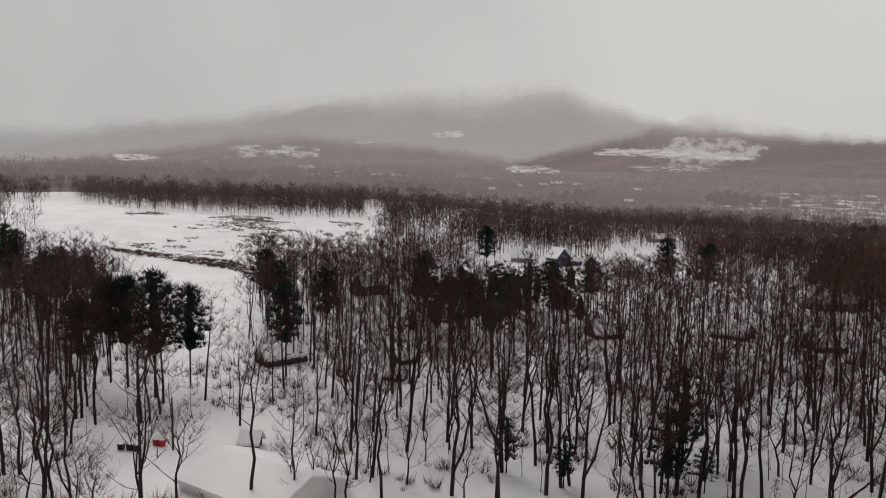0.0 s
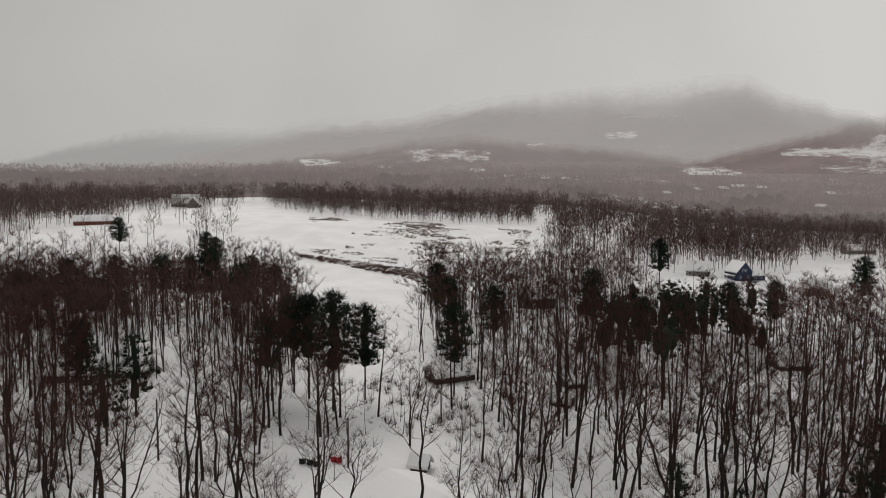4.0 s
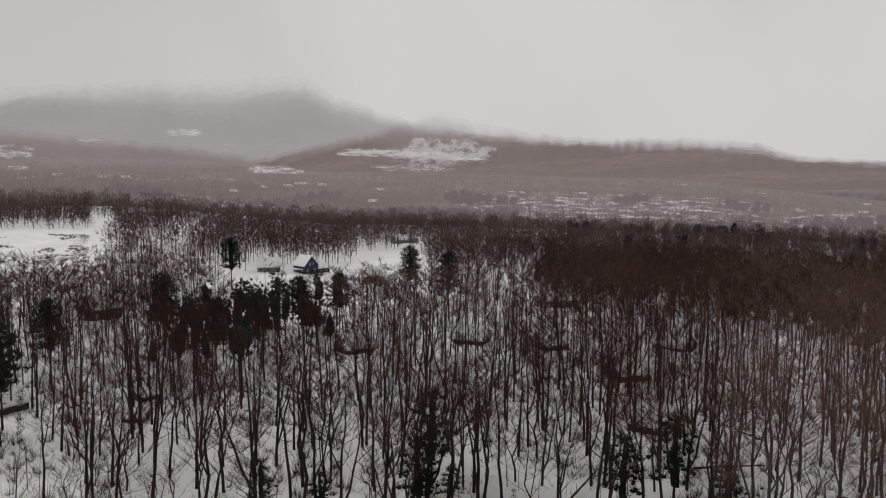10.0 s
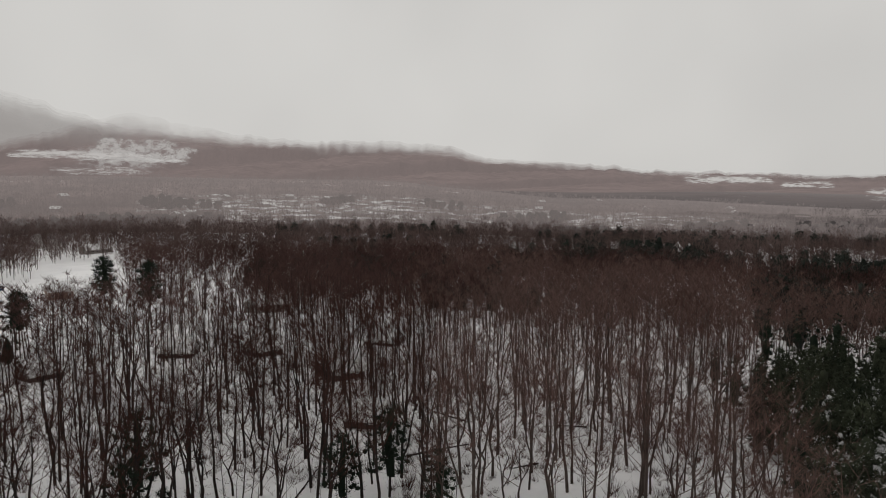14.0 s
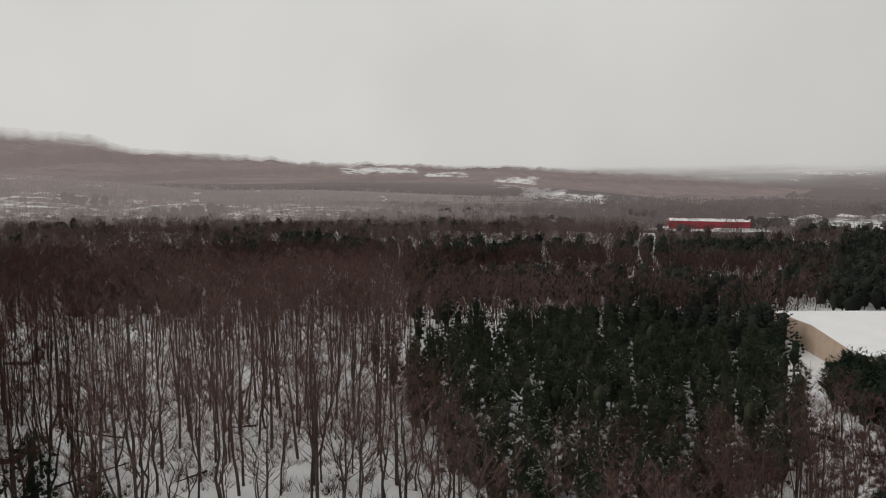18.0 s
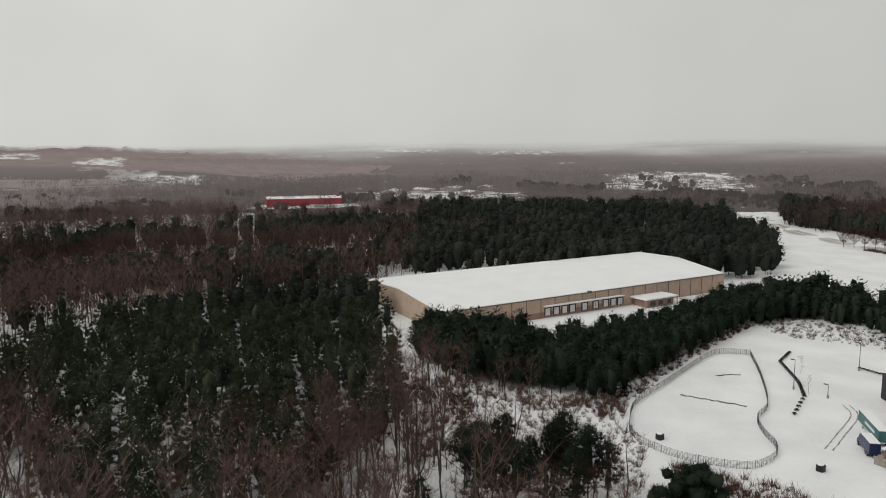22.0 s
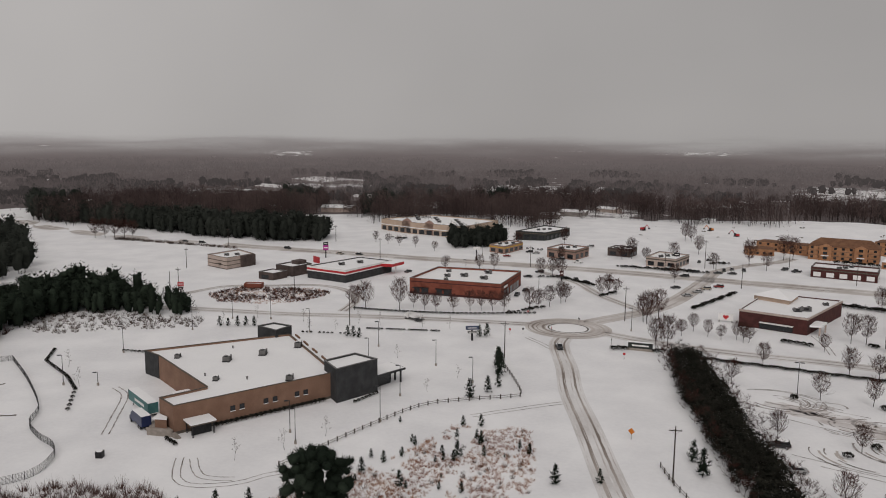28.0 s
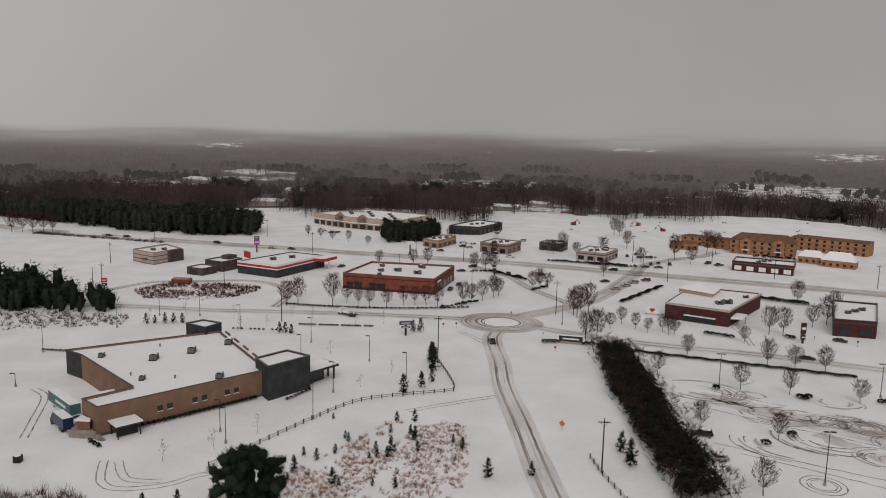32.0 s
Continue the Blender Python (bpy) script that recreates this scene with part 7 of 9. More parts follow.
hb = thing("heart_sign", "white roadside board with a red heart shape", "sign", "", (27.6, -316.8, 0), 0.05)
for dx in (-2.4, 2.4):
    part("post", Geo().box(dx, 0, -0.3, 0.3, 0.3, 1.2), M["wood_grey"], hb)
part("board", Geo().box(0, 0, 0.7, 5.6, 0.25, 3.0), M["white_paint"], hb)
hs = Geo()
hp = [(1.1 * math.sin(t) ** 3 * 1.0, (13 * math.cos(t) - 5 * math.cos(2 * t) - 2 * math.cos(3 * t) - math.cos(4 * t)) / 16 * 1.05) for t in np.linspace(0, math.tau, 24, endpoint=False)]
hs.add([(x, 0.18, 2.2 + z) for x, z in hp] + [(x, 0.13, 2.2 + z) for x, z in hp], [tuple(range(24)), tuple(range(47, 23, -1))] + [(i, (i + 1) % 24, 24 + (i + 1) % 24, 24 + i) for i in range(24)])
part("heart", hs, M["red_paint"], hb)
dia = thing("warning_sign", "orange diamond warning sign on a thin post", "road sign", "", (35.2, -178.8, 0), 2.9)
part("post", Geo().rod((0, 0, -0.3), (0, 0, 1.7), 0.05, n=5), M["metal_grey"], dia)
part("plate", Geo().add([(0, -0.06, 1.4), (0.85, -0.06, 2.25), (0, -0.06, 3.1), (-0.85, -0.06, 2.25), (0, -0.1, 1.4), (0.85, -0.1, 2.25), (0, -0.1, 3.1), (-0.85, -0.1, 2.25)], [(0, 1, 2, 3), (7, 6, 5, 4), (0, 4, 5, 1), (1, 5, 6, 2), (2, 6, 7, 3), (3, 7, 4, 0)]), M["orange"], dia)
part("marking", Geo().box(0, 0.0, 2.0, 0.5, 0.1, 0.5), M["steel_dark"], dia)
for k, (x, y) in enumerate(((97, -259), (93, -262), (60, -262), (84, -268.2), (79, -287.5), (40, -265), (101, -290), (-31, -299), (-45, -299), (52, -246))):
    e = thing("road_sign", "small grey roadside sign plate on a post", "road sign", "road signs", (x, y, 0), k * 0.7)
    part("post", Geo().rod((0, 0, -0.3), (0, 0, 2.2), 0.04, n=5), M["metal_grey"], e)
    part("plate", Geo().box(0, 0, 1.6, 0.75, 0.05, 0.75), M["metal_grey" if k % 3 else "red_paint"], e)
# bins and boxes in the snow
for x, y in ((164.7, -88.4), (140.1, -114.1)):
    e = thing("utility_riser", "dark drainage riser box capped with snow", "utility box", "riser boxes", (x, y, 0), 0.4)
    part("box", Geo().box(0, 0, -0.2, 1.5, 1.4, 1.7), M["steel_dark"], e)
    part("grate", Geo().box(0, -0.73, 0.3, 1.1, 0.08, 0.8), M["metal_grey"], e)
    part("snow_cap", Geo().blob((0, 0, 1.5), 0.85, 0.18, 4, 8, 4), M["roof_snow"], e)


# ---- vehicles ----
M["tyre"] = material("tyre", (0.012, 0.012, 0.012), 0.9, 0, (0.02, 0.02, 0.02), 3)
M["chrome"] = material("chrome", (0.35, 0.35, 0.36), 0.3, 0.8, (0.45, 0.45, 0.46), 3)
M["lamp_red"] = material("lamp_red", (0.3, 0.01, 0.01), 0.3, 0, (0.35, 0.02, 0.02), 3)
for k, c in {"black": (0.012, 0.012, 0.013), "charcoal": (0.03, 0.031, 0.034), "silver": (0.30, 0.30, 0.30), "red": (0.20, 0.015, 0.015), "white": (0.62, 0.62, 0.61), "blue": (0.015, 0.025, 0.08), "beige": (0.30, 0.26, 0.21)}.items():
    M["car_" + k] = material("car_" + k, c, 0.35, 0.1, tuple(min(1, v * 1.15) for v in c), 0.8, spec=0.5)


def profile(pts, w, taper=0.0):
    """A side profile (x, z) given width along y, narrowing upwards by taper."""
    zs = [p[1] for p in pts]
    z0, z1 = min(zs), max(zs)
    n = len(pts)
    vs = []
    for sg in (-1, 1):
        for x, z in pts:
            k = 1 - taper * (z - z0) / max(0.01, z1 - z0)
            vs.append((x, sg * w / 2 * k, z))
    return Geo().add(vs, [tuple(range(n)), tuple(range(2 * n - 1, n - 1, -1))] + [(i, n + i, n + (i + 1) % n, (i + 1) % n) for i in range(n)])


CARS = {}


def car_model(kind, paint):
    """Body, glass house, roof, bumpers, lamps and wheels, with snow lying on top."""
    e = thing("parked_car", "", "car")
    w = 1.85
    if kind == "pickup":
        body = [(-2.75, 0.45), (2.75, 0.45), (2.8, 0.95), (1.55, 1.12), (-2.8, 1.12)]
        cab = [(-0.55, 1.12), (1.5, 1.12), (0.95, 1.82), (-0.45, 1.85)]
        wb, ln = 1.75, 2.8
    elif kind == "suv":
        body = [(-2.3, 0.42), (2.3, 0.42), (2.35, 0.95), (1.2, 1.12), (-2.35, 1.12)]
        cab = [(-2.25, 1.12), (1.1, 1.12), (0.55, 1.75), (-2.05, 1.78)]
        wb, ln = 1.4, 2.35
    else:
        body = [(-2.3, 0.36), (2.3, 0.36), (2.32, 0.72), (1.0, 0.95), (-1.6, 0.97), (-2.3, 0.9)]
        cab = [(-1.65, 0.95), (1.0, 0.95), (0.35, 1.42), (-0.95, 1.44)]
        wb, ln = 1.38, 2.32
    part("body", profile(body, w, 0.06), M["car_" + paint], e)
    part("cabin_glass", profile(cab, w * 0.92, 0.16), M["glass"], e)
    zt = max(p[1] for p in cab)
    x0, x1 = cab[3][0], cab[2][0]
    part("roof", Geo().box((x0 + x1) / 2, 0, zt - 0.03, x1 - x0 + 0.1, w * 0.78, 0.08), M["car_" + paint], e)
    part("snow_cover", Geo().blob(((x0 + x1) / 2, 0, zt + 0.06), (x1 - x0) * 0.5, 0.09, 3, 10, 4, 0.1), M["roof_snow"], e, "thin snow on the roof")
    if kind == "pickup":
        part("bed_snow", Geo().box(-1.7, 0, 1.0, 2.0, w * 0.8, 0.14), M["roof_snow"], e)
    for sx in (-1, 1):
        part("bumper", Geo().box(sx * ln, 0, 0.42, 0.18, w * 0.95, 0.26), M["steel_dark"], e)
        for sy in (-0.68, 0.68):
            part("headlight" if sx > 0 else "tail_light", Geo().box(sx * (ln - 0.01), sy, 0.74, 0.1, 0.34, 0.16), M["chrome" if sx > 0 else "lamp_red"], e)
            wh = part("wheel", Geo().rod((sx * wb, sy * 1.28 - 0.12, 0.36), (sx * wb, sy * 1.28 + 0.12, 0.36), 0.36, n=12), M["tyre"], e)
            part("rim", Geo().rod((sx * wb, sy * 1.28 - 0.13, 0.36), (sx * wb, sy * 1.28 + 0.13, 0.36), 0.2, n=8), M["chrome"], wh)
    return e


def park(kind, paint, x, y, deg, label):
    key = (kind, paint)
    m = pose(x, y, height(x, y) + 0.04, 0, 0, deg)
    if key not in CARS:
        CARS[key] = car_model(kind, paint)
        CARS[key].matrix_basis = m
        e = CARS[key]
    else:
        e = copy_thing(CARS[key], m)
    tagged(e, label, "car", "cars in the lots")
    return e


for q in (("pickup", "charcoal", 75, -249, 118), ("suv", "black", 2.8, -190.4, 12), ("sedan", "silver", -1.1, -176.8, 18), ("sedan", "black", -27, -274, 182), ("sedan", "charcoal", -40, -304, 165), ("sedan", "silver", 49, -362, 25), ("sedan", "silver", 45.6, -373, 28),
          ("suv", "beige", 43, -382, 28), ("suv", "red", 38.2, -391, 20), ("sedan", "charcoal", 43, -432, 15), ("sedan", "black", 36, -434, 15), ("suv", "black", 41, -442, 95), ("sedan", "black", 247, -395, 176), ("suv", "black", 365, -387, 176), ("suv", "charcoal", 105.4, -375.7, 120),
          ("sedan", "black", 99.8, -371.7, 30), ("sedan", "charcoal", 112, -377.6, 30), ("sedan", "black", 130.4, -372.9, 10), ("suv", "charcoal", 129, -387.9, 5), ("sedan", "charcoal", 119.4, -338, 96), ("suv", "black", 158.4, -454.8, 20), ("sedan", "silver", 153.4, -453, 20),
          ("suv", "charcoal", 194, -490, 95), ("sedan", "beige", 258.7, -391.5, 176), ("suv", "black", 300, -394, 176), ("sedan", "black", 380, -387, 174), ("suv", "silver", 209, -358.5, 80), ("sedan", "charcoal", 192, -356, 80), ("suv", "charcoal", 119, -326, 96), ("sedan", "black", 90, -382, 30),
          ("suv", "charcoal", 70, -430, 5), ("sedan", "black", 58, -432, 5), ("sedan", "silver", 147, -470, 20), ("suv", "black", 132, -436, 8), ("pickup", "white", 120, -430, 8), ("sedan", "red", 165, -432, 15), ("suv", "black", 11, -462, 60), ("pickup", "charcoal", 5, -458, 40)):
    park(*q, f"{q[1]} {q[0]} dusted with snow on a snowy lot" )


def truck(label, x, y, deg, cab_paint, kind):
    e = thing("truck", label, "truck", "", (x, y, height(x, y) + 0.04), radians(deg))
    part("chassis", Geo().box(-0.6, 0, 0.55, 8.2, 1.0, 0.3), M["steel_dark"], e)
    part("cab", profile([(2.2, 0.6), (4.4, 0.6), (4.45, 1.5), (3.7, 1.75), (3.3, 2.7), (2.2, 2.75)], 2.2, 0.08), M[cab_paint], e)
    part("windscreen", profile([(3.35, 1.75), (3.78, 1.72), (3.42, 2.5), (3.25, 2.5)], 2.0, 0.05), M["glass"], e)
    if kind == "box":
        part("cargo_box", Geo().box(-1.4, 0, 0.95, 6.8, 2.4, 2.6), M["car_blue"], e)
        part("snow_load", Geo().box(-1.4, 0, 3.55, 6.7, 2.3, 0.12), M["roof_snow"], e)
    else:
        part("flatbed", Geo().box(-1.7, 0, 0.9, 6.6, 2.3, 0.25), M["steel_dark"], e)
        part("boom", Geo().rod((1.6, 0, 2.9), (-4.4, 0, 3.1), 0.2, 0.14), M["white_paint"], e)
        part("boom_post", Geo().box(-4.0, 0, 1.1, 0.5, 0.5, 1.9), M["white_paint"], e)
        part("locker", Geo().box(-0.2, 0, 1.15, 3.4, 2.2, 0.9), M["white_paint"], e)
    for wx in (3.3, -2.2, -3.3):
        for sy in (-1.05, 1.05):
            wh = part("wheel", Geo().rod((wx, sy - 0.15, 0.5), (wx, sy + 0.15, 0.5), 0.5, n=12), M["tyre"], e)
            part("rim", Geo().rod((wx, sy - 0.17, 0.5), (wx, sy + 0.17, 0.5), 0.26, n=8), M["chrome"], wh)
    return e


truck("white utility bucket truck standing on the snowy road", 139, -262.2, -18, "white_paint", "boom")
truck("blue box truck with snow on its roof at the dock", 147.5, -132.4, -24, "car_blue", "box")
for x, y, dg in ((262, -474, 15), (268, -476, 12)):
    truck("white service truck parked before the strip mall", x, y, dg, "white_paint", "boom")
tr = thing("semi_trailer", "teal and white semi-trailer backed to the dock", "trailer", "", (155, -140.5, 0.04), radians(-24))
part("box_body", Geo().box(0, 0, 1.15, 15, 2.6, 2.75), M["teal"], tr)
part("roof_snow", Geo().box(0, 0, 3.9, 14.9, 2.5, 0.14), M["roof_snow"], tr)
part("lower_rail", Geo().box(0, 0, 1.0, 15.1, 2.64, 0.2), M["white_paint"], tr)
part("front_panel", Geo().box(7.4, 0, 1.2, 0.3, 2.62, 2.7), M["steel_dark"], tr)
part("lettering_bar", Geo().box(-1, 1.31, 2.2, 7, 0.04, 0.7), M["white_paint"], tr)
part("lettering_bar", Geo().box(-1, -1.31, 2.2, 7, 0.04, 0.7), M["white_paint"], tr)
for wx in (-5.8, -4.6):
    for sy in (-1.0, 1.0):
        part("wheel", Geo().rod((wx, sy - 0.25, 0.5), (wx, sy + 0.25, 0.5), 0.5, n=12), M["tyre"], tr)
for sy in (-0.9, 0.9):
    part("landing_leg", Geo().box(5.0, sy, 0, 0.2, 0.2, 1.1), M["steel_dark"], tr)


def excavator(x, y, deg, paint):
    e = thing("excavator", "tracked orange-red excavator on the snowy building site", "excavator", "excavators", (x, y, height(x, y)), radians(deg))
    for sy in (-1.2, 1.2):
        part("track", profile([(-1.9, 0.3), (-1.6, 0.0), (1.6, 0.0), (1.9, 0.3), (1.7, 0.8), (-1.7, 0.8)], 0.6), M["tyre"], e).location = (0, sy, 0)
    part("house", Geo().box(-0.5, 0, 0.95, 3.0, 2.4, 1.3), M[paint], e)
    part("cab", Geo().box(0.8, 0.7, 0.95, 1.4, 1.0, 1.9), M["glass"], e)
    part("boom", Geo().rod((0.9, -0.3, 1.6), (3.4, -0.3, 4.8), 0.28, 0.24), M[paint], e)
    part("stick", Geo().rod((3.4, -0.3, 4.8), (5.4, -0.3, 2.6), 0.22, 0.16), M[paint], e)
    part("bucket", Geo().box(5.5, -0.3, 1.6, 0.9, 1.1, 1.0), M["steel_dark"], e)
    return e


excavator(48.8, -604, -10, "red_paint")
excavator(119, -612, 160, "red_paint")
excavator(70, -628, 40, "orange")


# ---- planted trees and shrubs ----
def shrub_arrays(seed, r=0.6, h=1.0, n=170, w=0.13):
    g, t = random.Random(seed), Tri()
    for k in range(n):
        a, b = g.uniform(0, math.tau), g.uniform(-0.4, 1.4)
        q = g.uniform(0.55, 1.0)
        o = (math.cos(a) * math.cos(b) * r * q, math.sin(a) * math.cos(b) * r * q, h * 0.5 + math.sin(b) * h * 0.5 * q)
        t.sliver(o, (math.cos(a) * 0.22 * r + g.uniform(-.1, .1), math.sin(a) * 0.22 * r + g.uniform(-.1, .1), g.uniform(0.0, 0.3)), w, g)
    for k in range(6):
        a = g.uniform(0, math.tau)
        t.limb([(0, 0, -0.1), (math.cos(a) * r * 0.6, math.sin(a) * r * 0.6, h * 0.8)], [0.03, 0.01], 3)
    return t.arrays()


def brush_arrays(seed, r=0.8, h=1.3, n=26, w=0.03):
    g, t = random.Random(seed), Tri()
    for k in range(n):
        a, q = g.uniform(0, math.tau), g.uniform(0, r * 0.5)
        o = (math.cos(a) * q, math.sin(a) * q, 0)
        t.sliver(o, (math.cos(a) * r * g.uniform(0.2, 0.8), math.sin(a) * r * g.uniform(0.2, 0.8), h * g.uniform(0.5, 1.1)), w, g)
    return t.arrays()


def round_crown(seed):
    """A small street tree: short stem, fan of limbs, close round head of twigs."""
    g = random.Random(seed)
    (tv, tf), (cv, cf) = bare_tree(seed, 6.0, 0.2, 1.7, 16, 3, 5, 0.11, 4, 0.04, 0.8, 2, 3, 0.12)
    c = Tri()
    c.v, c.f = [tuple(q) for q in cv.tolist()], [tuple(q) for q in cf.tolist()]
    for k in range(620):
        a, u = g.uniform(0, math.tau), g.random() ** 0.85
        q = g.random() ** 0.5 * 2.1 * math.sin(math.pi * (0.07 + 0.8 * u)) ** 0.9
        o = (math.cos(a) * q, math.sin(a) * q, 1.7 + 4.5 * u)
        l3 = g.uniform(0.5, 1.3)
        c.sliver(o, (math.cos(a) * 0.45 * l3 + g.uniform(-.2, .2), math.sin(a) * 0.45 * l3 + g.uniform(-.2, .2), l3 * g.uniform(0.5, 1.0)), 0.05, g)
    return (tv, tf), c.arrays()


orn_var = [round_crown(700 + i) for i in range(6)]
orn_mesh = [(fast_mesh("trunk", *t, M["bark"]), fast_mesh("crown", *c, M["twig"])) for t, c in orn_var]
ORN = [(169, -266.3, 1.5), (166, -270.2, 1.5), (152.4, -274.8, 1.6), (149.6, -282.2, 1.1), (142.9, -279.7, 1.0), (137.3, -279, 1.0), (131, -282.2, 1.1), (126, -288.3, 1.1), (121.8, -290.4, 1.0), (117.5, -292.6, 1.2), (112.1, -291.8, 1.2), (103.7, -299.7, 1.2), (101.5, -304.4, 1.2), (98.6, -310.9, 1.2), (96.2, -319.7, 1.2), (95.1, -322.9, 1.2),
       (124.5, -376.4, 1.3), (119.2, -379.2, 1.3), (115.2, -381.3, 1.3), (84.2, -342.3, 1.2), (82, -346.4, 1.2), (79, -350, 1.1), (54.9, -298.9, 1.7), (52.2, -308.7, 1.5), (57, -302, 1.5), (41.7, -266.8, 1.5), (45, -264, 1.3), (39.9, -286.8, 0.9), (37, -295.8, 0.9), (31, -289.4, 0.8), (26.2, -287.3, 0.8), (21.1, -289.9, 0.9), (18.6, -286.7, 0.9), (16.8, -287.6, 0.9),
       (10.5, -259.6, 1.0), (-16.1, -304, 1.3), (-7.4, -287.1, 0.9), (-6, -231.8, 1.0), (-19.1, -232.5, 0.95), (-37.2, -233.1, 1.0), (-14.6, -195.1, 0.9), (3.4, -194.9, 0.9), (-10.2, -162, 1.1), (17.8, -235.2, 1.0), (-14.2, -259.4, 1.1), (-22.3, -259.9, 1.1), (-31, -260.7, 1.1), (-20.9, -304.2, 1.3), (-32.4, -323.5, 1.3), (-29.7, -365.8, 1.4), (-38, -330, 1.4), (-44, -362, 1.2),
       (60, -395, 1.2), (30, -468, 1.8), (20, -455, 1.5), (72, -468, 1.4), (96, -462, 1.5), (100, -455, 1.3), (160, -378, 1.2), (153, -382, 1.2), (178, -373, 1.1), (172, -470, 1.4), (130, -430, 1.1), (86, -455, 1.2), (150, -502, 1.5), (232, -440, 0.9), (245, -442, 0.9), (256, -446, 0.9), (268, -450, 0.9), (214, -432, 0.9), (445, -369, 1.8), (440, -373, 1.7), (434, -376, 1.9), (428, -379, 1.7), (423, -382, 1.5),
       (47, -448, 1.3), (8, -505, 1.8), (13, -500, 1.8), (75, -560, 1.6), (80, -566, 1.6), (62, -500, 1.4)]
for n, (x, y, s) in enumerate(ORN):
    e = thing("planted_tree", "small bare rounded street tree in snow" if s < 1.3 else "larger bare street tree with a rounded crown", "tree", "planted trees", (x, y, height(x, y)), n * 1.7)
    s *= 1.12
    e.scale = (s, s, s * (0.95 + 0.1 * (n % 3)))
    part("trunk", orn_mesh[n % 6][0], None, e)
    part("crown", orn_mesh[n % 6][1], None, e)
# slim young trees
sap_mesh = [(fast_mesh("stem", *t, M["bark"]), fast_mesh("crown", *c, M["twig"])) for t, c in [bare_tree(730 + i, 5, 0.3, 0.9, 10, 2, 5, 0.05, 4, 0.028, 0.5, 1) for i in range(3)]]
for n, (x, y, s) in enumerate(((112.1, -126.4, 1), (105.8, -136.2, 1), (102.1, -147.3, 1), (164.8, -228.8, 0.8), (157.9, -235, 0.8), (118.8, -213.2, 0.9), (92.5, -203, 0.8), (94.8, -187.5, 0.8), (204.8, -157.3, 1.1), (186, -146, 1.1), (176, -240, 1), (147, -250, 1), (168, -232, 0.8), (195, -236, 1), (130, -252, 1), (120, -256, 1), (155, -247, 1), (200, -222, 1.0), (217, -225, 1.0))):
    e = thing("young_tree", "thin young bare tree planted in the snow", "tree", "young trees", (x, y, height(x, y)), n)
    e.scale = (s, s, s)
    part("stem", sap_mesh[n % 3][0], None, e)
    part("crown", sap_mesh[n % 3][1], None, e)
# clipped shrubs
M["hedge_dark"] = material("hedge_dark", (0.012, 0.013, 0.010), 0.9, 0, (0.034, 0.032, 0.026), 0.6, 0, 5.0, spec=0.05, island=0.4)
shrub_mesh = [fast_mesh("shrub", *shrub_arrays(i, 0.6, 0.95), M["hedge_dark"]) for i in range(4)]


def shrub(x, y, s=1.0, sz=1.0, n=0, label="clipped dark evergreen shrub in snow", group="clipped shrubs"):
    o = new("shrub", shrub_mesh[n % 4])
    o.matrix_basis = pose(x, y, height(x, y) - 0.05, 0, 0, n * 77) @ Matrix.Diagonal((s, s, sz, 1))
    return tagged(o, label, "shrub", group)


ux, uy = (B_[0] - A_[0]) / FL, (B_[1] - A_[1]) / FL
for k in range(24):
    u = 10.2 + k * 1.32
    shrub(A_[0] + ux * u + uy * 1.2, A_[1] + uy * u - ux * 1.2, 1.0, 1.25, k)
for k in range(7):
    shrub(108.2 - 0.25 * k + 0.1, -170.5 - 1.5 * k, 0.9, 0.9, k)
for k in range(6):
    shrub(130.2 + k * 0.9, -127.6 - (k % 2) * 0.3 - 0.3 * k + 0.8, 0.9, 0.8, k)
for k in range(30):
    if k % 9 != 7:
        shrub(147.5 - 0.88 * k, -241.2 - 0.315 * k, 0.8, 0.8, k)
for k in range(12):
    shrub(166 - 1.5 * k, -226 - 0.5 * k, 0.8, 0.7, k) if k % 5 != 3 else None
for k in range(44):
    u = k / 43
    shrub(170 - 70 * u, -268 - 9 * u - 16 * u * u - 5 * (u > 0.6) * (u - 0.6), 1.3, 1.0, k, "low snowy hedge shrub under the street trees", "hedge shrubs")
for k in range(70):
    shrub(30 - 1.0 * k, -258.2 + 0.5 * math.sin(k), 1.35, 1.05, k, "round hedge shrub lining the parking lot", "hedge shrubs")
for x, y in ((0.6, -229.2), (-21.7, -230.5), (-23.9, -231.6), (-23, -230), (-11.6, -190.8), (-17.9, -199.2), (-42.9, -235.6), (-45, -236.5), (58, -256.5), (56.3, -257.5), (54.5, -258), (44, -259.5), (42.4, -260.5), (1.3, -293.7), (3.4, -294), (5.5, -294.3), (-0.8, -293), (-2.9, -292.4), (-24, -301), (-22.5, -301.5)):
    shrub(x, y, 2.0, 1.4, int(abs(x * 3)), "round snow-dusted shrub on a planted island", "island shrubs")
for k in range(26):
    u = k / 25
    shrub(204 - 35 * u, -178 - 8 * u, 1.0, 0.75, k, "low dark hedge along the store drive", "drive hedge")
for k in range(34):
    u = k / 33
    x = np.interp(u, (0, 0.25, 0.6, 0.85, 1), (225, 216, 196, 184, 172))
    y = np.interp(u, (0, 0.25, 0.6, 0.85, 1), (-168, -158, -150, -143, -131))
    shrub(float(x), float(y), 1.0, 0.9, k, "row of dark shrubs curving through the snow", "curved shrub row")
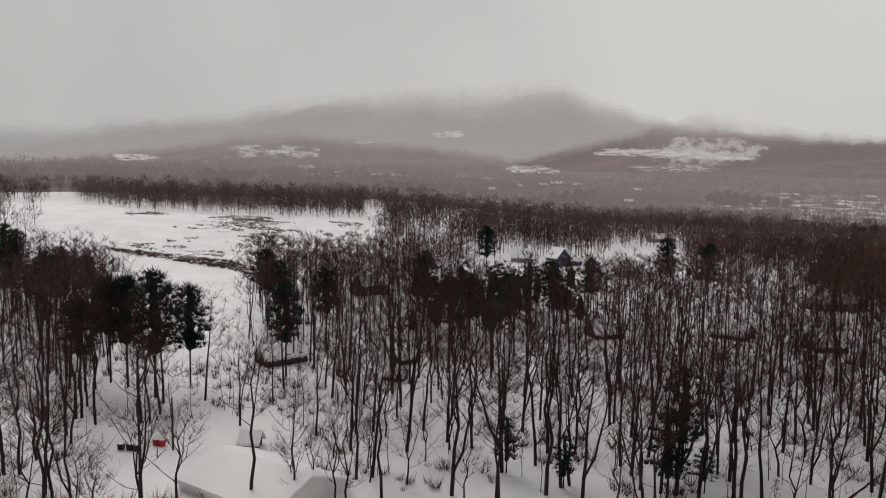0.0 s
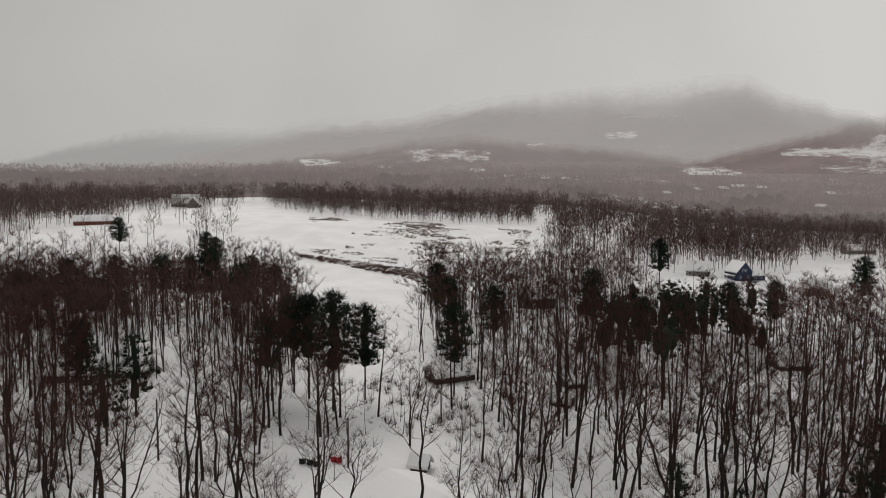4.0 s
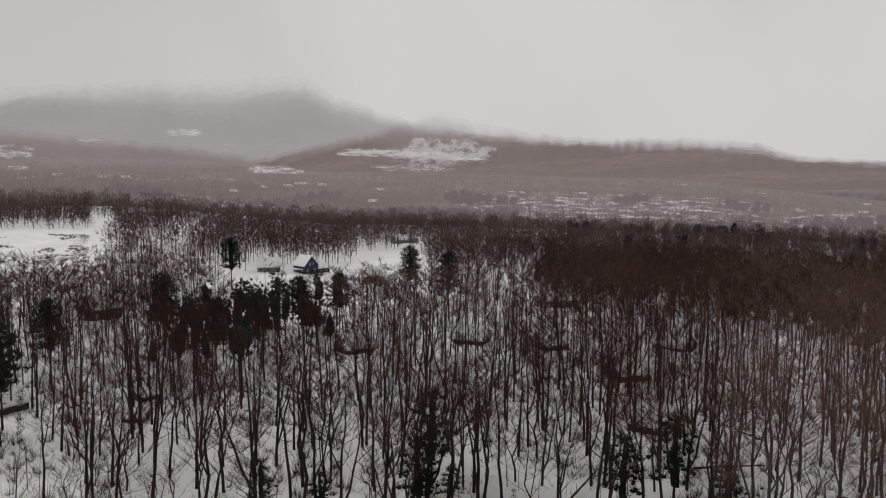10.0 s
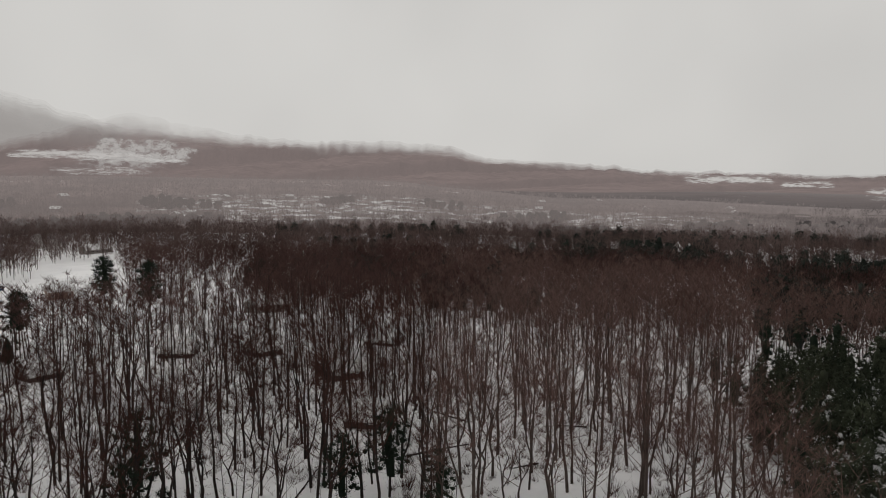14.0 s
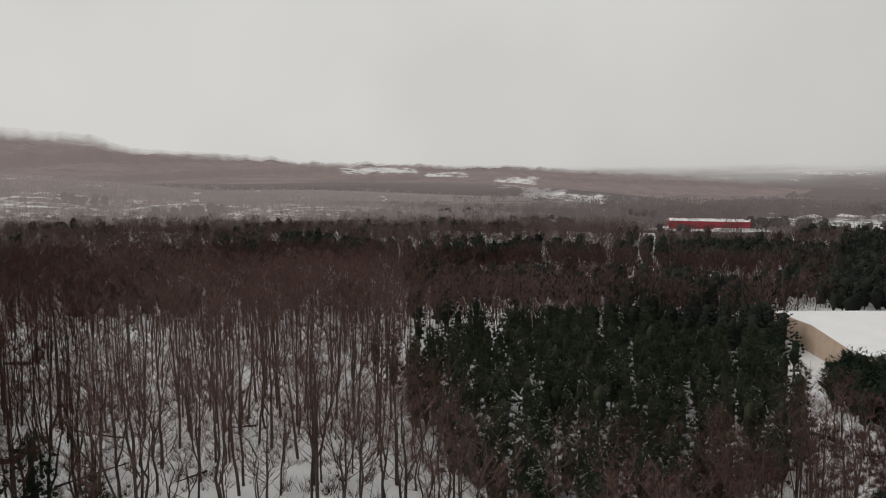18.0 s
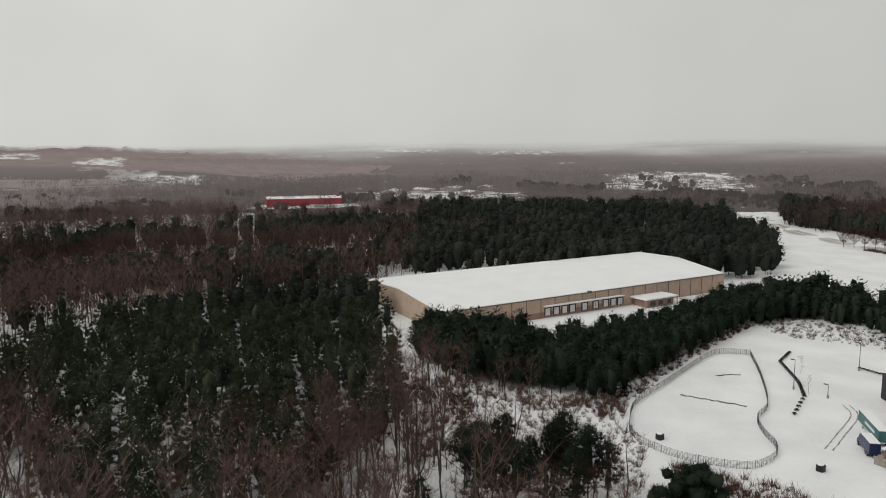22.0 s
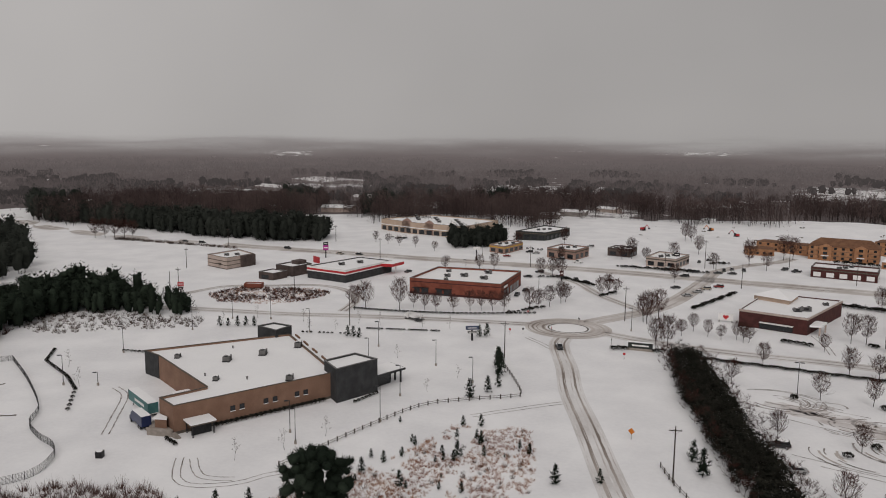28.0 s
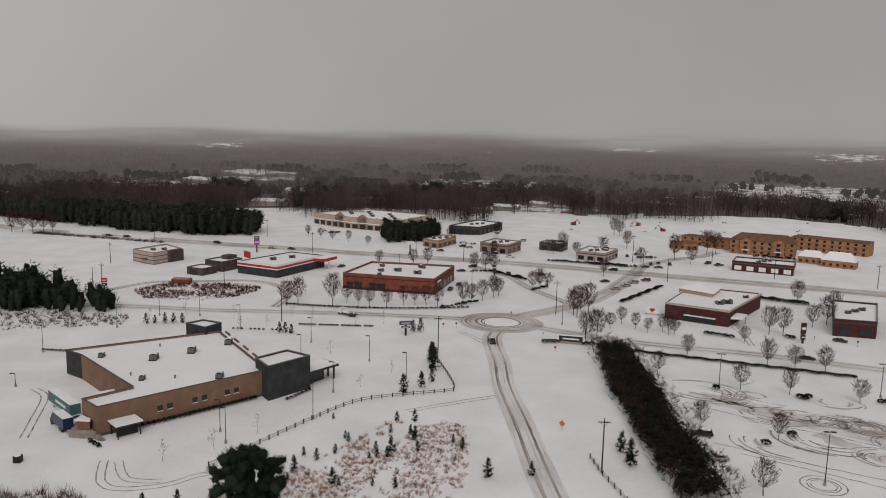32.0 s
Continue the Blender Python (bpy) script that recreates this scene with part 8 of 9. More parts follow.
ROWS = [((96, -427.2), (48.7, -429.4), 30, 1.7, "row of round dark shrubs before the shops"), ((124.7, -376.2), (116.2, -379), 6, 1.4, "row of low dark shrubs on a planted verge"), ((116.7, -380.4), (93.5, -364.7), 15, 1.6, "row of low dark shrubs on a planted verge"),
        ((108.9, -290.4), (99.8, -307.8), 10, 1.5, "row of snow-dusted shrubs under the street trees"), ((84.3, -342), (80.2, -354.3), 9, 1.3, "row of low hedge shrubs on a road island"), ((-14.2, -370.7), (-33.1, -366.1), 15, 2.0, "tall dark hedge by the snowy side street"),
        ((50.2, -462.9), (40.9, -467.9), 6, 1.6, "few dark shrubs behind the small shop"), ((171, -469.4), (154.5, -467.1), 6, 1.5, "few dark shrubs beside the small shop"), ((-14.7, -504.9), (-36.8, -500.3), 11, 2.2, "dark bushes behind the maroon garage")]
g = random.Random(91)
for a, b, cnt, s, lb in ROWS:
    here = []
    for k in range(cnt):
        u = (k + g.uniform(-.3, .3)) / max(1, cnt - 1)
        x, y = a[0] + (b[0] - a[0]) * u, a[1] + (b[1] - a[1]) * u + g.uniform(-.4, .4)
        here.append((x, y, height(x, y) - 0.05, g.uniform(0, 6.28), s * g.uniform(0.75, 1.2), k % 4))
    solid("shrub_row", scatter_mesh("shrub_row", [shrub_arrays(i, 0.6, 0.85) for i in range(4)], here, M["hedge_dark"]), None, lb, "shrubs", kind="stuff")


def rubble_pile(x, y, s, seed):
    """A heap of broken lumps, half under snow."""
    g = random.Random(seed)
    e = thing("rubble_pile", "dark heap of spoil half covered by snow", "spoil heap", "spoil heaps", (x, y, height(x, y)), seed)
    heap = Geo()
    for k in range(6):
        heap.blob((g.uniform(-s, s), g.uniform(-.5, .5) * s, 0), s * g.uniform(0.4, 0.7), s * g.uniform(0.3, 0.6), seed * 7 + k, 8, 4)
    part("heap", heap, M["wood_grey"], e)
    part("snow_cap", Geo().blob((0, 0, s * 0.25), s * 0.7, s * 0.4, seed, 10, 4), M["roof_snow"], e)


for n in range(34):
    u = g.random()
    if n < 16:
        x, y = 46 - 46 * u + g.uniform(-3, 3), -572 - 32 * g.random()
    else:
        x, y = from_polar(g.uniform(-168, -186), g.uniform(570, 668))
    rubble_pile(x, y, g.uniform(0.6, 1.5), n)
# conical evergreens
cone_mesh = [(fast_mesh("trunk", *t, M["bark"]), fast_mesh("crown", *c, M["needle"])) for t, c in [massed_pine(800 + i, 3.6, 0.04, 1.0, 30, 14, 0.3, 0.05, 4, 0.36, 0.6, 0.9, False, 0.06, 0.75, 0.95, 1.3) for i in range(3)]]


def small_conifer(x, y, s, n, label="small dark conical evergreen standing in snow"):
    e = thing("small_conifer", label, "conifer", "small conifers", (x, y, height(x, y)), n)
    e.scale = (s, s, s)
    part("trunk", cone_mesh[n % 3][0], None, e)
    part("crown", cone_mesh[n % 3][1], None, e)


for n, (x, y, s) in enumerate(((199.3, -219, 1), (196.5, -220.4, .8), (193.3, -222, 1), (190.5, -223.4, 1), (187.7, -224.9, 1), (148.3, -228.9, 1), (146.5, -229.8, 1), (143.8, -229.4, .9), (105.5, -250.3, 1.1), (103.1, -251.5, 1.3), (82, -188.4, 1.4), (79.3, -195, 1.2), (78.5, -201, 1.0), (82, -211.2, 1.8), (85, -218, 1.6), (88, -224.9, 1.2),
                                (86.5, -221, 1.5), (83.4, -133.7, .9), (82, -140.7, .7), (79.8, -145.2, .6), (80.1, -152.1, .6), (75, -168.4, .7), (70.9, -170.3, .8), (68.5, -150.5, .9), (44.4, -147.6, 1.1), (54.2, -159.1, .7), (57.3, -161.2, .6), (66.7, -160.4, .8), (73, -131.7, .9), (91, -118, .9), (96, -112, .8), (100, -107, 1), (105, -102, .9), (110, -98, .8), (113, -92, 1), (88, -112, 1.2), (94, -104, .9), (99, -99, 1.1), (20, -172, 1.3), (17, -165, 1.6), (36, -152, .8))):
    small_conifer(x, y, s * 1.15, n)
g = random.Random(63)
for n in range(26):
    small_conifer(g.uniform(56, 92), g.uniform(-166, -112), g.uniform(0.3, 0.75), n, "tiny dark evergreen seedling among dead grass")


# dead grass on the rise, brush along the fences
def scatter_poly(poly, n, seed, keep=lambda x, y: True):
    g = random.Random(seed)
    xs, ys = [p[0] for p in poly], [p[1] for p in poly]
    out = []
    while len(out) < n:
        x, y = g.uniform(min(xs), max(xs)), g.uniform(min(ys), max(ys))
        if inside(x, y, poly) and keep(x, y):
            out.append((x, y, height(x, y) - 0.03))
    return out


def stuff(name, label, cat, var, pts, mat, lo, hi, seed):
    pl = spread_places(pts, len(var), lo, hi, seed)
    o = solid(name, scatter_mesh(name, var, pl, M[mat]), None, label, cat, kind="stuff")
    return o


tuft_var = [brush_arrays(900 + i, 0.5 + 0.12 * i, 0.55 + 0.15 * i, 12 + 3 * i, 0.028) for i in range(4)]
brush_var = [brush_arrays(910 + i, 1.1, 1.7, 26, 0.045) for i in range(4)]
RISE = [(98, -108), (86, -130), (80, -150), (77, -168), (66, -174), (58, -172), (50, -152), (44, -128), (56, -100), (80, -96)]
stuff("dead_grass", "rusty dead grass poking through snow on a rise", "grass", tuft_var, scatter_poly(RISE, 4300, 1, lambda x, y: noise.noise((x * 0.09, y * 0.09, 2)) + 0.6 * noise.noise((x * 0.3, y * 0.3, 4)) > -0.12), "straw", 0.35, 1.15, 2)
stuff("brush", "dark brush scattered over the snowy rise", "brush", brush_var, scatter_poly(RISE, 130, 3), "brush", 0.5, 1.0, 3)
BANK = [(185, -84), (205, -100), (232, -134), (262, -172), (270, -168), (240, -128), (212, -92), (192, -72)]
stuff("brush", "brown brush along the basin fence", "brush", brush_var, scatter_poly(BANK, 900, 4), "brush", 0.6, 1.2, 4)
stuff("brush", "sparse scrub on the open snowy swale", "brush", brush_var, scatter_poly(SWALE, 800, 5), "brush", 0.4, 1.1, 5)
NEAR = [(96, -30), (118, -52), (142, -80), (150, -84), (136, -100), (118, -108), (100, -100), (84, -70)]
stuff("brush", "tangled reddish brush at the wood's edge", "brush", brush_var, scatter_poly(NEAR, 1500, 6), "twig_light", 0.7, 1.7, 6)
CLUMP_EDGE = [(276, -206), (262, -214), (236, -220), (212, -226), (206, -214), (228, -196), (246, -180), (262, -182)]
stuff("brush", "rusty undergrowth below the pine clump", "brush", brush_var, scatter_poly(CLUMP_EDGE, 420, 7), "brush", 0.6, 1.2, 7)
MOUND = [(245.5, -262), (243, -282), (226, -289), (208.2, -297), (196, -290), (197, -272), (206, -258), (230, -252)]
stuff("dead_grass", "patchy brown grass on the roadside mound", "grass", tuft_var, scatter_poly(MOUND, 1300, 8), "straw", 0.5, 1.1, 8)
stuff("brush", "thin brown weeds in the roadside basin", "brush", brush_var, scatter_poly(MOUND, 900, 28, lambda x, y: noise.noise((x * 0.09, y * 0.09, 7)) > -0.15), "twig_red", 0.5, 1.0, 28)
HEDGE = [(39.5, -254), (34, -236), (26, -206), (14, -176), (5, -152), (-3, -156), (9, -190), (19, -222), (31, -257)]
hv_ = [bare_tree(930 + i, 6, 0.05, 2.4, 10, 3, 8, 0.08, 3, 0.05, 1.1, 1) for i in range(4)]
pts = scatter_poly(HEDGE, 60, 9)
stuff("thicket", "long dense dark thicket between lane and lot", "thicket", [c for t, c in hv_], pts, "hedge_dark", 0.6, 1.1, 9)
fringe = [(p[0] + (q[0] - p[0]) * u + sgn, p[1] + (q[1] - p[1]) * u, 0.0) for (p, q), sgn in ((((40, -254), (5, -152)), 1.0), (((30, -257), (-4, -156)), -1.0)) for u in np.linspace(0, 1, 34).tolist()]
pl = spread_places(fringe, 4, 0.5, 0.95, 29)
wood = thing("bare_growth", "slim bare trees fringing the dark thicket", "saplings", kind="stuff")
part("stems", scatter_mesh("stems", [t for t, c in hv_], pl, M["bark"]), None, wood)
part("twigs", scatter_mesh("twigs", [c for t, c in hv_], pl, M["twig"]), None, wood)
stuff("thicket", "evergreen undergrowth inside the thicket", "thicket", [shrub_arrays(940 + i, 1.9, 3.8, 130, 0.3) for i in range(3)], scatter_poly(HEDGE, 460, 10), "hedge_dark", 0.7, 1.3, 10)
HW = [(430, -372), (330, -378), (330, -383), (430, -378)]
stuff("brush", "dark brush along the highway bank", "brush", brush_var, scatter_poly(HW, 300, 11), "brush", 0.8, 1.4, 11)
FIELD_IN = [(-290, 560), (-240, 640), (-173, 600), (-60, 592), (8, 556), (6, 432), (-90, 424), (-145, 450), (-220, 510)]
stuff("brush", "scrub stubble across the snowy hill field", "brush", [brush_arrays(950 + i, 1.6, 0.9, 16, 0.13) for i in range(4)], scatter_poly(FIELD_IN, 2600, 12, lambda x, y: noise.noise((x * 0.022, y * 0.022, 4)) + 0.5 * noise.noise((x * 0.1, y * 0.1, 2)) + (x + 80) * 0.004 > 0.08 and x > -190), "straw_grey", 0.5, 1.3, 12)
SHORE = [(-135, 436), (-60, 416), (-30, 372), (-44, 368), (-60, 396), (-130, 428)]
stuff("brush", "band of reddish reeds along the pond", "brush", [brush_arrays(960 + i, 1.6, 1.2, 20, 0.14) for i in range(4)], scatter_poly(SHORE, 900, 13), "twig_light", 0.5, 1.1, 13)

# two big round-crowned pines and mixed trees below the rise
big = [massed_pine(820 + i, 19, 0.42, 6.6, 46, 90, 0.7, 0.075, 4, 1.5, 0.72, 0.5, True, 0.35, 0.26, core_size=0.72) for i in range(2)]
for n, (t_, c_) in enumerate(big):
    x, y = ((111.6, -66.7), (75.4, -105.9))[n]
    e = thing("pine_tree", "big dark round-crowned pine above the snowy edge", "pine tree", "single pines", (x, y, height(x, y) - 1), n)
    part("trunk", fast_mesh("trunk", *t_, M["bark"]), None, e)
    part("crown", fast_mesh("crown", *c_, M["needle"]), None, e)
for n, (a, r, h) in enumerate(((-104.5, 140, 17), (-106.5, 150, 15), (-108.5, 142, 14), (-111, 150, 17), (-113, 143, 17), (-114.5, 150, 13), (-109.8, 135, 13), (-104, 128, 12), (-105.6, 136, 15), (-107.4, 134, 16), (-112, 137, 15), (-110.4, 146, 16), (-103.4, 146, 14), (-106, 158, 12), (-99.6, 128, 12), (-98, 116, 11))):
    x, y = from_polar(a, r)
    e = thing("pine_tree", "dark pine in the mixed clump beside the basin", "pine tree", "single pines", (x, y, height(x, y)), n * 1.1)
    k = n % 5 if h > 13 else 5 + n % 3
    sc = h / (22 if k < 5 else 16)
    e.scale = (sc, sc, sc)
    part("trunk", wp_mesh[k][0], None, e)
    part("crown", wp_mesh[k][1], None, e)
for n in range(26):
    a, r = -86 - n * 1.15 + (n % 3), 118 + (n * 37 % 46)
    x, y = from_polar(a, r)
    pale = n in (9, 10, 13)
    e = thing("bare_tree", "pale-barked bare tree with crooked white limbs" if pale else "bare tree at the wood's brushy edge", "tree", "forest trees", (x, y, height(x, y)), n)
    e.scale = (0.72, 0.72, 0.72)
    t_, c_ = near_var[8 + n % 3] if n % 2 else near_var[n % 8]
    part("trunk", fast_mesh("trunk", *t_, M["bark_pale"]) if pale else near_mesh[8 + n % 3 if n % 2 else n % 8][0], None, e)
    part("crown", fast_mesh("crown", *c_, M["bark_pale"]) if pale else near_mesh[8 + n % 3 if n % 2 else n % 8][1], None, e)

# brown brush and saplings below the plantation
THICK = [from_polar(*q) for q in ((-81, 104), (-82, 150), (-88, 172), (-94, 180), (-96.5, 170), (-97.5, 150), (-98, 118), (-96, 102))]
stuff("brush", "tall brown brush below the pine plantation", "brush", [brush_arrays(990 + i, 2.2, 4.2, 40, 0.06) for i in range(5)], scatter_poly(THICK, 100, 21), "twig", 0.6, 1.4, 21)
thick_v = [bare_tree(1000 + i, 11 + i, 0.2, 3.6, 10, 3, 9, 0.11, 4, 0.05, 1.5, 2, 2, 0.4) for i in range(4)]
pl = spread_places(scatter_poly(THICK, 46, 22), 4, 0.7, 1.2, 22)
wood = thing("bare_wood", "small bushy bare trees below the pines", "woods", kind="stuff")
part("trunks", scatter_mesh("trunks", [t for t, c in thick_v], pl, M["bark"]), None, wood)
part("branches", scatter_mesh("branches", [c for t, c in thick_v], pl, M["twig_light"]), None, wood)

# long snow-dusted shrubs between the parking bays
for k in range(30):
    u = k / 29
    x, y = 42.4 - 12.6 * u, -335.2 - 43.3 * u
    if k % 8 != 6:
        shrub(x + 0.5 * math.sin(k), y, 1.9, 1.3, k, "dark snow-dusted shrub between parking bays", "parking shrubs")
for q in (("suv", "black", 54.4, -428.7, 15), ("sedan", "charcoal", 37.4, -448, 100), ("suv", "charcoal", 31.1, -447.1, 100), ("sedan", "black", 136.2, -489.3, 20), ("suv", "silver", 130.8, -498.3, 20), ("sedan", "charcoal", 56.8, -378.9, 30), ("suv", "black", 57.7, -413.3, 15), ("sedan", "black", 57.3, -466.4, 95), ("sedan", "charcoal", 53.4, -475.8, 95)):
    park(*q, f"{q[1]} {q[0]} dusted with snow on a snowy lot")

# scattered bare trees and bushes on the swale and before the pine belt
SWALE_TREES = [(-100.8, 176), (-101.6, 190), (-102.4, 204), (-103.2, 168), (-104.4, 196), (-105, 182), (-103.8, 214), (-100.6, 206), (-102, 158), (-104.8, 160), (-107.2, 168), (-109.2, 160), (-112.4, 158), (-106.6, 205), (-108.4, 196), (-100.2, 216)]
for n, (a, r) in enumerate(SWALE_TREES):
    x, y = from_polar(a, r)
    e = thing("bare_tree", "slender bare tree standing before the pine belt", "tree", "forest trees", (x, y, height(x, y)), n * 2.1)
    sc = 0.5 + 0.09 * (n % 4)
    e.scale = (sc, sc, sc)
    part("trunk", brown_mesh[n % 8][0], None, e)
    part("crown", brown_mesh[n % 8][1], None, e)
stuff("brush", "brown bushes at the foot of the pine belt", "brush", [brush_arrays(1020 + i, 1.5, 2.4, 40, 0.05) for i in range(4)], scatter_poly([(228, -50), (206, -64), (188, -92), (178, -84), (196, -58), (214, -42)], 120, 23) + scatter_poly(SWALE, 110, 24), "twig_light", 0.5, 1.3, 23)

stuff("brush", "brown bushes between the fence and the pine belt", "brush", [brush_arrays(1040 + i, 1.4, 2.0, 40, 0.05) for i in range(4)], scatter_poly([(181, -81), (189, -91), (209, -112), (231, -138), (249, -161), (263, -180), (266, -178), (252, -158), (234, -134), (212, -108), (192, -86), (184, -77)], 190, 25), "twig", 0.5, 1.1, 25)
stuff("brush", "dark tangled brush on the swale beside the wood", "brush", [brush_arrays(1050 + i, 1.7, 2.8, 60, 0.05) for i in range(4)], scatter_poly([(158, -24), (226, -33), (214, -48), (196, -50), (162, -38)], 170, 26) + scatter_poly([(146, -42), (160, -46), (172, -68), (160, -76), (146, -66)], 60, 27), "twig", 0.5, 1.2, 26)


# ---- houses in and beyond the woods ----
def house(label, x, y, deg, L, W, h, rise, wall, wins=True, chimney=False, porch=False, name="house", far=False):
    # far houses swap to the materials with painted haze
    top, trim, pane = ("roof_hazed", "house_hazed", "house_hazed") if far else ("roof_snow", "white_paint", "glass")
    if wall == "dark_siding" and math.hypot(x, y) < 260:
        deg = polar(x, y)[0] + (26 if int(x) % 2 else -22) + 0.2 * deg
        rise, h, L = rise * 1.3, h * 0.75, L * 0.78
    z = height(x, y)
    e = thing(name, label, "house", "", (x, y, z), radians(deg))
    vs = []
    for k in (-L / 2, L / 2):
        vs += [(k, -W / 2, -1.0), (k, W / 2, -1.0), (k, W / 2, h), (k, 0, h + rise), (k, -W / 2, h)]
    part("wall", Geo().add(vs, [(4, 3, 2, 1, 0), (5, 6, 7, 8, 9)] + [(j, (j + 1) % 5, (j + 1) % 5 + 5, j + 5) for j in range(5)]), M[wall], e)
    o = 0.5
    for sg in (-1, 1):
        e_z = h - o * rise / (W / 2)
        vs = [(-L / 2 - o, sg * (W / 2 + o), e_z), (L / 2 + o, sg * (W / 2 + o), e_z), (L / 2 + o, 0, h + rise), (-L / 2 - o, 0, h + rise)]
        vs = [(a, b, c + 0.02) for a, b, c in vs] + [(a, b, c + 0.32) for a, b, c in vs]
        part("roof", Geo().add(vs, [(3, 2, 1, 0), (4, 5, 6, 7), (0, 1, 5, 4), (1, 2, 6, 5), (2, 3, 7, 6), (3, 0, 4, 7)]), M[top], e, "snow-covered roof slope")
        part("eave", Geo().box(0, sg * (W / 2 + o), e_z - 0.22, L + 2 * o, 0.12, 0.24), M[trim], e)
    if wins:
        for sg in (-1, 1):
            for k in range(max(2, int(L / 3.5))):
                xx = -L / 2 + (k + 0.5) * L / max(2, int(L / 3.5))
                f = part("window", Geo().box(xx, sg * W / 2, 1.0, 1.3, 0.16, 1.5), M[trim], e)
                part("pane", Geo().box(xx, sg * (W / 2 + 0.05), 1.12, 1.06, 0.12, 1.26), M[pane], f)
            for yy, zz in ((-W / 4, 1.0), (W / 4, 1.0), (-0.9, h - 0.2), (0.9, h - 0.2)):
                if zz < h or rise > 3:
                    f = part("window", Geo().box(sg * L / 2, yy, zz, 0.16, 1.2, 1.5), M[trim], e)
                    part("pane", Geo().box(sg * (L / 2 + 0.05), yy, zz + 0.12, 0.12, 0.96, 1.26), M[pane], f)
    if chimney:
        part("chimney", Geo().box(L * 0.2, 0.6, h, 0.9, 0.9, rise + 1.2), M["brick"], e)
    if porch:
        part("porch_roof", Geo().box(0, -W / 2 - 1.6, 2.6, L * 0.8, 3.0, 0.3), M[top], e)
        for xx in (-L * 0.36, 0, L * 0.36):
            part("porch_post", Geo().box(xx, -W / 2 - 2.9, -0.3, 0.2, 0.2, 2.9), M[trim], e)
    return e


house("navy-blue gabled house with white trim and snowy roof", 119, 428, -66, 10, 10, 4.8, 5.2, "navy", porch=True)
house("navy-blue garage wing with snowy roof", 128.5, 430, 20, 8, 6, 3.0, 2.2, "navy")
house("grey house with snow-covered roofs among shrubs", 99, 434, -16, 12, 10, 3.4, 4.5, "siding", chimney=True)
house("brown gabled house half hidden by trees", 8, 318, 30, 12, 9, 5, 4.5, "dark_siding")
house("tan cottage behind the bare trees", 142, 380, -10, 11, 9, 3.8, 3.8, "peach")
house("long white-roofed house on the far lot", 253, 600, 10, 22, 10, 3.5, 3.5, "siding")
house("low snowy-roofed house by the lane", 303, 602, 10, 20, 9, 3.0, 3.0, "siding")
house("farmhouse with snowy gables on the hilltop", -311, 690, 14, 24, 14, 3.6, 7.5, "siding", chimney=True)
house("gabled farmhouse wing under snow", -300, 684, 100, 13, 10, 3.4, 5.5, "siding")
house("long low brick house with snowy roof", -282, 484, 26, 24, 11, 2.6, 3.2, "brick")
house("dark ranch house with heavy snow on its roof", -108, 174, 8, 16, 9, 3.6, 2.8, "dark_siding", chimney=True)
house("dark ranch house wing under snow", -98, 180, 30, 15, 8, 3.2, 2.4, "dark_siding")
house("dark low cabin between the trunks", -17, 189, 0, 14, 7, 2.6, 1.8, "dark_siding")
house("small dark shed with snowy roof in the wood", 13.6, 184, 0, 7, 4.5, 2.4, 0.9, "dark_siding", wins=False, name="shed")
house("low dark shed beside the trunks", 10, 168, 5, 6, 3.5, 2.0, 0.8, "dark_siding", wins=False, name="shed")
house("dark woodland house with a white roof", 123.8, 149.5, 14, 11, 9, 2.8, 2.8, "dark_siding")
house("dark woodland house under snow up the slope", 158.4, 170.8, -14, 12, 9, 2.8, 2.8, "dark_siding")
house("small dark cabin with a steep snowy roof", 102.7, 115.8, 12, 10, 7, 2.8, 2.4, "dark_siding")
house("white-roofed house deep in the wood", 175.3, 256.8, 0, 16, 9, 3.2, 2.6, "siding")
house("brown woodland house with long snowy roof", 125.3, 186.7, 15, 11, 8, 2.8, 2.6, "dark_siding")
house("brown house with low roof among bare trees", 108.1, 203, 5, 12, 8, 2.8, 2.4, "dark_siding")
house("brown low house in the bare trees", 71.1, 205.7, 5, 11, 8, 2.8, 2.4, "dark_siding")
house("pale house half hidden in bare woods", -144.5, 332, 12, 12, 8, 4, 3, "siding")
house("near snow-roofed outbuilding at the yard", -12.5, 107.5, -42, 19, 14, 1.5, 2.6, "white_paint", wins=False, name="outbuilding")
house("small snow-covered shed in the clearing", -16.3, 126, 25, 3.6, 2.8, 1.8, 0.9, "dark_siding", wins=False, name="shed")
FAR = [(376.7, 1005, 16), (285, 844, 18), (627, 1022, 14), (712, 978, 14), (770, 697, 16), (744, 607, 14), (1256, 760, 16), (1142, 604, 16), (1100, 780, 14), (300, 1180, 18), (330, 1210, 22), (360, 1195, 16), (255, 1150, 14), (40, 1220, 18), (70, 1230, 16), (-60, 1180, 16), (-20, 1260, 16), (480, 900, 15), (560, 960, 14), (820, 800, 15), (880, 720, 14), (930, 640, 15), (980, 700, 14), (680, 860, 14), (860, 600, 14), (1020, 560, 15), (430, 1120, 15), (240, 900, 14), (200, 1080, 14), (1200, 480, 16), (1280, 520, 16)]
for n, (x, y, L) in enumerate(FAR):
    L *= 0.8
    house("distant hillside house with a white roof", x, y, n * 37 % 90 - 45, L, 9, 4, 3, "house_hazed", far=True)
# red paint muted in its base colour to suggest haze over the distance
M["red_hazed"] = material("red_hazed", (0.30, 0.035, 0.05), 0.7, 0, (0.36, 0.055, 0.07), 0.1)
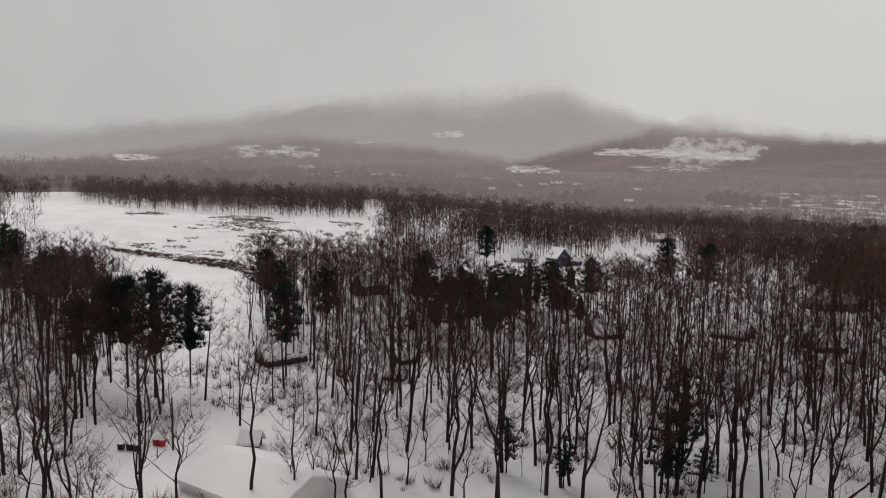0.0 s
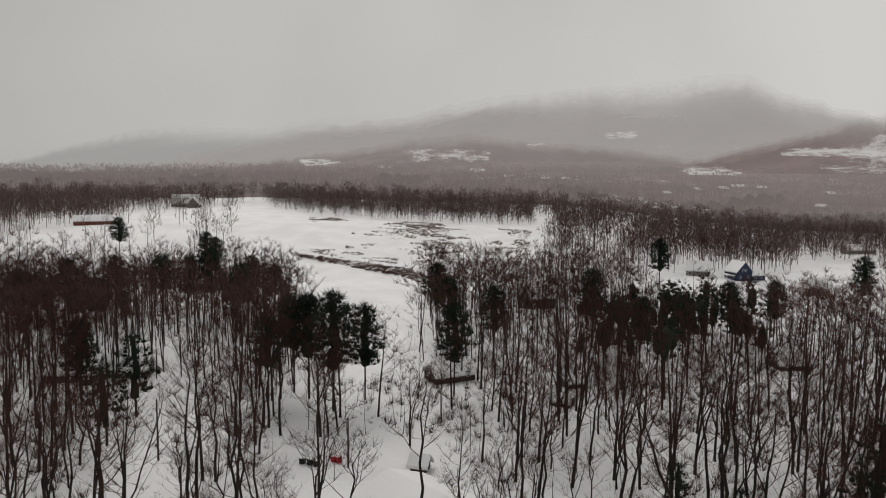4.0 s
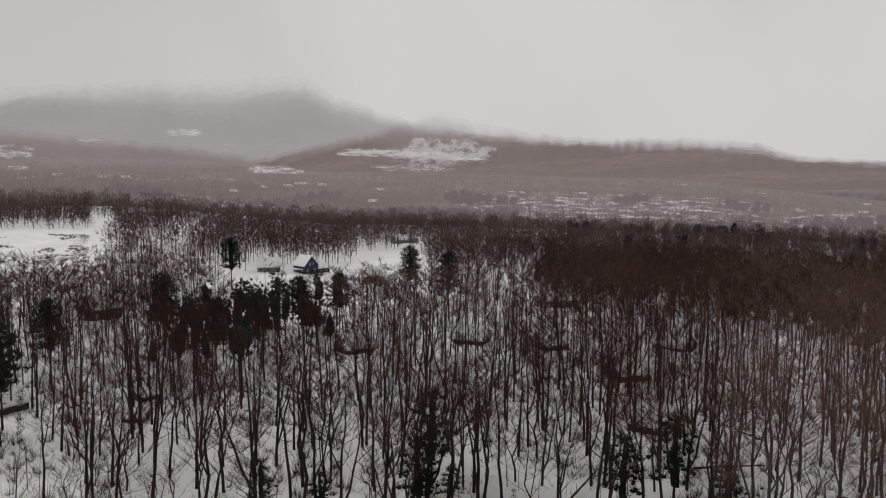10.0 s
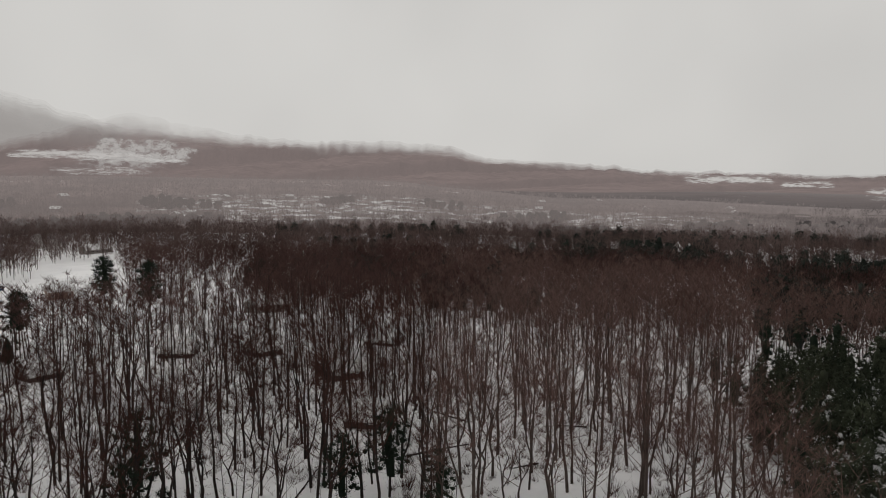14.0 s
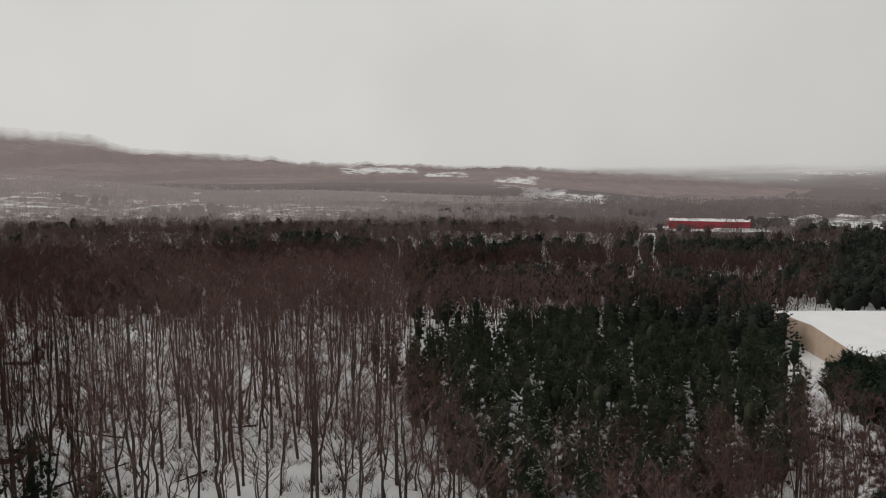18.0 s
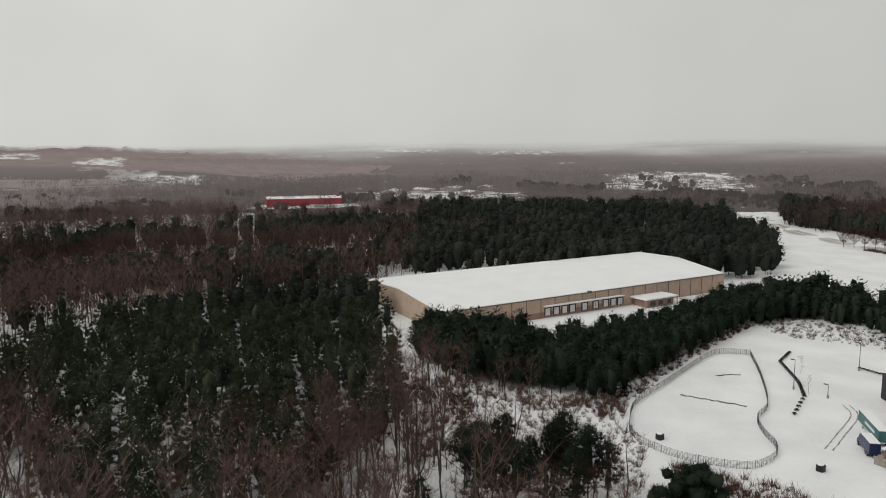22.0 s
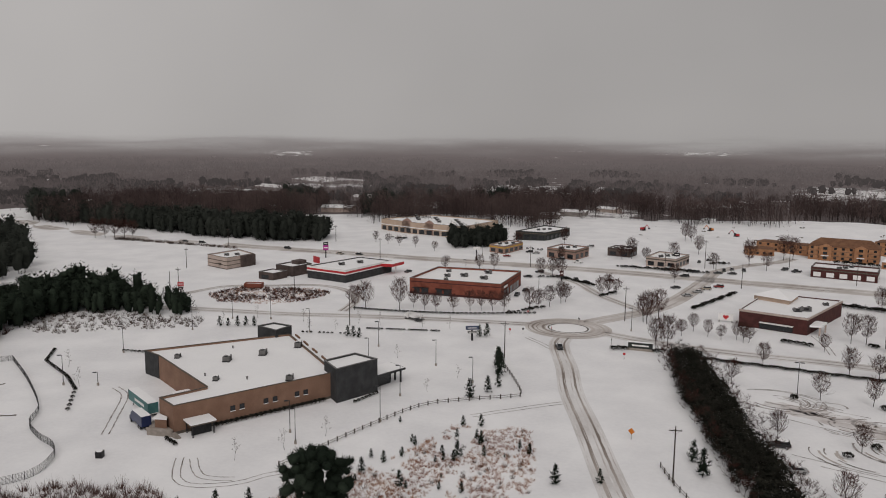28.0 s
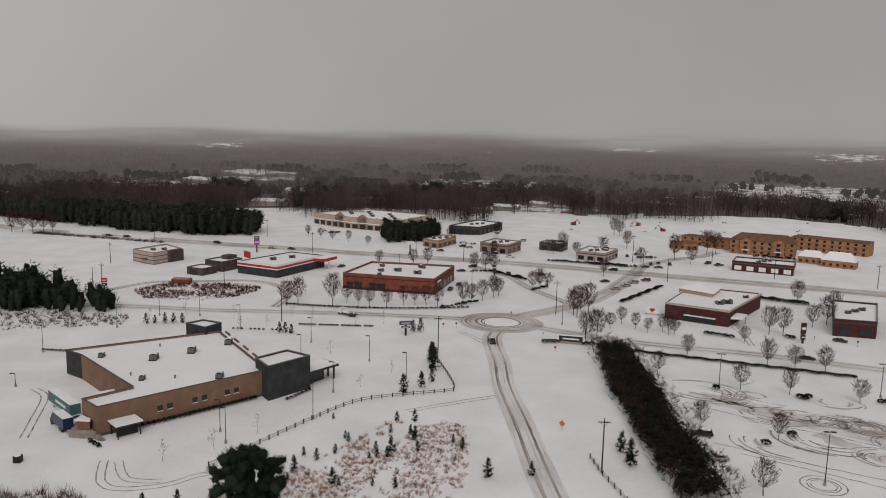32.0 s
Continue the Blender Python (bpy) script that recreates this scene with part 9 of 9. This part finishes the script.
# big red-walled shed far across the pines
rp = [(894, 17), (894, -68), (950, -72), (950, 20)]
red = flat_building("red_warehouse", "large red metal warehouse with a flat white roof", rp, 9.5, "red_hazed", 0.3, cap="red_hazed")
flat_building("", "", [(880, -30), (880, -76), (893.6, -76), (893.6, -30)], 2.6, "white_paint", 0.3, root=red, piece="annexe_wall")
# far commercial roofs on the plain
g = random.Random(8)
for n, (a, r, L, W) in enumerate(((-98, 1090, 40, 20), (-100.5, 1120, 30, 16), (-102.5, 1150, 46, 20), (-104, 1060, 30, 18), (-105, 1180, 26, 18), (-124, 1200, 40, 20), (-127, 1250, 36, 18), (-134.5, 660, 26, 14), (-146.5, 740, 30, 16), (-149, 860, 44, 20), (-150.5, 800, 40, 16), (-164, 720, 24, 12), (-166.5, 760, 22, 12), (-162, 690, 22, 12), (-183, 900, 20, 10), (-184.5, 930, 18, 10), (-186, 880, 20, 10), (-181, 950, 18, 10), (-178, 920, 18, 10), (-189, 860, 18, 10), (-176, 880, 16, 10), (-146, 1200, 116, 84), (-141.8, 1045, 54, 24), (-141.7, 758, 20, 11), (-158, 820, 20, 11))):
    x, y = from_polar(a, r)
    house("distant low building with a broad snowy roof", x, y, g.uniform(-40, 40), L, W, 4.5, min(2.4, W * 0.12), "house_hazed" if r > 800 else "siding" if n % 2 else "cream", wins=False, name="far_building", far=r > 800)
house("long low dark building with a snowy roof beyond the pines", *from_polar(-128, 838), 40, 50, 16, 6.5, 1.2, "dark_siding", name="far_building")
# bins and clutter in the clearing
for n, (x, y, m, lb) in enumerate(((-31.8, 127.4, "red_paint", "bright red wheeled bin standing in snow"), (-30.8, 127.0, "red_paint", "second red bin in the snowy clearing"), (-35.4, 125.4, "steel_dark", "dark wheeled bin in snow"), (-36.9, 125.8, "steel_dark", "dark wheeled bin half covered by snow"), (-34.2, 124.9, "steel_dark", "dark wheeled bin in the clearing"))):
    e = thing("wheeled_bin", lb, "bin", "wheeled bins", (x, y, height(x, y)), n * 0.5)
    part("tub", profile([(-0.38, 0.05), (0.38, 0.05), (0.48, 1.2), (-0.48, 1.2)], 0.9, -0.1), M[m], e)
    part("lid", Geo().box(0, 0, 1.2, 1.05, 1.05, 0.1), M[m], e)
    part("wheel", Geo().rod((-0.4, -0.45, 0.12), (-0.4, 0.45, 0.12), 0.14, n=8), M["tyre"], e)
    part("snow_cap", Geo().blob((0, 0, 1.3), 0.5, 0.12, n, 8, 4), M["roof_snow"], e)
# underbrush in the near wood
pts = []
g = random.Random(15)
while len(pts) < 1150:
    a, r = g.uniform(-70, 36), g.uniform(104, 215)
    x, y = from_polar(a, r)
    if not inside(x, y, YARD) and (not inside(x, y, LANE) or g.random() < 0.1) and noise.noise((x * 0.04, y * 0.04, 8)) > -0.12:
        pts.append((x, y, height(x, y) - 0.05))
stuff("underbrush", "leafless undergrowth between the forest trunks", "underbrush", [brush_arrays(970 + i, 1.5, 2.2, 34, 0.04) for i in range(5)], pts, "twig", 0.5, 1.4, 15)
sap_v = [bare_tree(980 + i, 9 + i, 0.25, 1.8, 9, 2, 7, 0.07, 3, 0.03, 1.0, 1) for i in range(5)]
pts = []
while len(pts) < 260:
    a, r = g.uniform(-70, 36), g.uniform(104, 230)
    x, y = from_polar(a, r)
    if not inside(x, y, YARD) and not inside(x, y, LANE):
        pts.append((x, y, height(x, y) - 0.05))
pl = spread_places(pts, 5, 0.6, 1.3, 16)
wood = thing("sapling_growth", "thin bare saplings filling the forest floor", "saplings", kind="stuff")
part("stems", scatter_mesh("stems", [t for t, c in sap_v], pl, M["bark"]), None, wood)
part("twigs", scatter_mesh("twigs", [c for t, c in sap_v], pl, M["twig"]), None, wood)
for n in range(9):
    a, r = g.uniform(-60, 10), g.uniform(112, 170)
    x, y = from_polar(a, r)
    z = height(x, y)
    b = g.uniform(0, 6.28)
    e = thing("fallen_trunk", "fallen dark trunk lying across the snow", "log", "fallen trunks", (x, y, z), b)
    part("stem", Geo().rod((0, 0, 0.2), (g.uniform(7, 12), 0, g.uniform(0.4, 2.5)), 0.2, 0.08, 6), M["bark"], e)
    for k in range(4):
        part("branch", Geo().rod((2 + 1.5 * k, 0, 0.4 + 0.2 * k), (3 + 1.5 * k, g.uniform(-1.5, 1.5), 1.4 + 0.3 * k), 0.06, 0.02, 4), M["bark"], e)

# spreading and tall trees on the nearest slope
g = random.Random(31)
for n in range(30):
    if n < 22:
        a, r, w = (g.uniform(16, 27) if n % 2 else g.uniform(-9, 5)), g.uniform(98, 122), 8 + n % 3
    else:
        a, r, w = g.uniform(-37, -11), g.uniform(92, 128), n % 8
    x, y = from_polar(a, r)
    if inside(x, y, YARD):
        continue
    e = thing("bare_tree", "bushy leafless tree with forking dark limbs in snow" if w > 7 else "tall leafless forest tree with dark bark standing in snow", "tree", "forest trees", (x, y, height(x, y)), n * 1.7)
    sc = g.uniform(0.5, 0.75) if w > 7 else g.uniform(0.8, 1.1)
    e.scale = (sc, sc, sc)
    part("trunk", near_mesh[w][0], None, e)
    part("crown", near_mesh[w][1], None, e)
for n, (a, r, h) in enumerate(((-12, 112, 9), (-16.4, 108, 8), (-26.6, 112, 7), (-24.6, 112, 6))):
    x, y = from_polar(a, r)
    e = thing("pine_tree", "small dark pine among the bare trunks", "pine tree", "single pines", (x, y, height(x, y)), n * 1.3)
    e.scale = (h / 16, h / 16, h / 16)
    part("trunk", wp_mesh[5 + n % 3][0], None, e)
    part("crown", wp_mesh[5 + n % 3][1], None, e)
